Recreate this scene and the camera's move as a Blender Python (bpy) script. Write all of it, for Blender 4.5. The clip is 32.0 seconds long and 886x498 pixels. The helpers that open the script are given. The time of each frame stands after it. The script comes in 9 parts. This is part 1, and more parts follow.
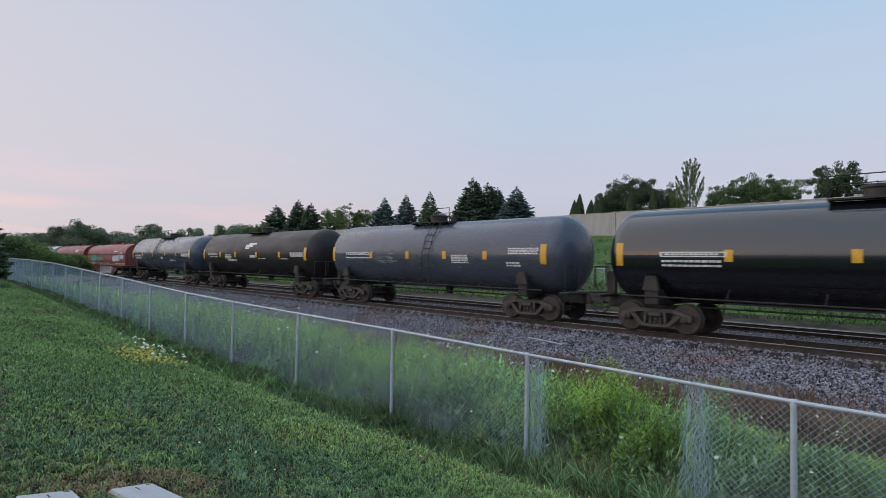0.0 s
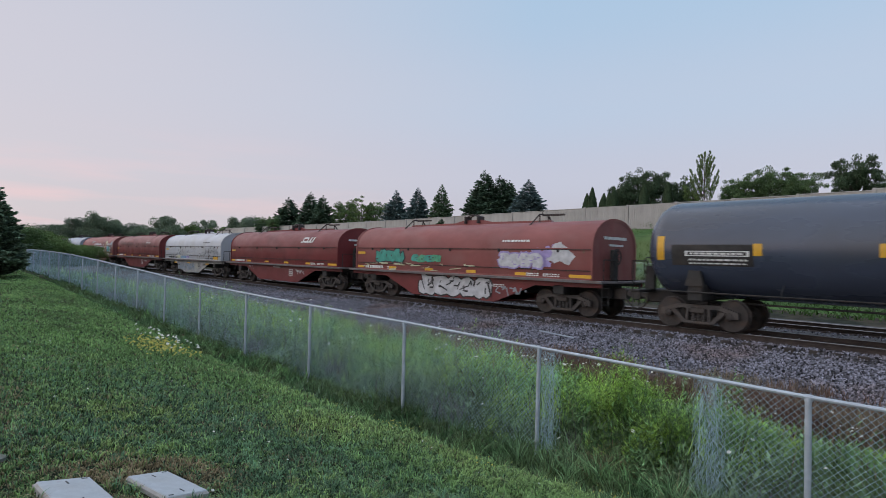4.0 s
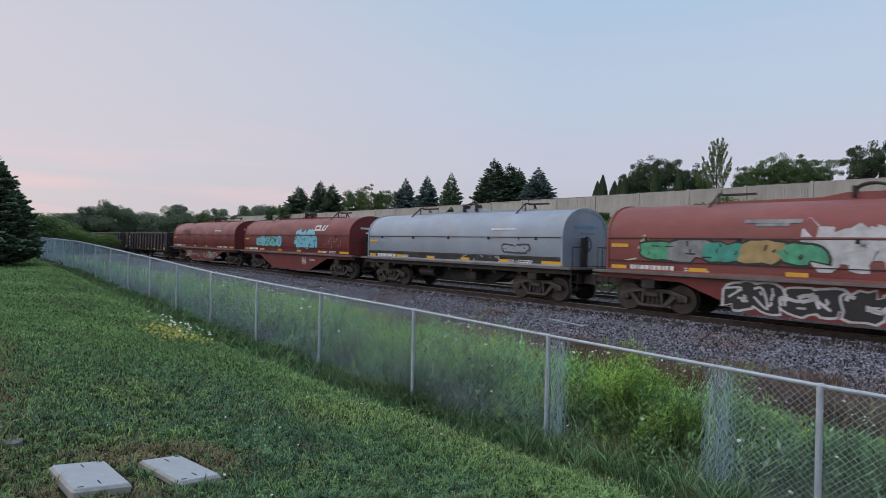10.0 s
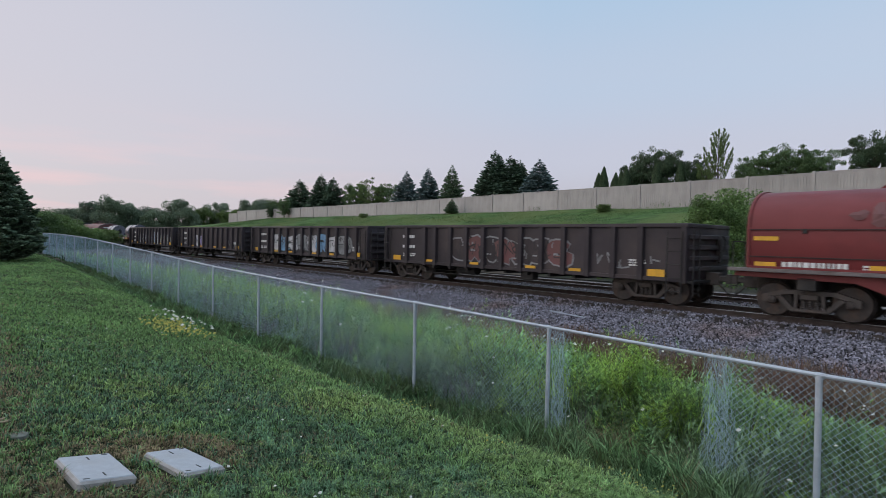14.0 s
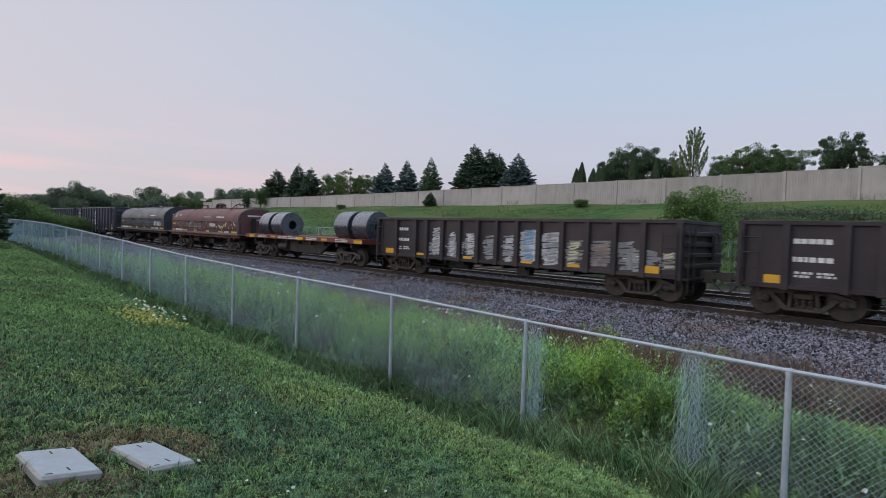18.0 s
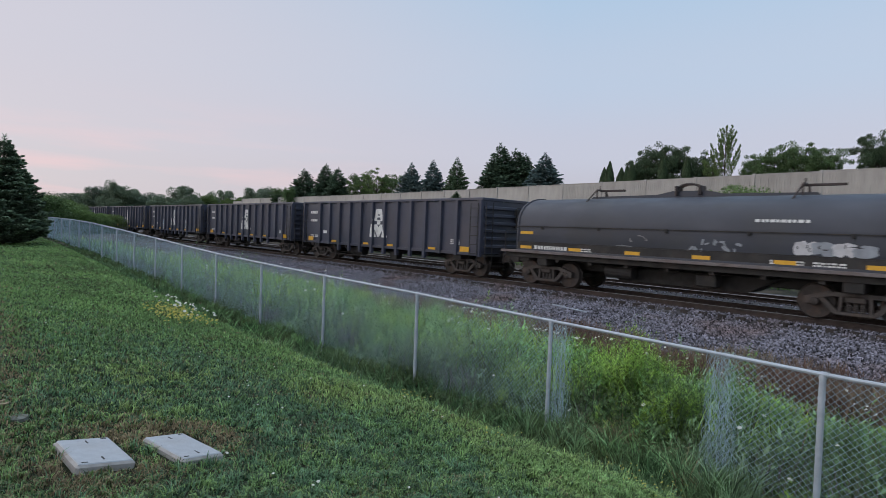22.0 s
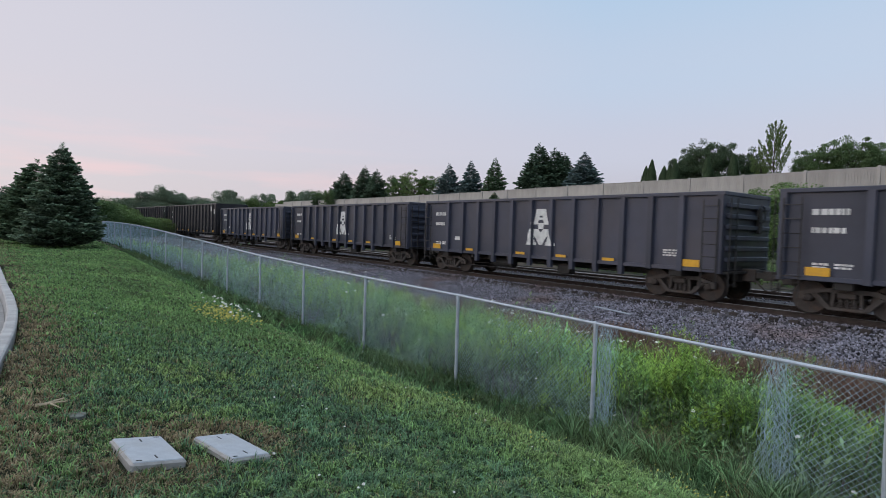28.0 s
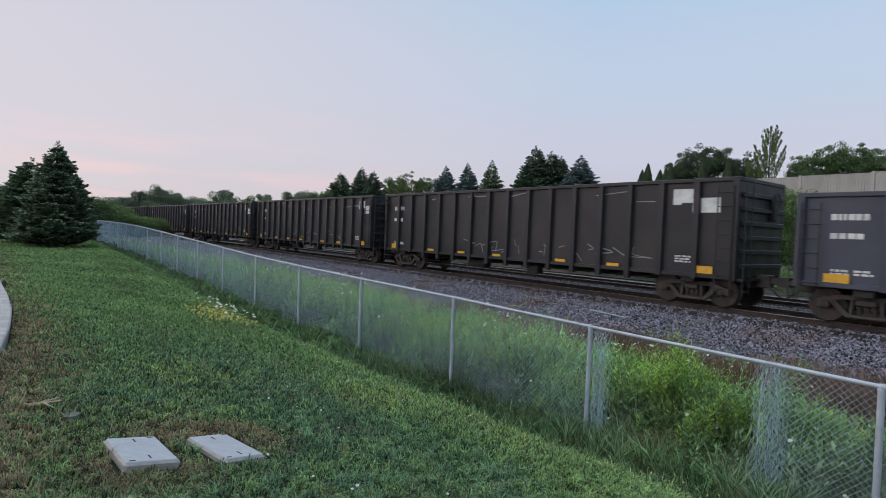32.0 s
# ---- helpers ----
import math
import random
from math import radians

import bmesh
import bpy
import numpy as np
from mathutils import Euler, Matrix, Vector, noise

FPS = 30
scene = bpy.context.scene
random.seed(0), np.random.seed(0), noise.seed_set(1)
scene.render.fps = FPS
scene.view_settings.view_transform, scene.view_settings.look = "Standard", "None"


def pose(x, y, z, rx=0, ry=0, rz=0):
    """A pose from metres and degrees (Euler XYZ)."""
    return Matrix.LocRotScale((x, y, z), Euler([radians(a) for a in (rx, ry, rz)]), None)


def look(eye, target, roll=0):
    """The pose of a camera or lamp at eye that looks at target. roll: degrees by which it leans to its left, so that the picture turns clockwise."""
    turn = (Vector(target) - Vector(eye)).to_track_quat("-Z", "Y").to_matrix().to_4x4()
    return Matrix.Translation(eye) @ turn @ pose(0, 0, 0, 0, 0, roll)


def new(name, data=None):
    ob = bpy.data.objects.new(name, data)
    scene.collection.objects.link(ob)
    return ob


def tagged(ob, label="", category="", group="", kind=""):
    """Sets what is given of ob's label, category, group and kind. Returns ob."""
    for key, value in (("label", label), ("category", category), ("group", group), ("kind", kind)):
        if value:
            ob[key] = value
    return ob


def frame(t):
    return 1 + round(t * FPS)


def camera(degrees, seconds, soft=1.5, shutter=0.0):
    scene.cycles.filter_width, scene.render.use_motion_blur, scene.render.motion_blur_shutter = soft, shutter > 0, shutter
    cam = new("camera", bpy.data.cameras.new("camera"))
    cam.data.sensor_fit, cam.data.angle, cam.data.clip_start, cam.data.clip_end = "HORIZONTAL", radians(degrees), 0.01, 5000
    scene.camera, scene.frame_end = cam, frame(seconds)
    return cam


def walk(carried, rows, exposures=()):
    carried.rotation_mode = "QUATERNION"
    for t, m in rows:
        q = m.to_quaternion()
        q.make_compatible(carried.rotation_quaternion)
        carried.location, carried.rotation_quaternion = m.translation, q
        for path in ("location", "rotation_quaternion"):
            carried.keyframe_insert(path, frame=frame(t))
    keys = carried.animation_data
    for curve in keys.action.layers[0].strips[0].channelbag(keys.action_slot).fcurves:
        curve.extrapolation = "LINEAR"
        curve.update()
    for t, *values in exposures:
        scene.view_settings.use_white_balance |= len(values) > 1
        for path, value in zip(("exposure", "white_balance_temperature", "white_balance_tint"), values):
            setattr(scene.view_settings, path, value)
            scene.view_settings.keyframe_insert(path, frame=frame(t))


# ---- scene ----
# ---- camera and its walk ----
cam = camera(76.0, 32.0, soft=0.6, shutter=0.17)

PATH = [
    (0, -0.001, 0.005, 1.632, 91.651, -1.216, -2.043),
    (0.5, -0.001, 0.002, 1.633, 91.549, -1.402, -2.032),
    (1, -0.005, 0.007, 1.634, 91.485, -1.246, -1.802),
    (1.5, -0.005, 0.004, 1.631, 91.464, -1.093, -1.693),
    (2, 0.001, 0.009, 1.631, 91.421, -1.011, -1.573),
    (2.5, 0.003, -0.007, 1.629, 91.357, -1.088, -1.480),
    (3, -0.000, -0.007, 1.627, 91.184, -0.983, -1.332),
    (3.5, -0.006, 0.005, 1.629, 91.030, -1.222, -1.142),
    (5.5, -0.007, 0.001, 1.624, 90.596, -1.691, -0.396),
    (6, -0.005, 0.006, 1.627, 90.491, -1.616, -0.323),
    (6.5, 0.002, -0.005, 1.626, 90.364, -1.715, -0.203),
    (7, -0.005, 0.007, 1.629, 90.226, -1.818, -0.188),
    (7.5, -0.002, 0.006, 1.627, 90.130, -1.835, -0.081),
    (8, -0.003, 0.002, 1.624, 89.984, -1.756, -0.009),
    (8.5, 0.003, 0.008, 1.627, 89.840, -1.553, 0.061),
    (9, 0.004, 0.013, 1.624, 89.774, -1.599, 0.047),
    (9.5, -0.002, 0.013, 1.626, 89.711, -1.716, 0.056),
    (10, -0.002, 0.013, 1.622, 89.695, -1.478, 0.075),
    (10.5, 0.007, -0.001, 1.624, 89.654, -1.215, 0.082),
    (11, 0.005, -0.005, 1.626, 89.501, -1.196, 0.052),
    (11.5, -0.004, 0.005, 1.619, 89.386, -1.450, 0.097),
    (12, -0.006, 0.004, 1.618, 89.261, -1.594, 0.173),
    (12.5, -0.009, 0.014, 1.618, 89.122, -1.609, 0.245),
    (13, -0.003, 0.000, 1.618, 89.115, -1.377, 0.321),
    (13.5, 0.005, -0.011, 1.621, 89.057, -1.359, 0.323),
    (14, 0.010, -0.009, 1.620, 88.969, -1.098, 0.210),
    (14.5, 0.008, -0.001, 1.617, 88.823, -1.403, 0.148),
    (16.5, 0.013, 0.024, 1.619, 88.382, -1.777, -0.188),
    (17, 0.012, 0.030, 1.616, 88.357, -2.159, -1.151),
    (17.5, 0.006, 0.034, 1.615, 88.292, -2.177, -1.549),
    (18, 0.005, 0.044, 1.618, 88.294, -1.977, -2.005),
    (18.5, 0.013, 0.050, 1.621, 88.318, -1.434, -2.749),
    (19, 0.005, 0.050, 1.618, 88.245, -2.093, -4.125),
    (19.5, -0.016, 0.025, 1.612, 88.654, -2.456, -3.939),
    (20, -0.010, 0.001, 1.613, 89.137, -3.009, -3.257),
    (20.5, -0.030, -0.002, 1.616, 88.936, -2.439, 0.057),
    (21, -0.013, 0.012, 1.606, 88.868, -2.325, 1.422),
    (21.5, -0.001, 0.009, 1.600, 88.388, -2.253, 1.519),
    (22, 0.015, 0.031, 1.609, 88.136, -2.205, 0.598),
    (22.5, -0.028, 0.054, 1.604, 88.105, -2.114, 0.412),
    (23, -0.016, 0.011, 1.636, 87.849, 0.376, 4.406),
    (23.5, -0.025, 0.020, 1.631, 87.588, 1.117, 6.334),
    (24, -0.020, 0.015, 1.630, 86.618, 0.983, 7.450),
    (24.5, -0.032, 0.028, 1.625, 86.115, 0.754, 7.777),
    (25, -0.033, 0.086, 1.614, 85.981, 1.186, 7.564),
    (25.5, -0.046, 0.135, 1.612, 86.157, -0.220, 5.689),
    (26, -0.047, 0.137, 1.610, 86.886, -0.895, 4.644),
    (26.5, -0.046, 0.116, 1.610, 87.472, -1.160, 4.484),
    (28.5, -0.035, 0.078, 1.614, 88.177, -2.034, 4.383),
    (29, -0.040, 0.090, 1.613, 88.247, -2.149, 4.327),
    (29.5, -0.039, 0.090, 1.608, 88.294, -2.090, 4.287),
    (30, -0.035, 0.088, 1.614, 88.284, -1.898, 4.143),
    (30.5, -0.041, 0.088, 1.612, 88.267, -1.971, 3.975),
    (31, -0.032, 0.074, 1.614, 88.247, -2.019, 3.993),
    (31.5, -0.029, 0.070, 1.616, 88.266, -2.064, 4.014),
    (32, -0.030, 0.063, 1.616, 88.330, -2.294, 4.049),
]

walk(cam, [(t, pose(x, y, z, rx, ry, rz)) for t, x, y, z, rx, ry, rz in PATH], ((0.0, 0.05), (5.0, 0.0), (8.0, -0.03), (12.0, 0.03), (20.0, 0.0), (22.0, 0.04), (24.0, 0.12), (27.0, 0.10), (32.0, 0.08)))

# ---- the plan: S runs along the railway, U across it towards the camera ----
HEADING = -0.73674
E_S = Vector((math.sin(HEADING), math.cos(HEADING), 0))
E_U = Vector((-math.cos(HEADING), math.sin(HEADING), 0))
FOOT = -18.0 * E_U
CURVE = 0.000422
RAIL_Z = -0.30


def bend(s):
    """How far the railway has swung towards the camera's side at s."""
    return 0.5 * CURVE * max(0.0, s - 30.0) ** 2


def at(s, u, z=0.0):
    p = FOOT + E_S * s + E_U * u
    return Vector((p.x, p.y, z))


def rail_pose(s, u=0.0, z=RAIL_Z):
    """Pose on the railway: x along the travel, y away from the camera's side."""
    turn = CURVE * max(0.0, s - 30.0)
    p = at(s, bend(s) + u, z)
    return pose(p.x, p.y, p.z, 0, 0, math.degrees(math.atan2(-E_S.y, -E_S.x) + turn))


def polar(bearing, r, z=0.0):
    a = radians(bearing)
    return Vector((r * math.sin(a), r * math.cos(a), z))


# ---- sky and light ----
world = bpy.data.worlds.new("dusk_sky")
scene.world = world
world.use_nodes = True
wn, wl = world.node_tree.nodes, world.node_tree.links
for n in list(wn):
    wn.remove(n)
w_out = wn.new("ShaderNodeOutputWorld")
w_bg = wn.new("ShaderNodeBackground")
w_sky = wn.new("ShaderNodeTexSky")
w_sky.sky_type = "NISHITA"
w_sky.sun_disc = False
w_sky.sun_elevation = radians(2.0)
w_sky.sun_rotation = radians(-100.0)
w_sky.altitude = 200
w_sky.air_density, w_sky.dust_density, w_sky.ozone_density = 1.0, 1.0, 2.0
w_co = wn.new("ShaderNodeTexCoord")
w_sep = wn.new("ShaderNodeSeparateXYZ")
wl.new(w_co.outputs["Generated"], w_sep.inputs[0])
w_ramp = wn.new("ShaderNodeValToRGB")
w_ramp.color_ramp.interpolation = "EASE"
r_el = w_ramp.color_ramp.elements
r_el[0].position, r_el[0].color = 0.0, (0.44, 0.44, 0.53, 1)
r_el[1].position, r_el[1].color = 1.0, (0.27, 0.46, 0.71, 1)
for pos, col in ((0.06, (0.485, 0.475, 0.57, 1)), (0.14, (0.517, 0.53, 0.645, 1)), (0.26, (0.475, 0.555, 0.695, 1)), (0.42, (0.405, 0.545, 0.715, 1)), (0.6, (0.35, 0.52, 0.72, 1))):
    el = r_el.new(pos)
    el.color = col
wl.new(w_sep.outputs["Z"], w_ramp.inputs[0])
# warm afterglow low in the west
w_dot = wn.new("ShaderNodeVectorMath")
w_dot.operation = "DOT_PRODUCT"
w_dot.inputs[1].default_value = (math.sin(radians(-62)), math.cos(radians(-62)), 0.02)
wl.new(w_co.outputs["Generated"], w_dot.inputs[0])
w_map = wn.new("ShaderNodeMapRange")
w_map.inputs["From Min"].default_value, w_map.inputs["From Max"].default_value = 0.30, 1.10
wl.new(w_dot.outputs["Value"], w_map.inputs["Value"])
w_mix = wn.new("ShaderNodeMix")
w_mix.data_type = "RGBA"
w_mix.inputs["B"].default_value = (0.645, 0.585, 0.63, 1)
wl.new(w_map.outputs[0], w_mix.inputs["Factor"])
wl.new(w_ramp.outputs[0], w_mix.inputs["A"])
# thin streaks of cloud near the horizon
w_sc = wn.new("ShaderNodeMapping")
w_sc.inputs["Scale"].default_value = (1.6, 1.6, 13.0)
wl.new(w_co.outputs["Generated"], w_sc.inputs[0])
w_ns = wn.new("ShaderNodeTexNoise")
w_ns.inputs["Scale"].default_value, w_ns.inputs["Detail"].default_value = 2.2, 5.0
wl.new(w_sc.outputs[0], w_ns.inputs["Vector"])
w_cl = wn.new("ShaderNodeMapRange")
w_cl.inputs["From Min"].default_value, w_cl.inputs["From Max"].default_value = 0.47, 0.68
w_cl.inputs["To Max"].default_value = 0.9
wl.new(w_ns.outputs[0], w_cl.inputs["Value"])
w_low = wn.new("ShaderNodeMapRange")
w_low.inputs["From Min"].default_value, w_low.inputs["From Max"].default_value = 0.20, 0.05
wl.new(w_sep.outputs["Z"], w_low.inputs["Value"])
w_ml = wn.new("ShaderNodeMath")
w_ml.operation = "MULTIPLY"
wl.new(w_cl.outputs[0], w_ml.inputs[0])
wl.new(w_low.outputs[0], w_ml.inputs[1])
w_mix2 = wn.new("ShaderNodeMix")
w_mix2.data_type = "RGBA"
w_mix2.inputs["B"].default_value = (0.77, 0.57, 0.61, 1)
w_ml2 = wn.new("ShaderNodeMath")
w_ml2.operation = "MULTIPLY"
w_ml2.use_clamp = True
wl.new(w_ml.outputs[0], w_ml2.inputs[0])
w_near = wn.new("ShaderNodeMapRange")
w_near.inputs["From Min"].default_value, w_near.inputs["From Max"].default_value = 0.45, 0.85
wl.new(w_dot.outputs["Value"], w_near.inputs["Value"])
wl.new(w_near.outputs[0], w_ml2.inputs[1])
wl.new(w_ml2.outputs[0], w_mix2.inputs["Factor"])
wl.new(w_mix.outputs["Result"], w_mix2.inputs["A"])
w_add = wn.new("ShaderNodeMix")
w_add.data_type = "RGBA"
w_add.blend_type = "ADD"
w_add.inputs["Factor"].default_value = 0.04
wl.new(w_mix2.outputs["Result"], w_add.inputs["A"])
wl.new(w_sky.outputs[0], w_add.inputs["B"])
wl.new(w_add.outputs["Result"], w_bg.inputs[0])
w_bg.inputs[1].default_value = 1.0
wl.new(w_bg.outputs[0], w_out.inputs[0])

# broad lamp added high up, standing in for the dusk sky's soft glow
sun = new("sun", bpy.data.lights.new("sun", "SUN"))
sun.data.energy, sun.data.angle, sun.data.color = 1.9, radians(120), (1.0, 0.92, 0.885)
sun.matrix_basis = look((0, 0, 60), (60 * math.sin(radians(80)), 60 * math.cos(radians(80)), -14))


# ---- materials ----
def mat(name, col, rough=0.6, metal=0.0, var=0.25, scale=3.0, bump=0.0, bscale=40.0, dirt=None, dirt_amt=0.0, dirt_scale=0.8, island=0.0, objvar=0.0, stretch=None, spec=0.5, col2=None, c2_scale=None, translucent=0.0):
    m = bpy.data.materials.new(name)
    m.use_nodes = True
    nt = m.node_tree
    b = nt.nodes["Principled BSDF"]
    b.inputs["Roughness"].default_value, b.inputs["Metallic"].default_value = rough, metal
    b.inputs["Specular IOR Level"].default_value = spec
    co = nt.nodes.new("ShaderNodeTexCoord")
    src = co.outputs["Object"]
    if stretch:
        mp = nt.nodes.new("ShaderNodeMapping")
        mp.inputs["Scale"].default_value = stretch
        nt.links.new(src, mp.inputs[0])
        src = mp.outputs[0]

    def noise_tex(sc, detail=4.0):
        n = nt.nodes.new("ShaderNodeTexNoise")
        n.inputs["Scale"].default_value, n.inputs["Detail"].default_value = sc, detail
        nt.links.new(src, n.inputs["Vector"])
        return n.outputs[0]

    def mix(fac, a, bb, blend="MIX"):
        x = nt.nodes.new("ShaderNodeMix")
        x.data_type, x.blend_type = "RGBA", blend
        if isinstance(fac, float):
            x.inputs["Factor"].default_value = fac
        else:
            nt.links.new(fac, x.inputs["Factor"])
        for slot, v in (("A", a), ("B", bb)):
            if isinstance(v, tuple):
                x.inputs[slot].default_value = (*v[:3], 1)
            else:
                nt.links.new(v, x.inputs[slot])
        return x.outputs["Result"]

    def spread(val, lo, hi, a=0.0, bb=1.0):
        r = nt.nodes.new("ShaderNodeMapRange")
        for k, v in (("From Min", lo), ("From Max", hi), ("To Min", a), ("To Max", bb)):
            r.inputs[k].default_value = v
        nt.links.new(val, r.inputs["Value"])
        return r.outputs[0]

    dark = tuple(c * (1 - var) for c in col)
    lite = tuple(min(1.0, c * (1 + var)) for c in col)
    c = mix(spread(noise_tex(scale), 0.3, 0.7), dark, lite)
    c = mix(spread(noise_tex(scale * 9, 2.0), 0.25, 0.75, 0.0, 0.5), c, mix(1.0, c, tuple(1 - var * 0.8 for _ in range(3)), "MULTIPLY"))
    if col2:
        c = mix(spread(noise_tex(c2_scale or scale * 0.2, 3.0), 0.42, 0.62), c, col2)
    if dirt:
        c = mix(spread(noise_tex(dirt_scale, 6.0), 0.5, 0.72, 0.0, dirt_amt), c, dirt)
    if island:
        g = nt.nodes.new("ShaderNodeNewGeometry")
        c = mix(1.0, c, mix(g.outputs["Random Per Island"], tuple([1 - island] * 3), tuple([1 + island] * 3)), "MULTIPLY")
    if objvar:
        o = nt.nodes.new("ShaderNodeObjectInfo")
        c = mix(1.0, c, mix(o.outputs["Random"], tuple([1 - objvar] * 3), tuple([1 + objvar] * 3)), "MULTIPLY")
    nt.links.new(c, b.inputs["Base Color"])
    rr = spread(noise_tex(scale * 2.3, 3.0), 0.3, 0.7, max(0.04, rough - 0.1), min(1.0, rough + 0.1))
    nt.links.new(rr, b.inputs["Roughness"])
    if bump:
        bp = nt.nodes.new("ShaderNodeBump")
        bp.inputs["Strength"].default_value, bp.inputs["Distance"].default_value = bump, 0.02
        nt.links.new(noise_tex(bscale, 5.0), bp.inputs["Height"])
        nt.links.new(bp.outputs[0], b.inputs["Normal"])
    if translucent:
        tr = nt.nodes.new("ShaderNodeBsdfTranslucent")
        nt.links.new(c, tr.inputs[0])
        ms = nt.nodes.new("ShaderNodeMixShader")
        ms.inputs[0].default_value = translucent
        out = nt.nodes["Material Output"]
        nt.links.new(b.outputs[0], ms.inputs[1])
        nt.links.new(tr.outputs[0], ms.inputs[2])
        nt.links.new(ms.outputs[0], out.inputs[0])
    return m


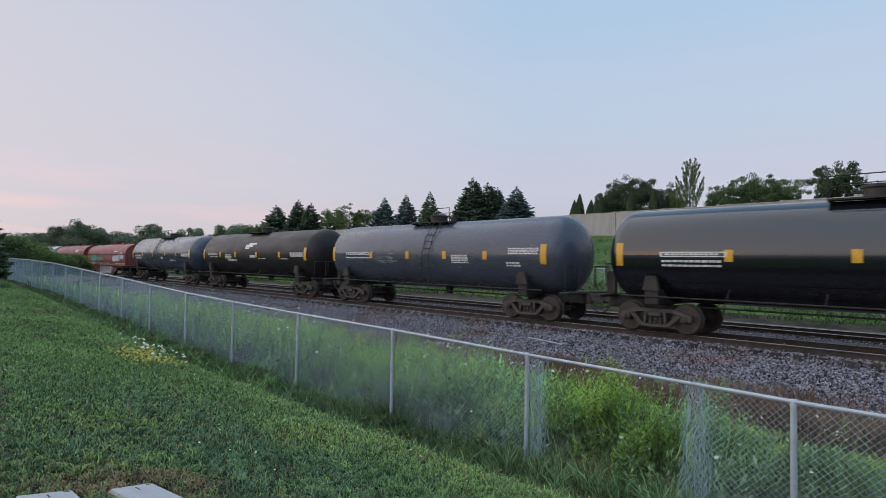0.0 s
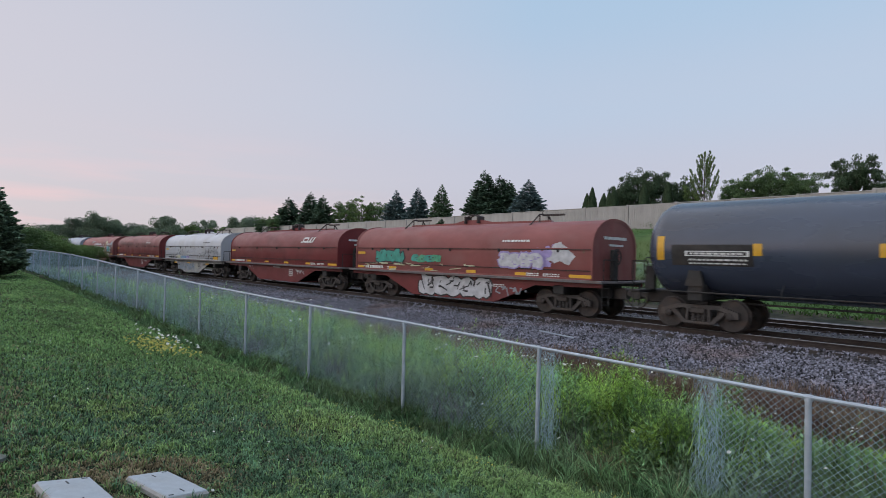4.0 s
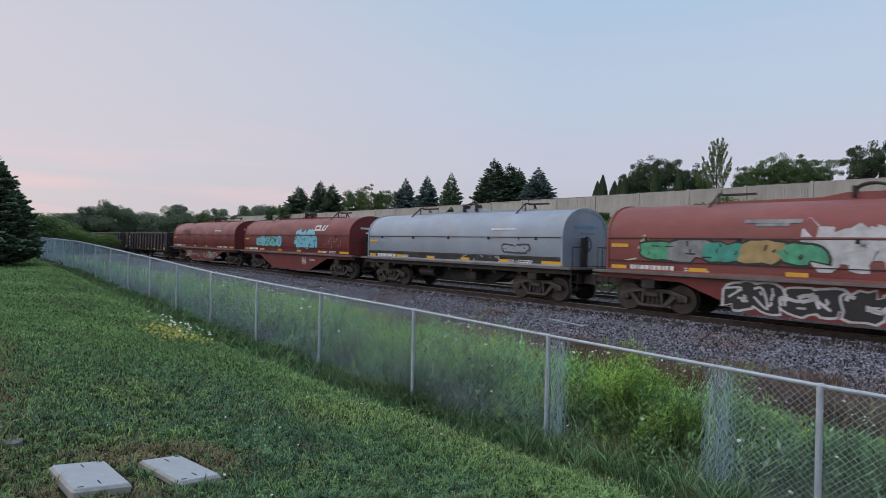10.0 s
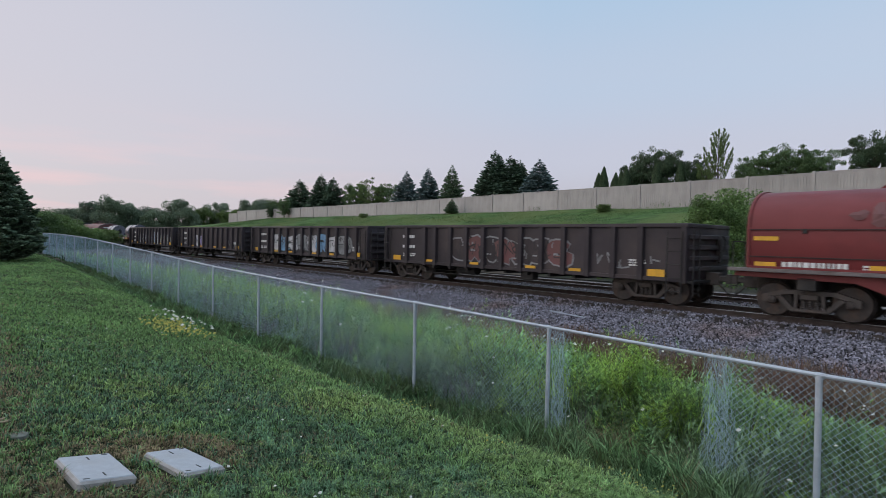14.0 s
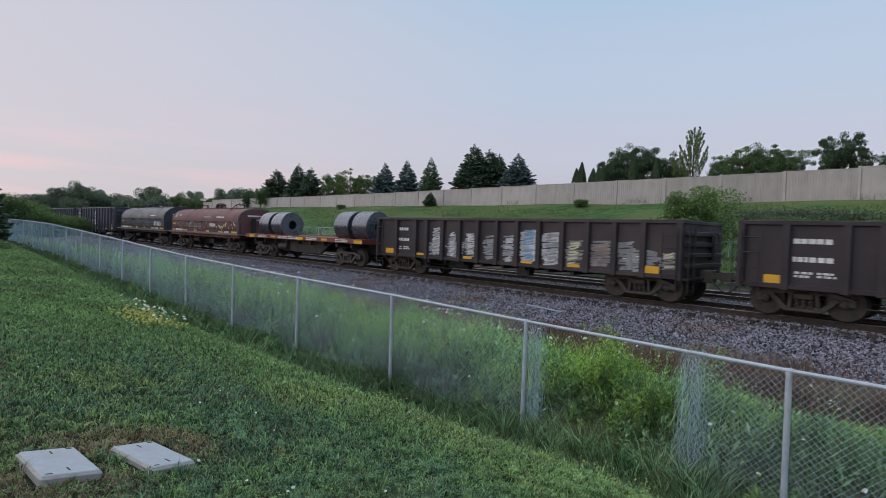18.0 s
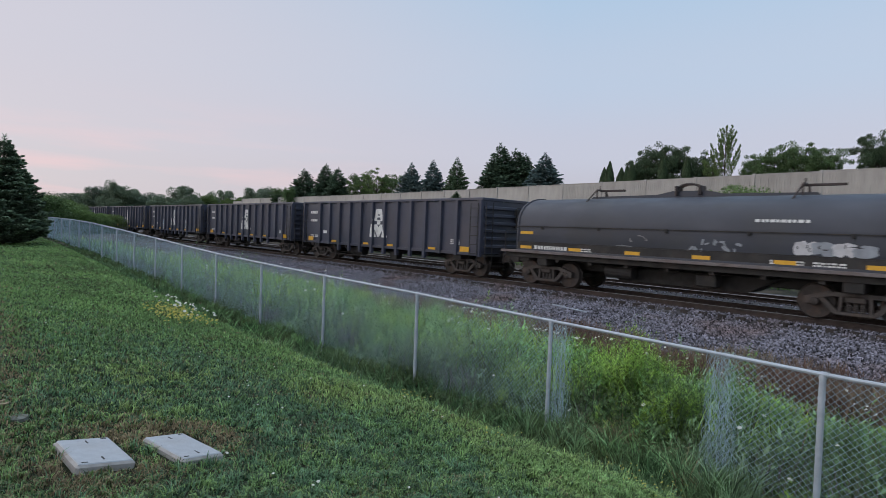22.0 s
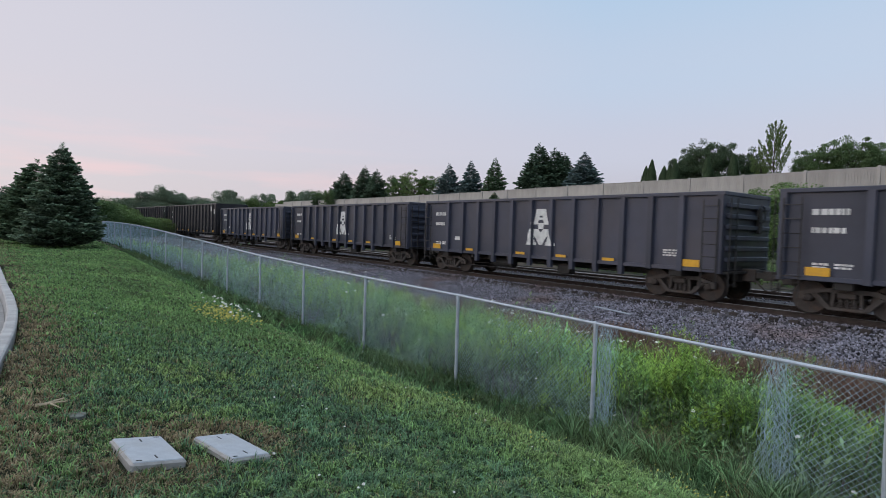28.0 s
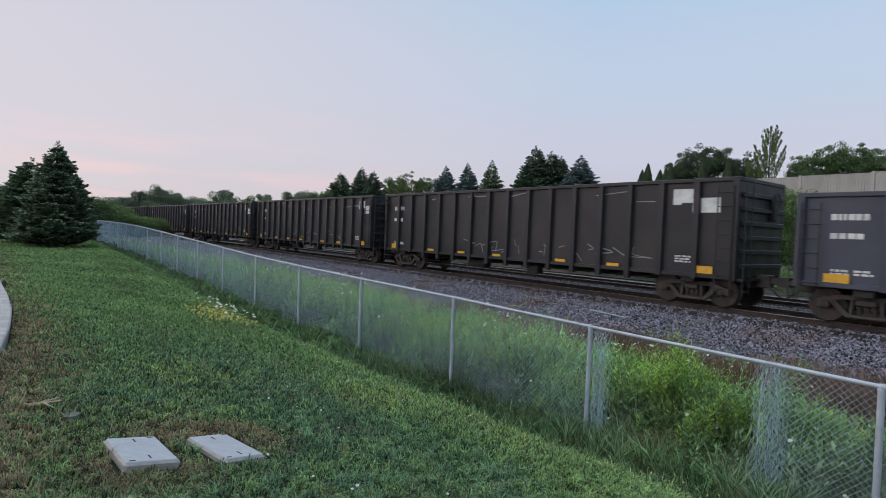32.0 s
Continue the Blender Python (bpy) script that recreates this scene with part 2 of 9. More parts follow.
RUST = (0.10, 0.055, 0.035)
M = {
    "lawn": mat("lawn", (0.018, 0.028, 0.012), 0.95, var=0.5, scale=9.0, bump=1.0, bscale=55, col2=(0.032, 0.03, 0.018), c2_scale=0.9, spec=0.1),
    "weed_soil": mat("weed_soil", (0.022, 0.025, 0.015), 0.95, var=0.4, scale=2.0, bump=0.8, bscale=25, col2=(0.06, 0.048, 0.034), c2_scale=0.5, spec=0.2),
    "bank": mat("bank_grass", (0.062, 0.116, 0.036), 0.95, var=0.4, scale=0.6, bump=1.0, bscale=9, col2=(0.095, 0.13, 0.045), c2_scale=0.12, spec=0.1),
    "field": mat("far_ground", (0.06, 0.09, 0.035), 0.95, var=0.4, scale=0.2, bump=0.5, bscale=3, spec=0.2),
    "ballast": mat("ballast_bed", (0.09, 0.086, 0.09), 0.95, var=0.6, scale=16, bump=1.0, bscale=22, dirt=(0.085, 0.062, 0.05), dirt_amt=0.5, dirt_scale=0.5, spec=0.3),
    "stone": mat("ballast_stone", (0.174, 0.171, 0.204), 0.85, var=0.3, scale=6, island=0.95, dirt=(0.135, 0.085, 0.07), dirt_amt=0.75, dirt_scale=0.5, spec=0.3),
    "blade": mat("grass_blade", (0.172, 0.30, 0.108), 0.7, var=0.35, scale=1.6, island=0.85, col2=(0.23, 0.33, 0.11), c2_scale=0.5, translucent=0.25, spec=0.3),
    "far_blade": mat("far_lawn_blade", (0.21, 0.36, 0.125), 0.75, var=0.3, scale=0.5, island=0.4, col2=(0.16, 0.275, 0.10), c2_scale=0.3, translucent=0.25, spec=0.2),
    # darker blades: random patches, and the hollow's shading put into colour
    "dark_tone_blade": mat("dark_tone_grass", (0.10, 0.195, 0.10), 0.6, var=0.35, scale=1.9, island=0.9, translucent=0.25, spec=0.35),
    "weed": mat("tall_grass", (0.195, 0.365, 0.135), 0.7, var=0.35, scale=0.5, island=0.8, col2=(0.20, 0.29, 0.175), c2_scale=0.35, translucent=0.25, spec=0.25),
    # darker grass: puts front-row shade into colour, and serves the dark foot tufts
    "coarse": mat("darkened_grass", (0.082, 0.165, 0.068), 0.7, var=0.35, scale=1.5, island=0.7, col2=(0.115, 0.165, 0.068), c2_scale=0.9, translucent=0.25, spec=0.25),
    "bright_weed": mat("bright_weed_leaves", (0.33, 0.50, 0.10), 0.65, var=0.35, scale=1.4, island=0.75, col2=(0.17, 0.32, 0.10), c2_scale=1.0, translucent=0.3, spec=0.25),
    "dry_weed": mat("dry_weed", (0.17, 0.105, 0.08), 0.9, var=0.35, scale=1.5, island=0.6, col2=(0.22, 0.18, 0.125), c2_scale=0.6, translucent=0.2, spec=0.2),
    "white_flower": mat("white_flower", (0.72, 0.72, 0.66), 0.8, var=0.08, scale=9, translucent=0.25),
    "yellow_flower": mat("yellow_flower", (0.52, 0.47, 0.10), 0.8, var=0.15, scale=9, translucent=0.25),
    "steel_rail": mat("rail_steel", (0.05, 0.036, 0.031), 0.75, 0.3, var=0.3, scale=3, dirt=(0.07, 0.042, 0.03), dirt_amt=0.6),
    "rail_head": mat("rail_head", (0.22, 0.21, 0.205), 0.42, 0.9, var=0.15, scale=4),
    "tie": mat("timber_tie", (0.045, 0.036, 0.032), 0.9, var=0.35, scale=5, objvar=0.3, stretch=(1, 8, 8), bump=0.5, bscale=20),
    "galv": mat("galvanised_steel", (0.40, 0.44, 0.49), 0.6, 0.3, var=0.14, scale=7, dirt=(0.25, 0.26, 0.28), dirt_amt=0.4, dirt_scale=5),
    "wire": mat("galvanised_wire", (0.36, 0.49, 0.57), 0.55, 0.1, var=0.15, scale=5),
    "concrete": mat("kerb_concrete", (0.355, 0.35, 0.34), 0.9, var=0.16, scale=4, bump=0.3, bscale=60, dirt=(0.18, 0.17, 0.155), dirt_amt=0.5, dirt_scale=1.5),
    "gutter": mat("gutter_concrete", (0.235, 0.235, 0.23), 0.9, var=0.18, scale=3, bump=0.3, bscale=60, dirt=(0.14, 0.135, 0.13), dirt_amt=0.55, dirt_scale=1.1),
    "wall": mat("barrier_concrete", (0.375, 0.345, 0.325), 0.92, var=0.12, scale=0.8, objvar=0.08, dirt=(0.25, 0.225, 0.205), dirt_amt=0.45, dirt_scale=0.35, stretch=(1, 1, 0.4)),
    "asphalt": mat("asphalt", (0.128, 0.137, 0.158), 0.85, var=0.2, scale=2.5, bump=0.5, bscale=110, col2=(0.165, 0.173, 0.195), c2_scale=0.35, dirt=(0.085, 0.09, 0.10), dirt_amt=0.5, dirt_scale=0.7),
    "asphalt_patch": mat("asphalt_patch", (0.215, 0.22, 0.235), 0.85, var=0.18, scale=2.0, bump=0.5, bscale=110, dirt=(0.14, 0.14, 0.15), dirt_amt=0.5, dirt_scale=1.3),
    "lid": mat("lid_polymer", (0.355, 0.38, 0.405), 0.75, var=0.08, scale=14, bump=0.2, bscale=160, dirt=(0.30, 0.29, 0.27), dirt_amt=0.4, dirt_scale=4),
    "lid_rim": mat("lid_rim_concrete", (0.33, 0.31, 0.29), 0.85, var=0.15, scale=9, bump=0.3, bscale=70, dirt=(0.20, 0.17, 0.14), dirt_amt=0.5, dirt_scale=6),
    "slot": mat("lid_slot", (0.03, 0.03, 0.03), 0.8),
    "bark": mat("bark", (0.07, 0.055, 0.042), 0.95, var=0.35, scale=6, bump=0.7, bscale=18, stretch=(3, 3, 0.6)),
    "spruce": mat("spruce_needles", (0.105, 0.16, 0.105), 0.8, var=0.35, scale=1.2, island=0.65, translucent=0.3, spec=0.2),
    "blue_spruce": mat("blue_spruce_needles", (0.15, 0.21, 0.205), 0.8, var=0.3, scale=1.2, island=0.55, translucent=0.3, spec=0.2),
    # spruce needles again, greener, with brightness added in the colour against low light
    "lightened_spruce": mat("lightened_green_needles", (0.145, 0.215, 0.125), 0.8, var=0.3, scale=1.2, island=0.6, translucent=0.3, spec=0.2),
    "leaf": mat("leaves", (0.115, 0.18, 0.075), 0.7, var=0.3, scale=0.6, island=0.55, translucent=0.3, spec=0.25),
    # spruce needles lightened in the colour, offsetting the dense near crown's own shade
    "near_spruce": mat("near_spruce_needles", (0.175, 0.245, 0.16), 0.8, var=0.35, scale=1.2, island=0.7, translucent=0.3, spec=0.2),
    # dark leaves, lifted a little in the colour to stand in for haze
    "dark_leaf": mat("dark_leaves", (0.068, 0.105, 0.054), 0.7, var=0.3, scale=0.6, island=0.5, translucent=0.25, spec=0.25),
    # far crowns greyed and lightened in colour for haze and unlit near sides
    "haze_leaf": mat("hazed_leaves", (0.18, 0.235, 0.155), 0.75, var=0.3, scale=0.5, island=0.5, translucent=0.3, spec=0.2),
    "haze_dark_leaf": mat("hazed_dark_leaves", (0.145, 0.19, 0.135), 0.75, var=0.3, scale=0.5, island=0.5, translucent=0.3, spec=0.2),
    "pale_leaf": mat("pale_leaves", (0.13, 0.19, 0.065), 0.7, var=0.3, scale=0.6, island=0.45, translucent=0.3, spec=0.25),
    "field_stone": mat("field_stone", (0.17, 0.18, 0.155), 0.9, var=0.25, scale=14, bump=0.4, bscale=50),
    "dead": mat("dead_wood", (0.46, 0.37, 0.25), 0.85, var=0.25, scale=12, bump=0.5, bscale=40),
    "bush_leaf": mat("yellow_green_leaves", (0.135, 0.215, 0.07), 0.7, var=0.3, scale=0.6, island=0.55, translucent=0.3, spec=0.25),
    "bramble": mat("bramble_leaves", (0.16, 0.20, 0.12), 0.75, var=0.35, scale=0.6, island=0.6, translucent=0.25, spec=0.2),
    "grey_stalk": mat("grey_dead_stalks", (0.155, 0.14, 0.145), 0.9, var=0.35, scale=1.5, island=0.6, translucent=0.15, spec=0.15),
    "dry_grass": mat("dry_lawn", (0.285, 0.225, 0.135), 0.85, var=0.3, scale=1.5, island=0.55, translucent=0.2, spec=0.2),
    # rolling stock
    "tank_gloss": mat("tank_gloss_black_paint", (0.008, 0.009, 0.013), 0.10, var=0.2, scale=0.7, dirt=(0.02, 0.02, 0.02), dirt_amt=0.3, dirt_scale=0.6, stretch=(0.25, 1, 1), spec=0.8),
    "tank_black": mat("tank_black_paint", (0.019, 0.0165, 0.0175), 0.45, var=0.25, scale=0.7, dirt=(0.028, 0.026, 0.026), dirt_amt=0.4, dirt_scale=0.7, stretch=(0.35, 1, 1), spec=0.26),
    "tank_grey": mat("tank_grey_paint", (0.058, 0.068, 0.095), 0.26, var=0.15, scale=0.7, dirt=(0.045, 0.045, 0.05), dirt_amt=0.5, dirt_scale=0.8, stretch=(0.35, 1, 1)),
    "tank_pale": mat("tank_blue_grey_paint", (0.048, 0.06, 0.09), 0.27, var=0.15, scale=0.7, dirt=(0.045, 0.045, 0.048), dirt_amt=0.6, dirt_scale=0.8, stretch=(0.35, 1, 1)),
    "frame_black": mat("underframe_black", (0.022, 0.02, 0.019), 0.75, var=0.35, scale=2, dirt=(0.06, 0.045, 0.036), dirt_amt=0.6, dirt_scale=1.5),
    "truck": mat("truck_steel", (0.062, 0.052, 0.047), 0.7, 0.1, var=0.35, scale=4, dirt=(0.085, 0.058, 0.045), dirt_amt=0.6, dirt_scale=3),
    "wheel": mat("wheel_steel", (0.045, 0.037, 0.034), 0.6, 0.3, var=0.3, scale=5, dirt=RUST, dirt_amt=0.5, dirt_scale=4),
    "red": mat("hood_red_paint", (0.165, 0.032, 0.033), 0.48, var=0.16, scale=0.8, dirt=(0.09, 0.034, 0.034), dirt_amt=0.6, dirt_scale=0.9, stretch=(0.5, 1, 0.7), bump=0.12, bscale=5, spec=0.28),
    "red_faded": mat("hood_faded_red_paint", (0.225, 0.072, 0.066), 0.55, var=0.18, scale=0.8, dirt=(0.23, 0.115, 0.105), dirt_amt=0.55, dirt_scale=1.2, stretch=(0.5, 1, 0.7), bump=0.12, bscale=5, spec=0.28),
    "brown": mat("hood_brown_paint", (0.142, 0.064, 0.063), 0.65, var=0.2, scale=0.8, dirt=(0.12, 0.07, 0.06), dirt_amt=0.4, dirt_scale=1.2, stretch=(0.5, 1, 0.7), spec=0.28),
    "white_hood": mat("hood_white_paint", (0.42, 0.43, 0.455), 0.5, var=0.06, scale=0.8, dirt=(0.33, 0.31, 0.285), dirt_amt=0.5, dirt_scale=1.1, stretch=(0.6, 1, 0.5), bump=0.05, bscale=5, spec=0.35),
    "white_sill": mat("sill_dirty_white_paint", (0.32, 0.31, 0.30), 0.65, var=0.2, scale=1.2, dirt=(0.14, 0.12, 0.10), dirt_amt=0.7, dirt_scale=1.3, stretch=(1.2, 1, 0.5)),
    "yoke": mat("lifting_gear_steel", (0.04, 0.028, 0.026), 0.7, var=0.3, scale=4, dirt=RUST, dirt_amt=0.5, dirt_scale=3),
    "rust_stain": mat("rust_stain", (0.16, 0.095, 0.065), 0.8, var=0.3, scale=7),
    "ghost": mat("faded_spray", (0.24, 0.26, 0.285), 0.65, var=0.2, scale=4),
    "faded_pink": mat("faded_pink_spray", (0.21, 0.145, 0.13), 0.7, var=0.25, scale=4),
    "tag_dark": mat("faded_dark_spray", (0.04, 0.04, 0.044), 0.6, var=0.3, scale=5),
    "ochre_pale": mat("spray_pale_yellow", (0.48, 0.46, 0.31), 0.6, var=0.15, scale=4),
    "silver": mat("hood_galvanised_sheet", (0.26, 0.305, 0.37), 0.5, 0.15, var=0.14, scale=0.9, dirt=(0.27, 0.255, 0.24), dirt_amt=0.5, dirt_scale=1.0, stretch=(0.6, 1, 0.6), bump=0.05, bscale=5),
    "charcoal": mat("hood_charcoal_paint", (0.048, 0.052, 0.066), 0.5, var=0.15, scale=0.8, dirt=(0.05, 0.05, 0.05), dirt_amt=0.5, dirt_scale=1.2, stretch=(0.5, 1, 0.7), spec=0.35),
    "walkway": mat("walkway_steel", (0.15, 0.13, 0.128), 0.7, 0.2, var=0.2, scale=3, dirt=RUST, dirt_amt=0.5, dirt_scale=2),
    "gon_grey": mat("gondola_charcoal_paint", (0.043, 0.048, 0.071), 0.45, var=0.28, scale=0.7, dirt=(0.07, 0.06, 0.064), dirt_amt=0.55, dirt_scale=0.9, stretch=(0.5, 1, 0.45), bump=0.14, bscale=3, objvar=0.2, spec=0.4),
    "gon_black": mat("gondola_black_paint", (0.020, 0.020, 0.024), 0.48, var=0.3, scale=0.7, dirt=(0.055, 0.047, 0.046), dirt_amt=0.55, dirt_scale=0.9, stretch=(0.5, 1, 0.45), bump=0.1, bscale=4, objvar=0.12, spec=0.35),
    "gon_dark": mat("gondola_weathered_paint", (0.034, 0.027, 0.031), 0.6, var=0.35, scale=0.7, dirt=(0.075, 0.055, 0.05), dirt_amt=0.65, dirt_scale=1.0, stretch=(0.5, 1, 0.45), bump=0.12, bscale=4, objvar=0.12, spec=0.35),
    "paint_white": mat("stencil_white", (0.62, 0.62, 0.60), 0.65, var=0.12, scale=5, dirt=(0.25, 0.24, 0.23), dirt_amt=0.4, dirt_scale=3),
    "reflect": mat("reflector_yellow", (0.62, 0.33, 0.02), 0.4, var=0.08, scale=6, dirt=(0.3, 0.18, 0.04), dirt_amt=0.3, dirt_scale=4),
    "coil_steel": mat("coil_steel", (0.125, 0.138, 0.17), 0.3, 0.75, var=0.15, scale=2.0, stretch=(9, 1, 1)),
    "deck_red": mat("deck_red_paint", (0.15, 0.035, 0.025), 0.6, var=0.2, scale=1.0, dirt=(0.09, 0.05, 0.04), dirt_amt=0.6, dirt_scale=1.6),
    "aqua": mat("spray_aqua", (0.11, 0.40, 0.38), 0.5, var=0.2, scale=4),
    "teal": mat("spray_teal", (0.035, 0.27, 0.21), 0.5, var=0.25, scale=4),
    "cyan": mat("spray_cyan", (0.14, 0.42, 0.52), 0.5, var=0.15, scale=4),
    "spray_white": mat("spray_white", (0.48, 0.475, 0.49), 0.55, var=0.2, scale=4, dirt=(0.25, 0.23, 0.22), dirt_amt=0.35, dirt_scale=2.5),
    "lilac": mat("spray_lilac", (0.30, 0.24, 0.46), 0.5, var=0.2, scale=4),
    "spray_dark": mat("spray_dark", (0.012, 0.012, 0.014), 0.5, var=0.2, scale=4),
    "ochre": mat("spray_ochre", (0.34, 0.24, 0.10), 0.55, var=0.2, scale=4),
    "spray_green": mat("spray_green", (0.06, 0.30, 0.17), 0.5, var=0.25, scale=4),
    "spray_blue": mat("spray_blue", (0.14, 0.27, 0.42), 0.5, var=0.2, scale=4),
    "tag_grey": mat("tag_grey", (0.20, 0.205, 0.21), 0.6, var=0.3, scale=4),
}


# ---- mesh helpers ----
class Geo:
    """Collects points and faces of one mesh."""

    def __init__(self):
        self.v, self.f = [], []

    def add(self, vs, fs):
        o = len(self.v)
        self.v += [tuple(p) for p in vs]
        self.f += [tuple(i + o for i in f) for f in fs]
        return self

    def box(self, x0, x1, y0, y1, z0, z1, c=0.0):
        """A box, with its edges taken off by c."""
        if c <= 0:
            p = [(x, y, z) for z in (z0, z1) for y in (y0, y1) for x in (x0, x1)]
            return self.add(p, [(0, 2, 3, 1), (4, 5, 7, 6), (0, 1, 5, 4), (2, 6, 7, 3), (0, 4, 6, 2), (1, 3, 7, 5)])
        lay = []
        for z, i in ((z0, c), (z0 + c, 0), (z1 - c, 0), (z1, c)):
            xa, xb, ya, yb = x0 + i, x1 - i, y0 + i, y1 - i
            lay.append([(xa + c, ya, z), (xb - c, ya, z), (xb, ya + c, z), (xb, yb - c, z), (xb - c, yb, z), (xa + c, yb, z), (xa, yb - c, z), (xa, ya + c, z)])
        fs = [tuple(range(7, -1, -1)), tuple(range(24, 32))]
        for k in range(3):
            for j in range(8):
                fs.append((k * 8 + j, k * 8 + (j + 1) % 8, k * 8 + 8 + (j + 1) % 8, k * 8 + 8 + j))
        return self.add(sum(lay, []), fs)

    def rod(self, a, b, r, n=6, r2=None):
        a, b = Vector(a), Vector(b)
        w = (b - a).normalized()
        t = w.orthogonal().normalized()
        q = w.cross(t)
        r2 = r if r2 is None else r2
        ring = [(math.cos(2 * math.pi * k / n), math.sin(2 * math.pi * k / n)) for k in range(n)]
        vs = [a + t * (r * c) + q * (r * s) for c, s in ring] + [b + t * (r2 * c) + q * (r2 * s) for c, s in ring]
        fs = [(k, (k + 1) % n, n + (k + 1) % n, n + k) for k in range(n)] + [tuple(range(n - 1, -1, -1)), tuple(range(n, 2 * n))]
        return self.add(vs, fs)

    def spin(self, prof, axis="x", n=24, centre=(0, 0, 0)):
        """Turns a profile of (along, radius) round an axis."""
        cx, cy, cz = centre
        vs, fs = [], []
        for l, r in prof:
            for k in range(n):
                a = 2 * math.pi * k / n
                c, s = r * math.cos(a), r * math.sin(a)
                vs.append({"x": (cx + l, cy + c, cz + s), "y": (cx + s, cy + l, cz + c), "z": (cx + c, cy + s, cz + l)}[axis])
        m = len(prof)
        for i in range(m - 1):
            for k in range(n):
                fs.append((i * n + k, i * n + (k + 1) % n, (i + 1) * n + (k + 1) % n, (i + 1) * n + k))
        fs.append(tuple(range(n - 1, -1, -1)))
        fs.append(tuple(range((m - 1) * n, m * n)))
        return self.add(vs, fs)

    def slab(self, outline, y0, y1):
        """An outline in x, z pushed from y0 to y1."""
        n = len(outline)
        vs = [(x, y0, z) for x, z in outline] + [(x, y1, z) for x, z in outline]
        fs = [(k, (k + 1) % n, n + (k + 1) % n, n + k) for k in range(n)] + [tuple(range(n - 1, -1, -1)), tuple(range(n, 2 * n))]
        return self.add(vs, fs)

    def hull(self, sect, x0, x1):
        """A section in y, z pushed along x."""
        n = len(sect)
        vs = [(x0, y, z) for y, z in sect] + [(x1, y, z) for y, z in sect]
        fs = [(k, (k + 1) % n, n + (k + 1) % n, n + k) for k in range(n)] + [tuple(range(n - 1, -1, -1)), tuple(range(n, 2 * n))]
        return self.add(vs, fs)

    def mesh(self, name, material=None, smooth=False):
        me = bpy.data.meshes.new(name)
        me.from_pydata(self.v, [], self.f)
        bm = bmesh.new()
        bm.from_mesh(me)
        bmesh.ops.recalc_face_normals(bm, faces=bm.faces)
        bm.to_mesh(me)
        bm.free()
        if material is not None:
            me.materials.append(material)
        if smooth:
            me.polygons.foreach_set("use_smooth", [True] * len(me.polygons))
            me.set_sharp_from_angle(angle=radians(38))
        return me


def raw_mesh(name, v, f, material, smooth=False):
    """A mesh from arrays of points and of triangles or quads."""
    v, f = np.asarray(v, np.float32), np.asarray(f, np.int32)
    k = f.shape[1]
    me = bpy.data.meshes.new(name)
    me.vertices.add(len(v))
    me.vertices.foreach_set("co", v.ravel())
    me.loops.add(f.size)
    me.loops.foreach_set("vertex_index", f.ravel())
    me.polygons.add(len(f))
    me.polygons.foreach_set("loop_start", np.arange(0, f.size, k, dtype=np.int32))
    me.polygons.foreach_set("use_smooth", np.full(len(f), smooth))
    me.update(calc_edges=True)
    if material is not None:
        me.materials.append(material)
    return me


def put(name, me, parent=None, m=None, label=""):
    ob = new(name, me)
    if parent is not None:
        ob.parent = parent
    if m is not None:
        ob.matrix_basis = m
    if label:
        ob["label"] = label
    return ob


def part(name, geo, material, parent, label="", smooth=False, m=None):
    return put(name, geo.mesh(name, material, smooth), parent, m, label)


def structure(name, me, label, category=""):
    return tagged(put(name, me), label, category or name.split("_")[0], "", "structure")


# ---- the ground ----
def lerp_table(x, xs, ys):
    return float(np.interp(x, xs, ys))


def fence_foot(s):
    return lerp_table(s, (-30, 5, 8, 14.5, 17.8, 21.2, 24.6, 28, 31.4, 35, 38.3, 46, 60), (-1.28, -1.21, -1.26, -1.24, -1.16, -1.09, -0.95, -0.86, -0.77, -0.60, -0.50, -0.30, -0.15))


def fence_top(s):
    return lerp_table(s, (-30, 1.6, 5, 8, 11.2, 14.5, 17.8, 21.2, 24.6, 28, 31.4, 35, 39, 46.5, 60), (0.32, 0.34, 0.39, 0.45, 0.49, 0.545, 0.615, 0.73, 0.86, 0.97, 1.09, 1.2, 1.32, 1.42, 1.5))


KERB_S = (-60, -4, 2, 4.4, 5.2, 7, 9.6, 11.7, 14, 16.5, 25, 35, 80, 140)
KERB_U = (21.5, 18.7, 18.37, 18.30, 18.25, 18.05, 17.84, 17.76, 17.79, 17.88, 18.1, 18.3, 18.95, 19.9)


def kerb_u(s):
    return lerp_table(s, KERB_S, KERB_U)


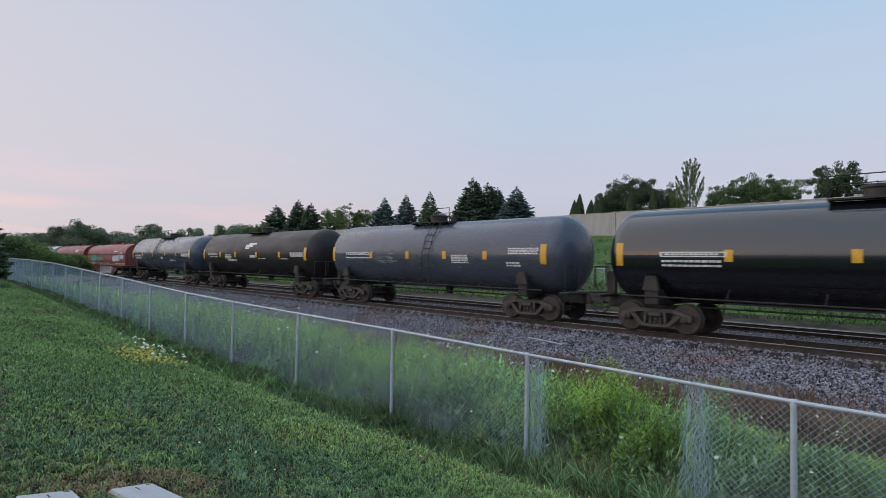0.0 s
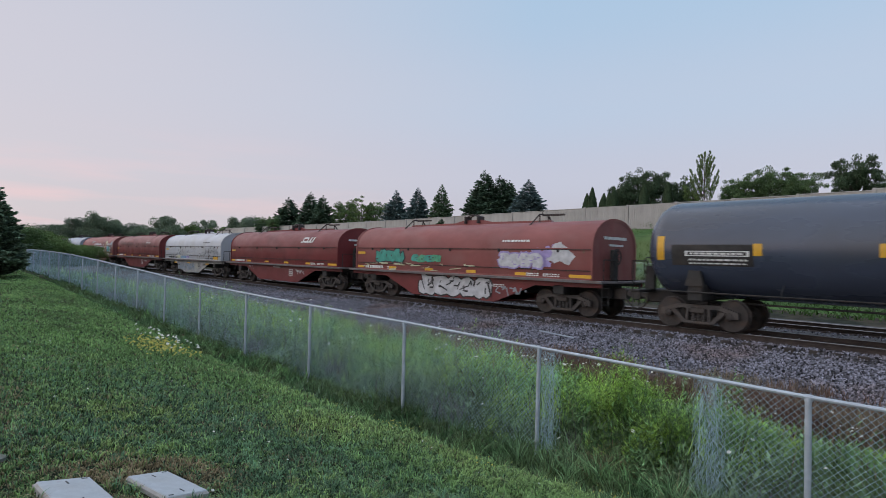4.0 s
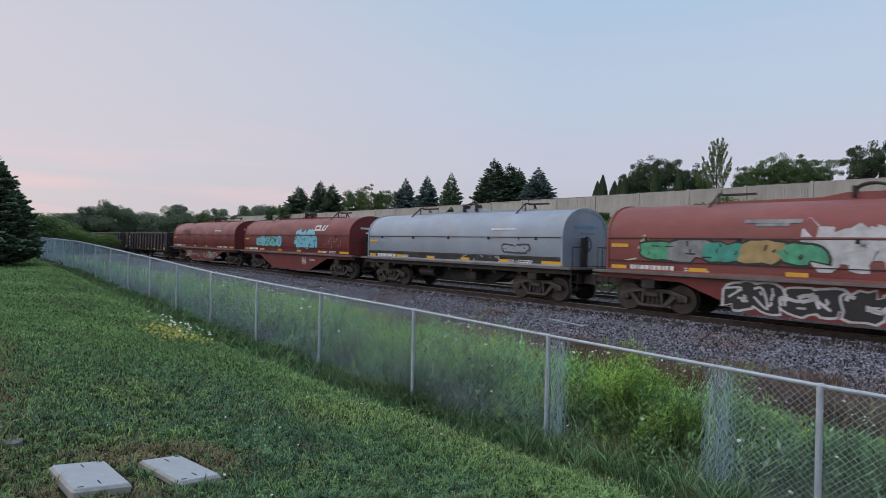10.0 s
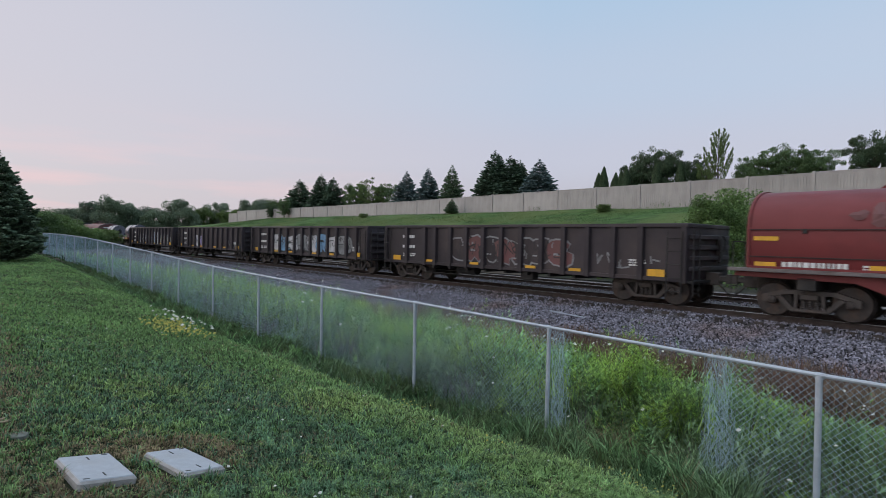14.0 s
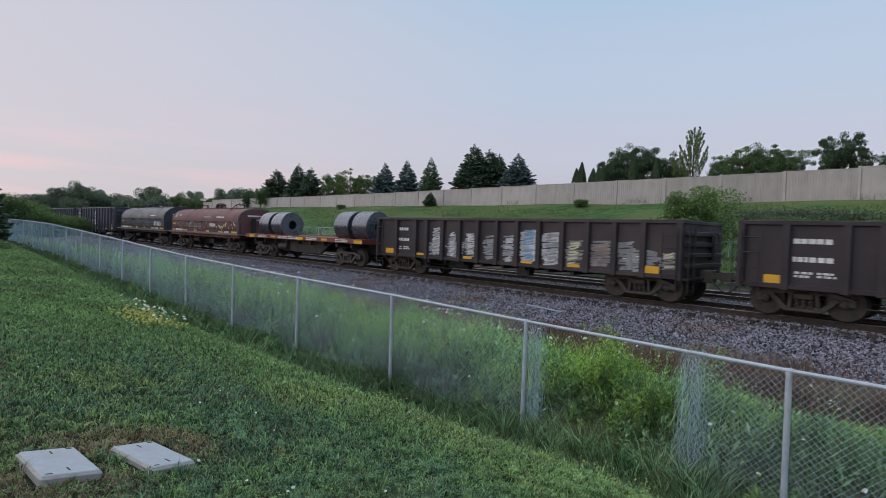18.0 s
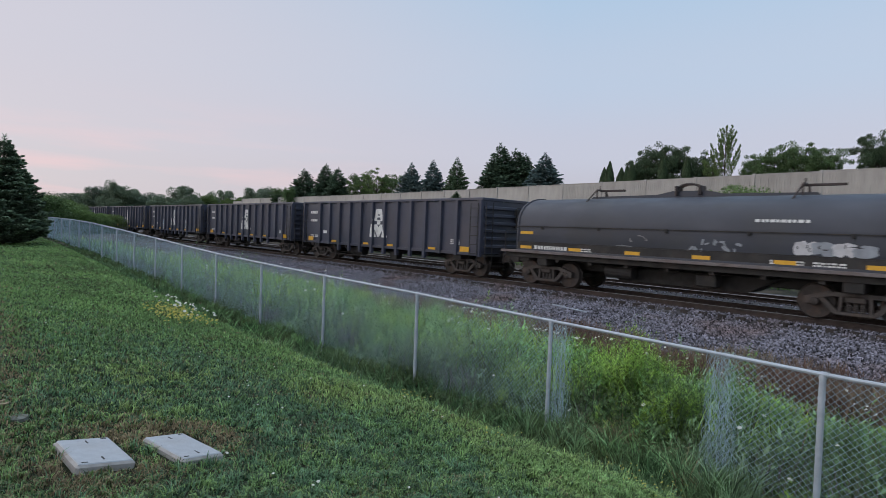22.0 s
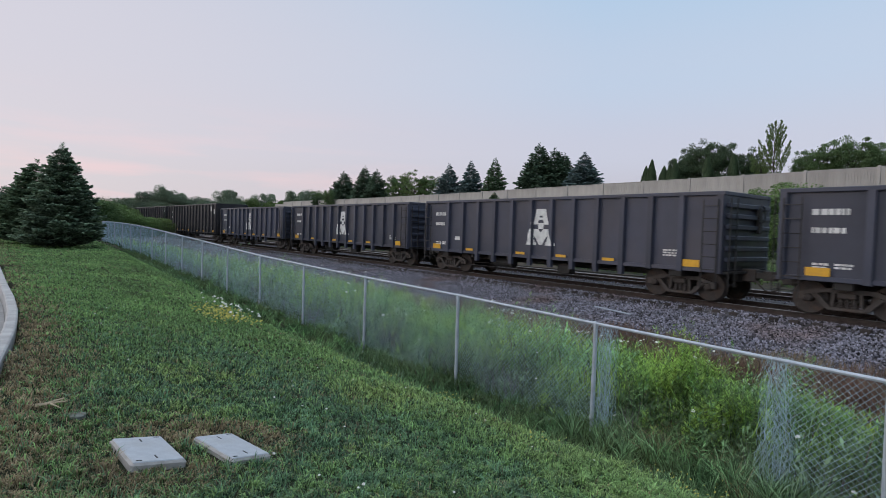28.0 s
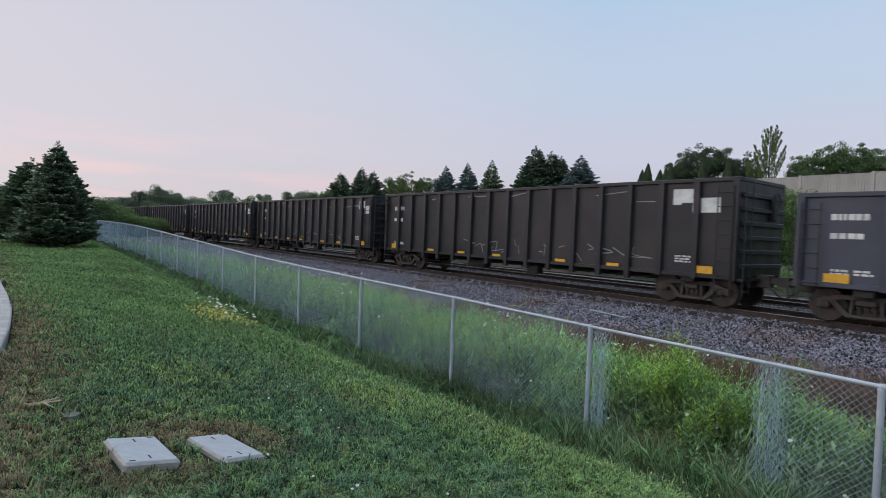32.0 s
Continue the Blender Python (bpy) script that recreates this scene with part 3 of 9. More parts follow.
def ground_z(s, u):
    ut = bend(s)
    r = u - ut
    if u >= 11.0 and r > 4.6:
        # from the kerb down to a bench, over its crest and steeply to the fence's foot
        zf, ku = fence_foot(s), kerb_u(s)
        if u >= ku:
            return -0.20
        crest = zf + lerp_table(s, (15, 22, 30, 45), (0.41, 0.50, 0.56, 0.42))
        bench = min(crest + 0.20, -0.02)
        if u > 14.4:
            k = (u - 14.4) / (ku - 14.4)
            return bench + (0.02 - bench) * k
        return lerp_table(u, (11.0, 12.1, 12.6, 13.0, 13.5, 14.4), (zf, zf + 0.08, zf + (crest - zf) * 0.62, crest, crest + 0.095, bench))
    if r > 4.6:
        zf = fence_foot(s)
        low = min(-1.12, zf) if s < 45 else min(-0.9, zf)
        return low + (zf - low) * max(0.0, min(1.0, (u - 7.5) / 3.5))
    if r > -9.0:
        return lerp_table(r, (-9, -7.2, 2.2, 4.6), (-1.15, -0.80, -0.80, -1.12))
    z = lerp_table(-r, (9, 14, 25.5, 30, 56, 60, 120, 400), (-1.15, -0.6, 0.42, 1.1, 6.45, 6.6, 7.0, 6.0))
    fade = max(0.0, min(1.0, (s - 150) / 120))
    return z * (1 - fade) + min(z, 2.2) * fade


def steps(stops):
    out = []
    for a, b, d in stops:
        out += list(np.arange(a, b - 1e-6, d))
    return out + [stops[-1][1]]


S_LINES = steps([(-3000, -400, 400), (-400, -60, 40), (-60, -12, 3), (-12, 60, 0.6), (60, 150, 3), (150, 400, 10), (400, 3000, 200)])
U_LINES = steps([(-3000, -400, 300), (-400, -70, 15), (-70, -10, 2), (-10, 11.6, 0.45), (11.6, 14.9, 0.22), (14.9, 16.55, 0.33), (16.55, 19.7, 0.15), (19.7, 24.2, 0.45), (24.2, 60.2, 6), (60.2, 400, 40), (400, 3000, 300)])


def sheet_z(s, u):
    """The ground's height with its small unevenness."""
    z = ground_z(s, u)
    if -12 < s < 60 and -9 < u < 18:
        return z + 0.022 * noise.noise((s * 0.9, u * 0.9, 0)) + 0.014 * noise.noise((s * 3.1, u * 3.1, 4))
    if u < -12:
        return z + 0.25 * noise.noise((s * 0.08, u * 0.08, 0))
    return z


def make_ground():
    ns, nu = len(S_LINES), len(U_LINES)
    vs, fs, mi = [], [], []
    for s in S_LINES:
        for u in U_LINES:
            z = sheet_z(s, u)
            vs.append(at(s, u, z))
    for i in range(ns - 1):
        for j in range(nu - 1):
            fs.append((i * nu + j, (i + 1) * nu + j, (i + 1) * nu + j + 1, i * nu + j + 1))
            s, u = (S_LINES[i] + S_LINES[i + 1]) / 2, (U_LINES[j] + U_LINES[j + 1]) / 2
            r = u - bend(s)
            if abs(s) > 420 or abs(u) > 420:
                k = 3
            elif u > 12.55 and r > 4.6:
                k = 0
            elif -13 < r < 4.6:
                k = 4
            elif u < -13:
                k = 2
            else:
                k = 1
            mi.append(k)
    me = raw_mesh("ground", vs, fs, None, True)
    for k in ("lawn", "weed_soil", "bank", "field", "ballast"):
        me.materials.append(M[k])
    me.polygons.foreach_set("material_index", mi)
    structure("ground", me, "grassy ground with a mown slope, a weedy ditch and a far bank", "ground")


make_ground()

# ballast bed under both tracks
def make_ballast():
    sect = [(5.0, -1.18), (4.35, -1.06), (2.2, -0.71), (1.40, -0.66), (1.22, -0.52), (0.9, -0.49), (-1.5, -0.475), (-2.1, -0.56), (-2.5, -0.56), (-3.0, -0.475), (-5.9, -0.475), (-6.6, -0.55), (-8.8, -1.05), (-9.4, -1.2)]
    ss = steps([(-480, -20, 20), (-20, 70, 1.0), (70, 560, 10)])
    vs, fs = [], []
    n = len(sect)
    for s in ss:
        for k, (u, z) in enumerate(sect):
            w = 0.05 * noise.noise((s * 1.3, u * 2, 1)) if 0 < k < n - 1 else 0
            vs.append(at(s, bend(s) + u + 0.15 * noise.noise((s * 0.5, 3, u)) * (k in (0, 1)), z + w))
    for i in range(len(ss) - 1):
        for k in range(n - 1):
            fs.append((i * n + k, i * n + k + 1, (i + 1) * n + k + 1, (i + 1) * n + k))
    structure("ballast_bed", raw_mesh("ballast_bed", vs, fs, M["ballast"], True), "grey crushed stone ballast bed under two railway tracks", "ballast")
    # loose stones on the near shoulder and between the rails
    rng = np.random.default_rng(4)
    base = np.array([(1, 0, 0), (-1, 0, 0), (0, 1, 0), (0, -1, 0), (0, 0, 1), (0, 0, -1)], float)
    tri = np.array([(0, 2, 4), (2, 1, 4), (1, 3, 4), (3, 0, 4), (2, 0, 5), (1, 2, 5), (3, 1, 5), (0, 3, 5)])
    n = 115000
    s = -6 + 66 * rng.random(n) ** 1.7
    u = np.where(rng.random(n) < 0.85, 0.9 + 3.9 * rng.random(n), -6.5 + 7.4 * rng.random(n))
    z = np.interp(-u, [-x for x, _ in sect], [zz for _, zz in sect])
    q, _ = np.linalg.qr(rng.normal(size=(n, 3, 3)))
    sz = 0.019 + 0.034 * rng.random(n)
    shape = base[None] * (np.array([1, 0.8, 0.65]) * sz[:, None])[:, None, :] * (0.7 + 0.6 * rng.random((n, 6, 1)))
    lie = 0.5 * CURVE * np.maximum(0.0, s - 30.0) ** 2 + u
    c = np.stack([FOOT.x + E_S.x * s + E_U.x * lie, FOOT.y + E_S.y * s + E_U.y * lie, z + 0.012 + 0.02 * rng.random(n)], -1)
    vs = np.einsum("nij,nkj->nik", shape, q) + c[:, None, :]
    fs = (tri[None] + 6 * np.arange(n)[:, None, None]).reshape(-1, 3)
    st = put("ballast_stones", raw_mesh("ballast_stones", vs.reshape(-1, 3), fs, M["stone"]))
    tagged(st, "loose grey crushed stones lying on the ballast shoulder", "gravel", "", "stuff")


make_ballast()


def make_track(u0, name, label):
    track = tagged(new(name), label, "railway track", "", "structure")
    ss = steps([(-480, -20, 20), (-20, 70, 5), (70, 560, 10)])
    for side in (0.7535, -0.7535):
        for nm, sect, key in (("rail", [(-0.075, -0.178), (0.075, -0.178), (0.07, -0.155), (0.012, -0.13), (0.012, -0.045), (0.036, -0.035), (0.036, -0.012), (-0.036, -0.012), (-0.036, -0.035), (-0.012, -0.045), (-0.012, -0.13), (-0.07, -0.155)], "steel_rail"), ("rail_head", [(-0.034, -0.012), (0.034, -0.012), (0.026, 0.0), (-0.026, 0.0)], "rail_head")):
            g = Geo()
            n = len(sect)
            vs = [at(s, bend(s) + u0 + side + y, RAIL_Z + z) for s in ss for y, z in sect]
            fs = [(i * n + k, i * n + (k + 1) % n, (i + 1) * n + (k + 1) % n, (i + 1) * n + k) for i in range(len(ss) - 1) for k in range(n)]
            g.add(vs, fs)
            part(nm, g, M[key], track)
    g = Geo().box(-0.115, 0.115, -1.3, 1.3, -0.17, 0.0, 0.012)
    tie_me = g.mesh("tie", M["tie"])
    k = 0
    s = -6.0
    while k < 130 and s < 62:
        m = rail_pose(s, u0, RAIL_Z - 0.18) @ pose(0, 0.03 * random.uniform(-1, 1), 0, 0, 0, random.uniform(-0.8, 0.8))
        put("tie", tie_me, track, m)
        s += 0.53
        k += 1
    return track


make_track(0.0, "railway_track", "near railway track of rusty steel rails on timber ties")
make_track(-4.4, "railway_track_far", "second railway track of rusty steel rails on timber ties")


# ---- car park, kerb ----
def make_parking():
    ss = steps([(-60, 4, 4), (4, 16, 1), (16, 132, 8)])
    vs, fs = [], []
    for s in ss:
        for u in (kerb_u(s) + 0.48, kerb_u(s) + 8, kerb_u(s) + 75):
            vs.append(at(s, u, -0.135))
    for i in range(len(ss) - 1):
        for k in range(2):
            fs.append((i * 3 + k, i * 3 + k + 1, i * 3 + k + 4, i * 3 + k + 3))
    structure("parking_lot", raw_mesh("parking_lot", vs, fs, M["asphalt"]), "worn grey asphalt parking lot beside the lawn", "pavement")
    # squares of newer, paler paving laid 4 mm proud
    for a, b, du, wd in ((6.6, 11.9, 0.50, 3.4), (18.6, 20.6, 0.50, 14.0), (30.0, 34.5, 4.0, 9.0)):
        n = 8
        line = [a + (b - a) * k / n for k in range(n + 1)]
        vs = [at(q, kerb_u(q) + du + e, z) for q in line for e, z in ((0.0, -0.16), (0.0, -0.131), (wd, -0.131), (wd, -0.16))]
        fs = [(4 * k + e, 4 * k + e + 1, 4 * k + e + 5, 4 * k + e + 4) for k in range(n) for e in range(3)] + [(0, 1, 2, 3), (4 * n + 3, 4 * n + 2, 4 * n + 1, 4 * n)]
        structure("paving_patch", raw_mesh("paving_patch", vs, fs, M["asphalt_patch"]), "paler square of newer asphalt in the parking lot", "pavement")
    # cracks and a filled seam, each a thin dark line lying on the asphalt
    rng = random.Random(57)
    for s0, u0, ang, n, w in ((6.0, 1.2, 0.15, 26, 0.018), (9.5, 2.8, 1.3, 20, 0.014), (13.0, 1.0, 1.1, 22, 0.016), (14.5, 2.2, 0.05, 34, 0.020), (17.0, 0.9, 1.4, 26, 0.022), (22.0, 1.3, 1.35, 28, 0.026), (24.0, 3.0, 0.1, 30, 0.03), (11.0, 4.2, 0.1, 30, 0.02), (27.5, 0.8, 1.5, 30, 0.04)):
        q, v, a, line = s0, u0, ang, []
        for k in range(n):
            line.append((q, v, w * rng.uniform(0.4, 1.2)))
            a = ang + rng.uniform(-0.7, 0.7)
            q, v = q + 0.22 * math.cos(a), v + 0.22 * math.sin(a)
        vs = [at(q, kerb_u(q) + max(0.55, v) + e * ww, -0.127) for q, v, ww in line for e in (-1, 1)]
        fs = [(2 * k, 2 * k + 1, 2 * k + 3, 2 * k + 2) for k in range(n - 1)]
        structure("crack", raw_mesh("crack", vs, fs, M["slot"]), "dark crack wandering across the asphalt", "pavement")
    kerb = tagged(new("kerb"), "pale concrete kerb and gutter with joints, edging the lawn", "kerb", "", "structure")
    kerb_sect = [(0.0, -0.25), (0.0, 0.045), (0.02, 0.06), (0.125, 0.06), (0.15, 0.04), (0.17, -0.125), (0.17, -0.25)]
    gutter_sect = [(0.178, -0.25), (0.178, -0.120), (0.48, -0.131), (0.48, -0.25)]
    cut = steps([(-30, 4, 2.4), (4, 16, 1.0), (16, 130, 3.0)])
    for a, b in zip(cut[:-1], cut[1:]):
        for name, sect, key in (("kerb_length", kerb_sect, "concrete"), ("gutter_length", gutter_sect, "gutter")):
            g = Geo()
            n = len(sect)
            vs = [at(s, kerb_u(s) + u, z) for s in (a + 0.006, b - 0.006) for u, z in sect]
            g.add(vs, [(k, (k + 1) % n, n + (k + 1) % n, n + k) for k in range(n)] + [tuple(range(n)), tuple(range(2 * n - 1, n - 1, -1))])
            part(name, g, M[key], kerb)


make_parking()


# ---- noise barrier on the bank ----
WALL_U = -58.0


def wall_top(s):
    return lerp_table(s, (-60, 12, 30, 55, 95, 130, 170), (10.3, 10.15, 9.95, 9.8, 9.45, 9.4, 9.5))


def wall_base(s):
    return lerp_table(s, (-60, 12, 30, 55, 95, 170), (6.4, 6.45, 6.7, 6.65, 6.2, 5.3))


def make_wall():
    wall = tagged(new("wall_barrier"), "long precast concrete noise barrier with ribbed panels on the bank", "wall", "", "structure")
    bay = 7.26
    s = 13.0 - 11 * bay
    while s < 193:
        top = wall_top(s + bay / 2) - (0.7 if s > 186 else 0) + (0.12 if s < 12.5 else 0)
        z0 = wall_base(s) - 0.9
        plain = s < 12.5 or s > 52
        g = Geo()
        g.box(0.16, bay - 0.16, -0.08, 0.10, z0, top, 0.02)
        if not plain:
            k = 0.36
            while k < bay - 0.4:
                g.box(k, k + 0.15, -0.125, -0.08, z0 + 0.3, top - 0.28)
                k += 0.30
        g.box(0.16, bay - 0.16, -0.13, 0.14, top, top + 0.10, 0.02)
        p = at(s + bay, WALL_U, 0)
        m = pose(p.x, p.y, 0, 0, 0, math.degrees(math.atan2(-E_S.y, -E_S.x)))
        part("panel", g, M["wall"], wall, "", m=m)
        g = Geo().box(-0.16, 0.16, -0.2, 0.2, z0, top + 0.16, 0.03)
        part("post", g, M["wall"], wall, "", m=m)
        s += bay
    low = tagged(new("wall_low"), "lower far stretch of concrete noise barrier among trees", "wall", "", "structure")
    while s < 330:
        g = Geo().box(0.1, 8.7, -0.1, 0.1, 0.4, 5.0 - (s - 193) * 0.006, 0.02)
        p = at(s + 8.8, WALL_U - 2, 0)
        part("panel", g, M["wall"], low, "", m=pose(p.x, p.y, 0, 0, 0, math.degrees(math.atan2(-E_S.y, -E_S.x))))
        s += 8.8


make_wall()


# ---- chain-link fence ----
FENCE_U = 11.47
POST_S = [1.62 + 3.33 * k for k in range(-4, 1)] + [4.95] + [7.95 + 3.33 * k for k in range(0, 15)]


def make_fence(name, us, post_s, top_of, foot_of, label, cut=None, far=False):
    fence = tagged(new(name), label, "fence")
    for k, s in enumerate(post_s):
        g = Geo()
        lean = random.uniform(-0.012, 0.012)
        p, q = at(s, us, foot_of(s) - 0.25), at(s + lean, us, top_of(s) - 0.03)
        g.rod(p, q, 0.031, 10)
        g.spin([(-0.015, 0.036), (0.0, 0.036), (0.028, 0.03), (0.04, 0.012)], "z", 10, tuple(q))
        g.rod(at(s - 0.03, us, top_of(s)), at(s + 0.03, us, top_of(s)), 0.029, 8)
        post = part("post", g, M["galv"], fence, smooth=True)
        if not far:
            for f in (0.3, 0.6, 0.88):
                part("tie_band", Geo().spin([(-0.011, 0.035), (0.011, 0.035)], "z", 10, tuple(p.lerp(q, f))), M["galv"], post)
    for k, (a, b) in enumerate(zip(post_s[:-1], post_s[1:])):
        pa, pb = at(a, us, top_of(a)), at(b, us, top_of(b))
        part("top_rail", Geo().rod(pa, pb, 0.0215, 8), M["galv"], fence, smooth=True)
        ranges = [(0.0, 1.0)]
        if cut is not None and k == cut[0]:
            ranges = [(0.0, 0.30)]
        for f0, f1 in ranges:
            g = Geo()
            A, B = pa.lerp(pb, f0) + Vector((0, 0, 0.035)) - E_U * 0.034, pa.lerp(pb, f1) + Vector((0, 0, 0.035)) - E_U * 0.034
            A0, B0 = at(a, us, foot_of(a)).lerp(at(b, us, foot_of(b)), f0), at(a, us, foot_of(a)).lerp(at(b, us, foot_of(b)), f1)
            A0, B0 = A0 - E_U * 0.034 + Vector((0, 0, 0.02)), B0 - E_U * 0.034 + Vector((0, 0, 0.02))
            w, h = (B - A).length, (A - A0).length
            d = 0.072 if not far else 0.12
            rad = 0.0019 if not far else 0.0025

            def on(x, y):
                f = x / w
                return (A0.lerp(B0, f)).lerp(A.lerp(B, f), y / h)

            for i in range(-int(h / d) - 1, int(w / d) + 1):
                x0 = i * d
                for sgn in (1, -1):
                    # a straight wire of the weave, from foot to top, cut at the panel's ends
                    if sgn > 0:
                        t0, t1 = max(0.0, -x0), min(h, w - x0)
                        if t1 - t0 < 0.02:
                            continue
                        pts = [(x0 + t0, t0), (x0 + t1, t1)]
                    else:
                        t0, t1 = max(0.0, x0 + h - w), min(h, x0 + h)
                        if t1 - t0 < 0.02:
                            continue
                        pts = [(x0 + h - t0, t0), (x0 + h - t1, t1)]
                    off = E_U * (0.002 * sgn)
                    a3, b3 = on(*pts[0]) + off, on(*pts[1]) + off
                    g.rod(a3, b3, rad, 3)
            part("mesh_panel", g, M["wire"], fence, "galvanised chain-link mesh")
    return fence


def crumpled_mesh(s, u, z0, z1, width, name, parent, seed, flare=0.0):
    """A gathered hanging end of chain-link mesh."""
    rng = random.Random(seed)
    g = Geo()
    layers = 4
    for l in range(layers):
        du = 0.05 * (l - 1.5)
        cols = 7
        d = width / cols
        rows_n = int((z1 - z0) / 0.062)
        pts = [[None] * (cols + 1) for _ in range(rows_n + 1)]
        for r in range(rows_n + 1):
            f = r / rows_n
            for c in range(cols + 1):
                x = (c + 0.5 * (r % 2)) * d - width / 2
                x *= 0.9 + flare * (1 - f)
                x += 0.02 * rng.uniform(-1, 1)
                pts[r][c] = at(s - x, u + du + 0.05 * math.sin(c * 1.7 + l) + 0.015 * rng.uniform(-1, 1), z0 + f * (z1 - z0))
        for r in range(rows_n):
            for c in range(cols + 1):
                c2 = c + (1 if r % 2 else -1)
                g.rod(pts[r][c], pts[r + 1][c], 0.0011, 3)
                if 0 <= c2 <= cols:
                    g.rod(pts[r][c], pts[r + 1][c2], 0.0011, 3)
    return part(name, g, M["wire"], parent, "crumpled loose end of cut chain-link mesh")


near_fence = make_fence("chain_link_fence", FENCE_U, POST_S, fence_top, fence_foot, "galvanised chain-link fence with one panel cut open, in tall weeds", cut=(4, 5))
crumpled_mesh(4.80, FENCE_U - 0.05, fence_foot(5) + 0.05, fence_top(5) - 0.04, 0.26, "gathered_mesh", near_fence, 3)
crumpled_mesh(2.62, FENCE_U - 0.05, fence_foot(2.6) + 0.0, fence_top(2.6) + 0.02, 0.26, "gathered_mesh", near_fence, 8, 0.45)


def far_top(s):
    return ground_z(s, -25.5) + 1.22


def far_foot(s):
    return ground_z(s, -25.5)


make_fence("chain_link_fence", -25.5, [-10 + 5.0 * k for k in range(0, 22)], far_top, far_foot, "low chain-link fence at the foot of the grassy bank", far=True)


# ---- small things on the lawn and the ballast ----
SLOPE_UP = Vector((0.17 * 0.741, 0.17 * 0.672, 1)).normalized()


def make_lid(c, w, l, turn, rise, label):
    """A polymer access lid on its box rim, lying with the lawn's slope; turn: the way of its long side."""
    lid = tagged(new("utility_cover"), label, "utility cover", "utility covers in the lawn")
    ly = Vector((math.cos(radians(turn)), math.sin(radians(turn)), 0))
    ly = (ly - SLOPE_UP * ly.dot(SLOPE_UP)).normalized()
    lx = ly.cross(SLOPE_UP)
    m = Matrix((lx, ly, SLOPE_UP)).transposed().to_4x4()
    m.translation = c
    lid.matrix_basis = m
    w, l = w / 2, l / 2
    part("rim", Geo().box(-w - 0.004, w + 0.004, -l - 0.004, l + 0.004, -0.22, -0.006, 0.016), M["lid_rim"], lid, "weathered pale box rim")
    part("lid_plate", Geo().box(-w + 0.012, w - 0.012, -l + 0.012, l - 0.012, -0.03, 0.0, 0.006), M["lid"], lid, "flat pale grey lid")
    for x, y, sx, sy in ((0.0, l * 0.66, 0.005, 0.032), (0.0, -l * 0.66, 0.005, 0.032), (-w * 0.7, -l * 0.86, 0.02, 0.006), (w * 0.7, l * 0.86, 0.02, 0.006)):
        part("slot", Geo().box(x - sx, x + sx, y - sy, y + sy, -0.002, 0.0025), M["slot"], lid, "dark lifting slot")
    return lid


make_lid((-2.545, 4.154, -0.112), 0.38, 0.58, -42.0, 0.05, "pale grey rectangular utility cover raised out of the grass")
make_lid((-2.08, 4.575, -0.216), 0.36, 0.60, -34.0, 0.03, "pale grey rectangular utility cover sunk in the grass")

wood = tagged(new("wood_scrap"), "splintered pale scrap of wood lying on the lawn", "wood scrap")
wz = ground_z(*(lambda p: ((p - FOOT).dot(E_S), (p - FOOT).dot(E_U)))(Vector((-3.85, 4.78, 0))))
wood.matrix_basis = pose(-3.84, 4.74, wz + 0.02, 0, 0, 40)
for (xa, ya, za), (xb, yb, zb), wide in (((-0.17, -0.03, 0.0), (0.13, 0.05, 0.045), 0.030), ((-0.10, 0.02, 0.02), (0.15, -0.01, 0.03), 0.026), ((-0.15, 0.045, 0.005), (0.06, -0.03, 0.03), 0.022), ((0.0, 0.0, 0.03), (0.17, 0.09, 0.0), 0.020), ((0.02, -0.02, 0.03), (0.10, -0.11, 0.0), 0.016)):
    part("splinter", Geo().rod((xa, ya, za), (xb, yb, zb), wide * 0.5, 5, wide * 0.22), M["dead"], wood)

flat_stone = Geo()
flat_stone.spin([(-0.03, 0.07), (-0.004, 0.07), (0.003, 0.04)], "z", 9, (0, 0, 0))
fs_ob = put("flat_stone", flat_stone.mesh("flat_stone", M["field_stone"]), None, pose(-3.50, 4.66, wz - 0.002, 3, 2, 20))
tagged(fs_ob, "flat grey stone half sunk in the lawn", "stone")

rod_ob = put("metal_rod", Geo().rod((3.38, 18.005, -0.60), (4.373, 17.505, -0.735), 0.022, 8).mesh("metal_rod", M["galv"], True))
tagged(rod_ob, "thin pale metal rod lying on the ballast", "metal rod")


# ---- grass, weeds and flowers ----
def plan_xy(s, u):
    s, u = np.asarray(s), np.asarray(u)
    return np.stack([FOOT.x + E_S.x * s + E_U.x * u, FOOT.y + E_S.y * s + E_U.y * u], -1)


def heights(s, u):
    """The ground's own height, between the nodes of its sheet."""
    s, u = np.asarray(s, float), np.asarray(u, float)
    if s.min() < -11 or s.max() > 59 or u.min() < -8 or u.max() > 18.5:
        return np.array([ground_z(a, b) for a, b in zip(s, u)])
    i = np.clip(np.searchsorted(NEAR_S, s) - 1, 0, len(NEAR_S) - 2)
    j = np.clip(np.searchsorted(NEAR_U, u) - 1, 0, len(NEAR_U) - 2)
    f = (s - NEAR_S[i]) / (NEAR_S[i + 1] - NEAR_S[i])
    g = (u - NEAR_U[j]) / (NEAR_U[j + 1] - NEAR_U[j])
    z = NEAR_Z
    return (z[i, j] * (1 - f) + z[i + 1, j] * f) * (1 - g) + (z[i, j + 1] * (1 - f) + z[i + 1, j + 1] * f) * g


NEAR_S = np.array([s for s in S_LINES if -12.1 < s < 60.1])
NEAR_U = np.array([u for u in U_LINES if -9.1 < u < 19.6])
NEAR_Z = np.array([[sheet_z(s, u) for u in NEAR_U] for s in NEAR_S])


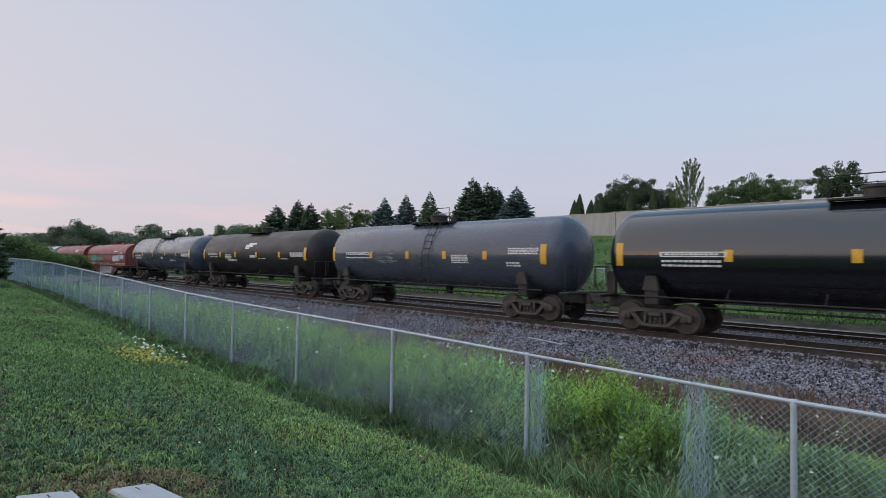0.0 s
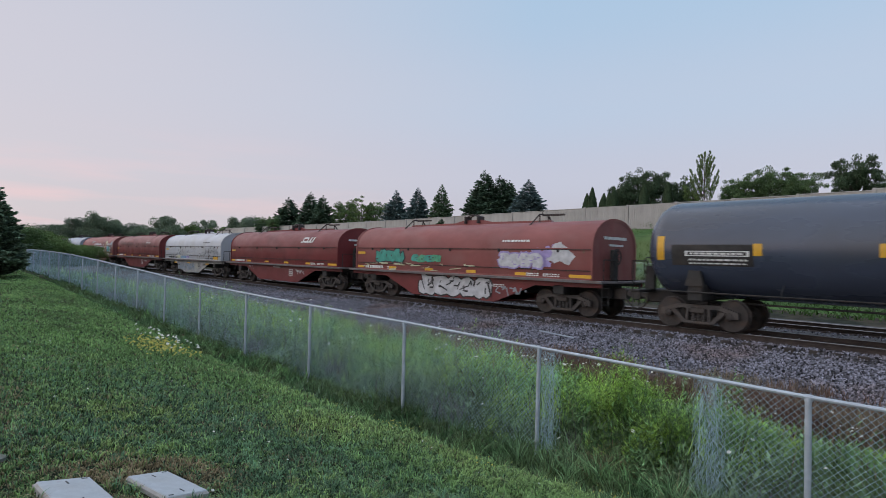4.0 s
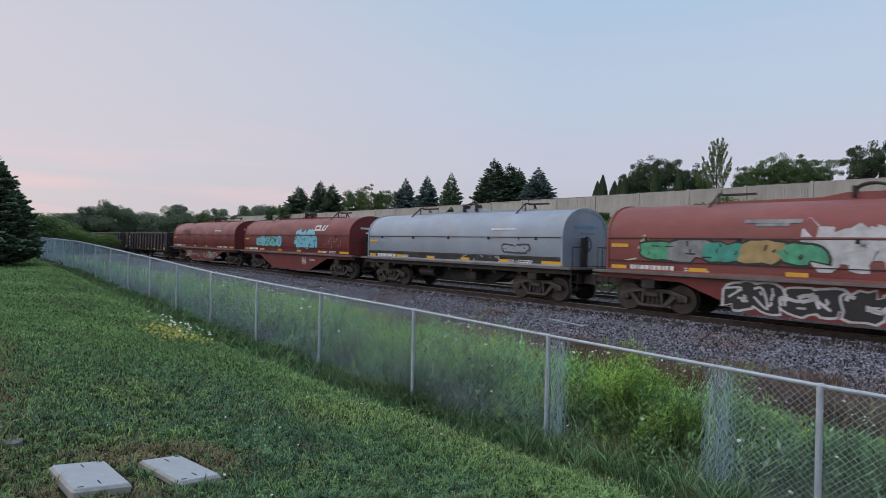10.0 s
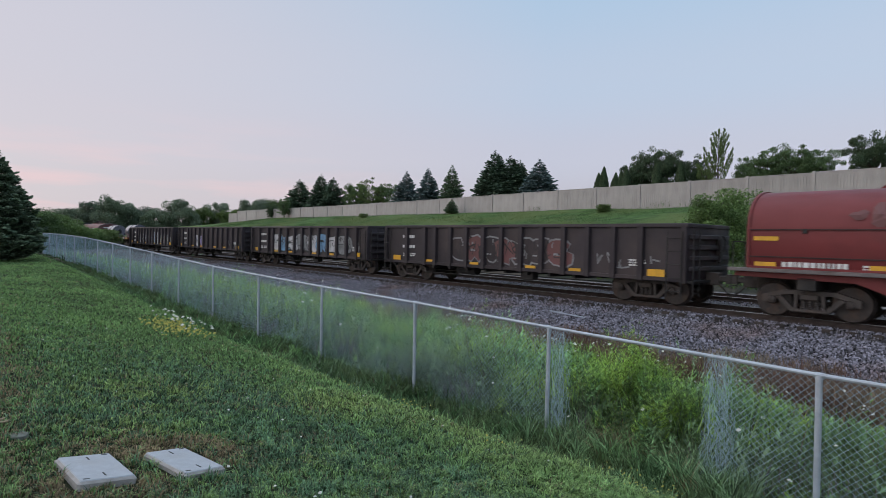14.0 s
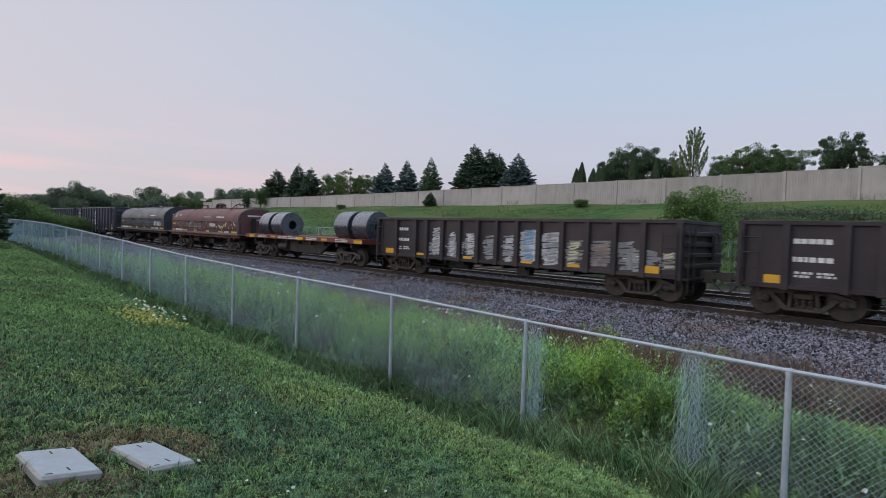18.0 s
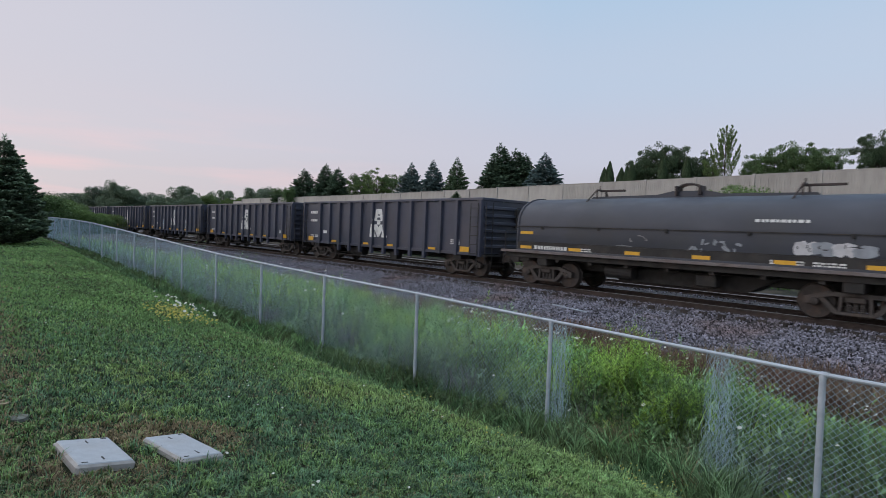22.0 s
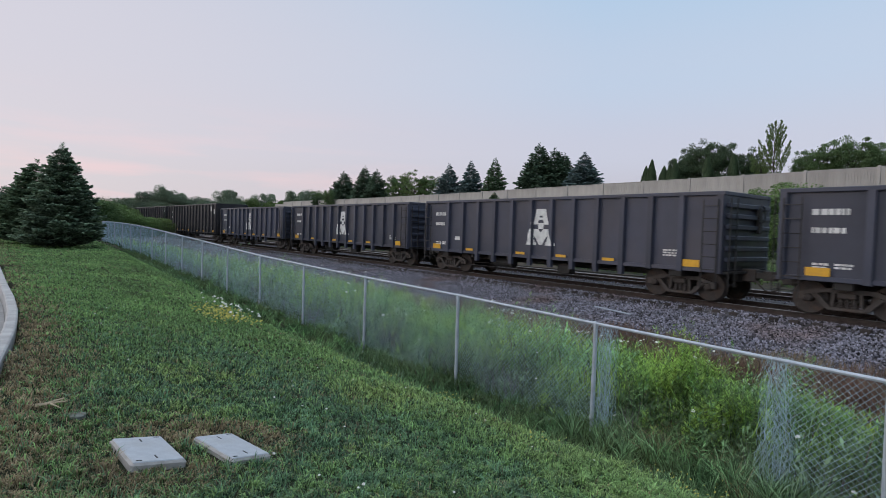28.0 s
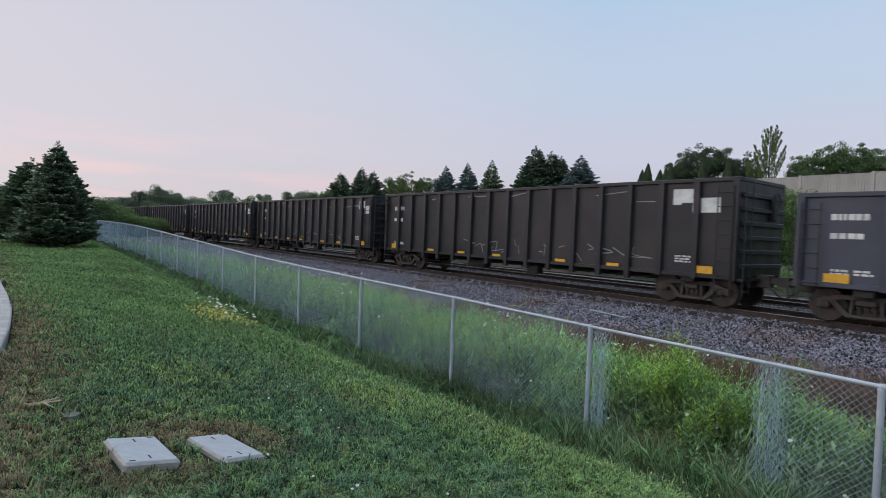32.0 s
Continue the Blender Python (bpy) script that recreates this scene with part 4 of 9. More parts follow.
def sown(rng, n, r0, r1, b0=-64.0, b1=58.0):
    """Places in the sector that the camera sees, thinning out with distance from it."""
    r = r0 * (r1 / r0) ** rng.random(n)
    b = np.radians(b0 + (b1 - b0) * rng.random(n))
    x, y = r * np.sin(b) - FOOT.x, r * np.cos(b) - FOOT.y
    return x * E_S.x + y * E_S.y, x * E_U.x + y * E_U.y, r


def wobble(s, u, k, seed, cells=0.35):
    """Smooth noise looked up by cells."""
    i, j = np.round(np.asarray(s) / cells).astype(int), np.round(np.asarray(u) / cells).astype(int)
    seen = {}
    out = np.empty(len(i))
    for q, ij in enumerate(zip(i.tolist(), j.tolist())):
        if ij not in seen:
            seen[ij] = noise.noise((ij[0] * cells * k, ij[1] * cells * k, seed))
        out[q] = seen[ij]
    return out


def blades(rng, s, u, h, w, bend_amt, z=None):
    """Bent tapering blades: two quads' worth of triangles and a tip each."""
    n = len(s)
    xy = plan_xy(s, u)
    z = heights(s, u) if z is None else z
    a = rng.random(n) * 2 * np.pi
    side = np.stack([np.cos(a), np.sin(a), np.zeros(n)], -1) * (w / 2)[:, None]
    b = rng.random(n) * 2 * np.pi
    lean = np.stack([np.cos(b), np.sin(b), np.zeros(n)], -1) * (h * bend_amt * (0.3 + rng.random(n)))[:, None]
    base = np.concatenate([xy, (z - 0.01)[:, None]], 1)
    up = np.zeros((n, 3))
    up[:, 2] = h
    mid = base + up * 0.55 + lean * 0.35
    tip = base + up + lean
    v = np.stack([base - side, base + side, mid - side * 0.8, mid + side * 0.8, tip], 1).reshape(-1, 3)
    tri = np.array([(0, 1, 3), (0, 3, 2), (2, 3, 4)])
    f = (tri[None] + 5 * np.arange(n)[:, None, None]).reshape(-1, 3)
    return v, f


def clippings(rng, s, u, h, w, swirl):
    """Short leaning mown blades, bent once; blades of one tuft lean the same way."""
    n = len(s)
    base = np.concatenate([plan_xy(s, u), (heights(s, u) - 0.006)[:, None]], 1)
    b = swirl + 1.1 * rng.normal(size=n)
    a = b + np.pi / 2 + 0.5 * rng.normal(size=n)
    side = np.stack([np.cos(a), np.sin(a), np.zeros(n)], -1) * (w / 2)[:, None]
    lean = h * (0.45 + 1.0 * rng.random(n))
    way = np.stack([np.cos(b), np.sin(b), np.zeros(n)], -1) * lean[:, None]
    up = np.zeros((n, 3))
    up[:, 2] = h
    mid = base + up * 0.8 + way * 0.4
    tip = base + up * (0.75 + 0.35 * rng.random(n))[:, None] + way
    v = np.stack([base - side, base + side, mid + side * 0.9, mid - side * 0.9, tip], 1).reshape(-1, 3)
    tri = np.array([(0, 1, 2), (0, 2, 3), (3, 2, 4)])
    return v, (tri[None] + 5 * np.arange(n)[:, None, None]).reshape(-1, 3)


def stuff(name, v, f, key, label, category):
    return tagged(put(name, raw_mesh(name, v, f, M[key])), label, category, "", "stuff")


def off_covers(s, u, m=0.0):
    return ~(((np.abs(s - 4.79) < 0.31 + m) & (np.abs(u - 17.09) < 0.22 + m)) | ((np.abs(s - 4.79) < 0.31 + m) & (np.abs(u - 16.47) < 0.21 + m)))


def dryness(s, u):
    """How burnt the lawn is: by the kerb, round the covers, in spots."""
    ku = np.interp(s, KERB_S, KERB_U)
    d = np.interp(ku - u, (0.0, 0.4, 1.2), (1.15, 0.9, 0.15)) * np.interp(s, (8, 15), (1.0, 0.6))
    for cs, cu in ((4.5, 17.15), (5.1, 16.3), (5.3, 16.75)):
        d = np.maximum(d, np.interp(np.hypot(s - cs, u - cu), (0.3, 0.75), (0.9, 0.05)))
    return d - 0.16 + 0.28 * wobble(s, u, 1.1, 5) + 0.4 * wobble(s, u, 3.6, 8, 0.08)


def make_lawn():
    rng = np.random.default_rng(11)
    s, u, r = sown(rng, 1500000, 2.2, 62.0)
    # a thinner cover round and behind the viewer
    n = 420000
    s, u = np.concatenate([s, -10 + 14 * rng.random(n)]), np.concatenate([u, 12.3 + 7.5 * rng.random(n)])
    r = np.concatenate([r, np.full(n, 6.5)])
    ku = np.interp(s, KERB_S, KERB_U)
    keep = (u > 12.45 + 0.3 * rng.random(len(u))) & (u < ku - 0.02 + 0.05 * rng.random(len(u)) ** 3) & (s > -10) & (s < 58) & (u < 18.4) & off_covers(s, u)
    s, u, r = s[keep], u[keep], r[keep]
    # tufts with bare gaps between, a hand's width apart
    tuft = wobble(s, u, 9.0, 3, 0.03) + 0.6 * wobble(s, u, 21.0, 6, 0.016)
    keep = (rng.random(len(s)) < np.clip(0.85 + 1.5 * tuft, 0.22, 1.0)) | (r > 22)
    s, u, r, tuft = s[keep], u[keep], r[keep], tuft[keep]
    m = len(s)
    dry = rng.random(m) < np.clip(dryness(s, u), 0.012, 0.9)
    # darker blue-green blades in the hollow, lighter ones on the crest by the mown edge: slope shading put into colour
    crest = np.interp(u, (12.5, 12.9, 13.6, 14.6, 16.6, 17.4), (0.1, -0.45, -0.35, 0.35, 0.30, 0.0)) * np.interp(s, (8, 14), (1.0, 0.5)) - np.interp(s, (9, 16), (0.0, 0.25))
    dark_tone = ~dry & (rng.random(m) < 0.30 + crest + 0.5 * wobble(s, u, 0.7, 12) + 0.8 * wobble(s, u, 4.5, 13, 0.06))
    patch = 0.85 + 0.4 * wobble(s, u, 0.9, 2) + 1.1 * tuft
    edge = np.interp(u, (12.4, 12.8, 13.1), (1.6, 1.2, 1.0))
    h = (0.026 + 0.036 * rng.random(m)) * np.clip(patch, 0.4, 1.8) * edge * np.interp(r, (3, 12, 40), (1.0, 1.0, 1.0))
    w = (0.0012 + 0.0011 * rng.random(m)) * np.clip(r, 3.5, 40) ** 0.9
    swirl = 2 * np.pi * (1.6 * wobble(s, u, 3.0, 17, 0.04) + 1.2 * wobble(s, u, 11.0, 18, 0.03))
    away = rng.random(m) < np.interp(r, (8, 15), (0.0, 0.9))
    for name, pick, key, label in (("lawn_blades", ~dry & ~dark_tone & ~away, "blade", "short mown lawn grass"), ("far_lawn_blades", ~dry & away, "far_blade", "short even lawn grass further off"), ("lush_blades", dark_tone & ~away, "dark_tone_blade", "blue-green patches of lawn grass, slope shading put into their darker colour"), ("dry_blades", dry, "dry_grass", "thin dry grass by the kerb and covers")):
        v, f = clippings(rng, s[pick], u[pick], h[pick] * (0.8 if key == "dry_grass" else 1.0), w[pick], swirl[pick])
        stuff(name, v, f, key, label, "grass")


def weed_height(s, u):
    far = np.interp(s, (4, 6, 13, 18), (1.0, 0.86, 0.86, 1.0)) * np.interp(u, (4.4, 5.4, 6.6, 8.5, 10.5, 11.2, 11.5, 11.8, 12.2), (0.12, 0.35, 0.75, 1.02, 1.0, 0.66, 0.34, 0.15, 0.07))
    close = np.interp(u, (4.4, 6.5, 8.2, 9.3, 10.5, 11.2, 11.5, 11.8, 12.4), (0.08, 0.14, 0.30, 0.85, 1.0, 0.62, 0.40, 0.22, 0.08))
    k = np.interp(s, (3.2, 7.0), (0.0, 1.0))
    wob = 0.82 + 0.5 * wobble(s, u, 0.45, 7) + 0.6 * wobble(s, u, 1.9, 3, 0.15)
    near = np.interp(s, (-4, 0, 2, 3, 5, 30, 50), (0.7, 0.75, 0.75, 0.95, 1.0, 0.95, 0.8))
    return (close * (1 - k) + far * k) * wob * near


def stems(rng, s, u, h, k, lsz, slim=0.14, rise=0.55):
    """Leafy stems: k narrow leaves up each."""
    n = len(s)
    z, xy = heights(s, u), plan_xy(s, u)
    f_up = rng.random((n, k)) ** 0.7 * 0.88 + 0.12
    ang = rng.random((n, k)) * 2 * np.pi
    ln = lsz * (0.6 + 0.7 * rng.random((n, k))) * (1.2 - 0.75 * f_up)
    lean = (rng.random((n, 1, 2)) - 0.5) * 0.35 * h[:, None, None]
    px = xy[:, None, :] + lean * (f_up ** 2)[..., None]
    root = np.concatenate([px, (z[:, None] + h[:, None] * f_up)[..., None]], -1)
    d = np.stack([np.cos(ang), np.sin(ang), rise - 0.8 * rng.random((n, k)) + 0.5 * f_up], -1)
    q = np.stack([-np.sin(ang), np.cos(ang), np.zeros((n, k))], -1)
    wdt = ln * slim
    v = np.stack([root, root + d * (ln * 0.45)[..., None] + q * wdt[..., None], root + d * ln[..., None], root + d * (ln * 0.45)[..., None] - q * wdt[..., None]], 2).reshape(-1, 3)
    return v, np.arange(len(v)).reshape(-1, 4)


def make_weeds():
    rng = np.random.default_rng(21)
    s, u, r = sown(rng, 150000, 5.5, 75.0)
    keep = (u > 4.6) & (u < 12.35) & (s > -4) & (s < 58)
    s, u, r = s[keep], u[keep], r[keep]
    m = len(s)
    hh = weed_height(s, u)
    tone = wobble(s, u, 0.55, 21) + 0.5 * wobble(s, u, 1.9, 22, 0.2)
    pick = rng.random(m)
    # front rows go darker: the weed mass's shaded side put into colour
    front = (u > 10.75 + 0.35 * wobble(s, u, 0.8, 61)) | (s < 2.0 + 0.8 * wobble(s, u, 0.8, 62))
    brown = pick < np.clip(np.interp(u, (4.6, 6.2, 7.5, 9.0), (0.8, 0.5, 0.16, 0.05)) * np.interp(s, (3.5, 8.0), (1.0, 0.4)) - 0.25 * tone, 0.02, 0.95)
    # back rows go brighter: sky-lit tops put into colour, besides yellow-green growth
    fresh = ~brown & (pick < 0.42 + 0.7 * tone + np.interp(u, (8.0, 10.2, 11.4), (0.6, 0.42, -0.2)) + np.interp(s, (4.6, 6.0), (0.25, 0.0)))
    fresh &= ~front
    h = hh * (0.5 + 0.6 * rng.random(m))
    h = np.where(brown & (u < 8.5), np.maximum(h, 0.18 + 0.38 * rng.random(m)), h)
    w = (0.0013 + 0.0014 * rng.random(m)) * np.clip(r, 6, 45)
    arch = np.where(rng.random(m) < 0.3, 0.95, 0.35)
    h = np.where(arch > 0.5, h * 0.75, h)
    for name, sel, key, label in (("tall_grass", ~brown & ~fresh & ~front, "weed", "tall grey-green grass and weeds behind the fence"), ("shady_grass", ~brown & front, "coarse", "grass close behind the fence, its shade put into a darker green"), ("fresh_grass", fresh, "bright_weed", "bright yellow-green tall grass behind the fence, sky-lit tops put into its colour"), ("dry_stalks", brown, "dry_weed", "brown dry weed stalks along the ballast's foot")):
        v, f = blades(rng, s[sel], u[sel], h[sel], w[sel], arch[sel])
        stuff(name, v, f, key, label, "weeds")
    # leafy clumps all along the ditch, taller than the grass round them
    for name, key, clumps, per, lsz, k, slim, s1 in (("leafy_weeds", "weed", 330, 9, 0.13, 24, 0.12, 34), ("bright_leafy_weeds", "bright_weed", 260, 9, 0.13, 24, 0.12, 30), ("dark_leafy_weeds", "leaf", 240, 8, 0.11, 22, 0.16, 32), ("tall_forbs", "weed", 150, 6, 0.17, 18, 0.2, 44)):
        cs, cu = -2.5 + (s1 + 2.5) * rng.random(3 * clumps) ** 1.35, 7.4 + 4.0 * rng.random(3 * clumps) ** 0.75
        side = wobble(cs, cu, 0.9, 51, 0.1) * (1 if key == "bright_weed" else -1 if key == "leaf" else 0) + 0.25 * rng.random(3 * clumps) - 0.2 * (cu - 10) * (key == "bright_weed")
        if key == "leaf":
            cu = 10.1 + 1.4 * (cu - 7.4) / 4.0
        order = np.argsort(-side)[:clumps]
        cs, cu = cs[order], cu[order]
        s, u = np.repeat(cs, per) + 0.16 * rng.normal(size=clumps * per), np.repeat(cu, per) + 0.14 * rng.normal(size=clumps * per)
        u = np.minimum(u, 11.75)
        tall = np.repeat(0.75 + 0.55 * rng.random(clumps), per)
        h = np.maximum(0.15, weed_height(s, u)) * tall * (0.8 + 0.35 * rng.random(len(s)))
        v, f = stems(rng, s, u, h, k, lsz, slim)
        stuff(name, v, f, key, "leafy weeds standing in clumps behind the fence", "weeds")
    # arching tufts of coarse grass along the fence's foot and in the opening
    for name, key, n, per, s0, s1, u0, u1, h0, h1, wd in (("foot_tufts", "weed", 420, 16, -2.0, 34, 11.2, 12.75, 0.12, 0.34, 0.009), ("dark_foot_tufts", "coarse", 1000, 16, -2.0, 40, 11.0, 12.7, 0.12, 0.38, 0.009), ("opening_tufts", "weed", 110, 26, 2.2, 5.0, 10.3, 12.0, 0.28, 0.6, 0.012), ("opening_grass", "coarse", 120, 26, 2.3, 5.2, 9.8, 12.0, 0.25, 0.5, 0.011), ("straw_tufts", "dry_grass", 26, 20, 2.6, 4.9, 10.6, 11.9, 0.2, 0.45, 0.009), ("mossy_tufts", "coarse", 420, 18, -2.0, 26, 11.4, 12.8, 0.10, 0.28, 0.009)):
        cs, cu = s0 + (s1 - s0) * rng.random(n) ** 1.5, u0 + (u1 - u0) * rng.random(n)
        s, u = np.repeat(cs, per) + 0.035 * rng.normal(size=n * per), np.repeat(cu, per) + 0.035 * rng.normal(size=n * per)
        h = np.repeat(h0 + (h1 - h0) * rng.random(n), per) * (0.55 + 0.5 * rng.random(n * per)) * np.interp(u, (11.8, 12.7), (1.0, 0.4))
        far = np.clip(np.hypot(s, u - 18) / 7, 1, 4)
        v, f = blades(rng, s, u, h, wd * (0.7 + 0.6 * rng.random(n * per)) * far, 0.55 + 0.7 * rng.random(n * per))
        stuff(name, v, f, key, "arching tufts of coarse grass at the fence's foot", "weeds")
    # leafy stems: goldenrod and broad-leaved weeds in clumps
    # darker clumps among the goldenrod put its shaded gaps into leaf colour
    for name, clumps, per, s0, s1, u0, u1, key, lsz, k, tall in (("goldenrod", 15, 26, 2.6, 5.0, 9.2, 10.8, "bright_weed", 0.115, 64, 1.18), ("dark_weeds", 14, 26, 1.6, 5.0, 9.2, 11.2, "leaf", 0.14, 26, 0.8), ("goldenrod_far", 22, 26, 5.2, 13.0, 7.0, 10.0, "bright_weed", 0.12, 40, 1.0), ("broad_weeds", 60, 16, -3, 30, 8.2, 11.6, "leaf", 0.12, 24, 0.85), ("fence_weeds", 60, 9, -1, 40, 11.0, 11.7, "leaf", 0.09, 20, 0.8), ("milkweed", 26, 5, -1, 26, 9.0, 11.3, "pale_leaf", 0.15, 14, 1.0)):
        cs, cu = s0 + (s1 - s0) * rng.random(clumps), u0 + (u1 - u0) * rng.random(clumps)
        s, u = np.repeat(cs, per) + 0.24 * rng.normal(size=clumps * per), np.repeat(cu, per) + 0.22 * rng.normal(size=clumps * per)
        h = np.maximum(0.12, weed_height(s, u)) * tall * (0.65 + 0.4 * rng.random(len(s))) * np.repeat(0.8 + 0.4 * rng.random(clumps), per)
        v, f = stems(rng, s, u, h, k, lsz, 0.24 if name == "milkweed" else 0.11)
        stuff(name, v, f, key, "leafy weeds with narrow leaves by the fence", "weeds")
    # brown stalks and runners over the ballast's foot
    n = 34000
    s, u = -3.0 + 20 * rng.random(n) ** 1.2, 3.9 + 2.9 * rng.random(n)
    keep = wobble(s, u, 0.7, 44) + 0.35 * wobble(s, u, 2.4, 45, 0.15) > np.interp(u, (3.75, 4.6, 6.2), (0.25, -0.1, -0.4))
    s, u = s[keep], u[keep]
    n = len(s)
    v, f = blades(rng, s, u, np.interp(u, (3.9, 5.0, 6.5), (0.08, 0.24, 0.30)) + 0.28 * rng.random(n) ** 1.5, 0.008 + 0.010 * rng.random(n), 0.5)
    stuff("ballast_weeds", v, f, "dry_weed", "brown dry weeds creeping over the ballast's foot", "weeds")
    # dark broad-leaved fringe between the fence and the mown edge
    n = 700
    s, u = 3.0 + 30 * rng.random(n) ** 1.2, 11.35 + 0.6 * rng.random(n)
    keep = wobble(s, u, 0.9, 33) > -0.15
    s, u = s[keep], u[keep]
    v, f = stems(rng, s, u, 0.10 + 0.20 * rng.random(len(s)), 14, 0.085, 0.24)
    stuff("edge_weeds", v, f, "leaf", "dark broad-leaved weeds along the fence's foot", "weeds")
    # grey-purple dead stalks in patches close behind the fence
    n = 9000
    s, u = 0.5 + 34 * rng.random(n) ** 1.1, 10.3 + 1.05 * rng.random(n)
    keep = wobble(s, u, 0.75, 71) + 0.3 * wobble(s, u, 2.5, 72, 0.15) > 0.16
    s, u = s[keep], u[keep]
    n = len(s)
    v, f = blades(rng, s, u, 0.25 + 0.45 * rng.random(n), (0.005 + 0.006 * rng.random(n)) * np.clip(np.hypot(s, u - 18) / 8, 1, 3), 0.35)
    stuff("dead_stalks", v, f, "grey_stalk", "grey dead stalks in patches behind the fence", "weeds")
    # a laid tuft of tan grass in the cut opening
    n = 900
    s, u = 3.9 + 0.30 * rng.normal(size=n), 11.15 + 0.22 * rng.normal(size=n)
    v, f = blades(rng, s, u, 0.22 + 0.2 * rng.random(n), 0.008 + 0.006 * rng.random(n), 1.5)
    stuff("dry_tuft", v, f, "dry_grass", "laid tuft of tan grass in the fence opening", "weeds")


def disc_flowers(name, rng, s, u, z, size, key, label):
    n = len(s)
    xy = plan_xy(s, u)
    k = 7
    a = np.linspace(0, 2 * np.pi, k, endpoint=False)
    tilt = (rng.random((n, 2)) - 0.5) * 0.9
    r = size[:, None] * (0.75 + 0.5 * rng.random((n, k)))
    ox, oy = r * np.cos(a), r * np.sin(a)
    oz = ox * tilt[:, :1] + oy * tilt[:, 1:]
    ring = np.stack([xy[:, :1] + ox, xy[:, 1:] + oy, z[:, None] + oz], -1)
    mid = np.concatenate([xy, (z + size * 0.75)[:, None]], 1)[:, None, :]
    v = np.concatenate([ring, mid], 1).reshape(-1, 3)
    tri = np.array([(j, (j + 1) % k, k) for j in range(k)])
    f = (tri[None] + (k + 1) * np.arange(n)[:, None, None]).reshape(-1, 3)
    stuff(name, v, f, key, label, "flowers")


def make_flowers():
    rng = np.random.default_rng(31)
    n = 560
    s = -3 + 48 * rng.random(n) ** 1.3
    u = np.where(rng.random(n) < 0.8, 5.6 + 2.4 * rng.random(n), 8.0 + 3.4 * rng.random(n))
    z = heights(s, u) + np.maximum(0.35, weed_height(s, u) * (0.85 + 0.4 * rng.random(n)))
    disc_flowers("white_umbels", rng, s, u, z, (0.018 + 0.034 * rng.random(n) ** 1.5) * np.interp(s, (2, 8), (0.6, 1.0)), "white_flower", "white umbel flowers scattered over the weeds")
    n = 34
    s, u = 13.4 + 3.4 * rng.random(n), 12.9 + 0.75 * rng.random(n)
    disc_flowers("white_flowers", rng, s, u, heights(s, u) + 0.10 + 0.20 * rng.random(n), 0.022 + 0.025 * rng.random(n), "white_flower", "clump of white flowers at the lawn's edge")
    n = 300
    s = 12.7 + 2.8 * rng.random(n)
    u = 13.5 + 0.34 * np.clip(rng.normal(size=n), -1.5, 1.5) + 0.25 - 0.05 * (s - 14)
    disc_flowers("yellow_flowers", rng, s, u, heights(s, u) + 0.08 + 0.14 * rng.random(n), 0.012 + 0.02 * rng.random(n), "yellow_flower", "clump of small yellow flowers at the lawn's edge")
    n = 120
    s = 2.0 + 8 * rng.random(n)
    c = rng.integers(0, 6, n)
    s = np.array([2.6, 3.4, 4.4, 6.2, 7.8, 2.9])[c] + 0.18 * rng.normal(size=n)
    u = np.array([12.9, 12.2, 13.2, 13.0, 12.8, 11.9])[c] + 0.16 * rng.normal(size=n)
    disc_flowers("lawn_flowers", rng, s, u, heights(s, u) + 0.07 + 0.10 * rng.random(n), 0.006 + 0.007 * rng.random(n), "yellow_flower", "scattered small yellow flowers in the grass")
    # clover heads on the lawn
    n = 70
    s, u = 2 + 22 * rng.random(n) ** 1.4, 12.8 + 4 * rng.random(n)
    disc_flowers("clover", rng, s, u, heights(s, u) + 0.05, 0.010 + 0.006 * rng.random(n), "white_flower", "scattered white clover heads in the lawn")


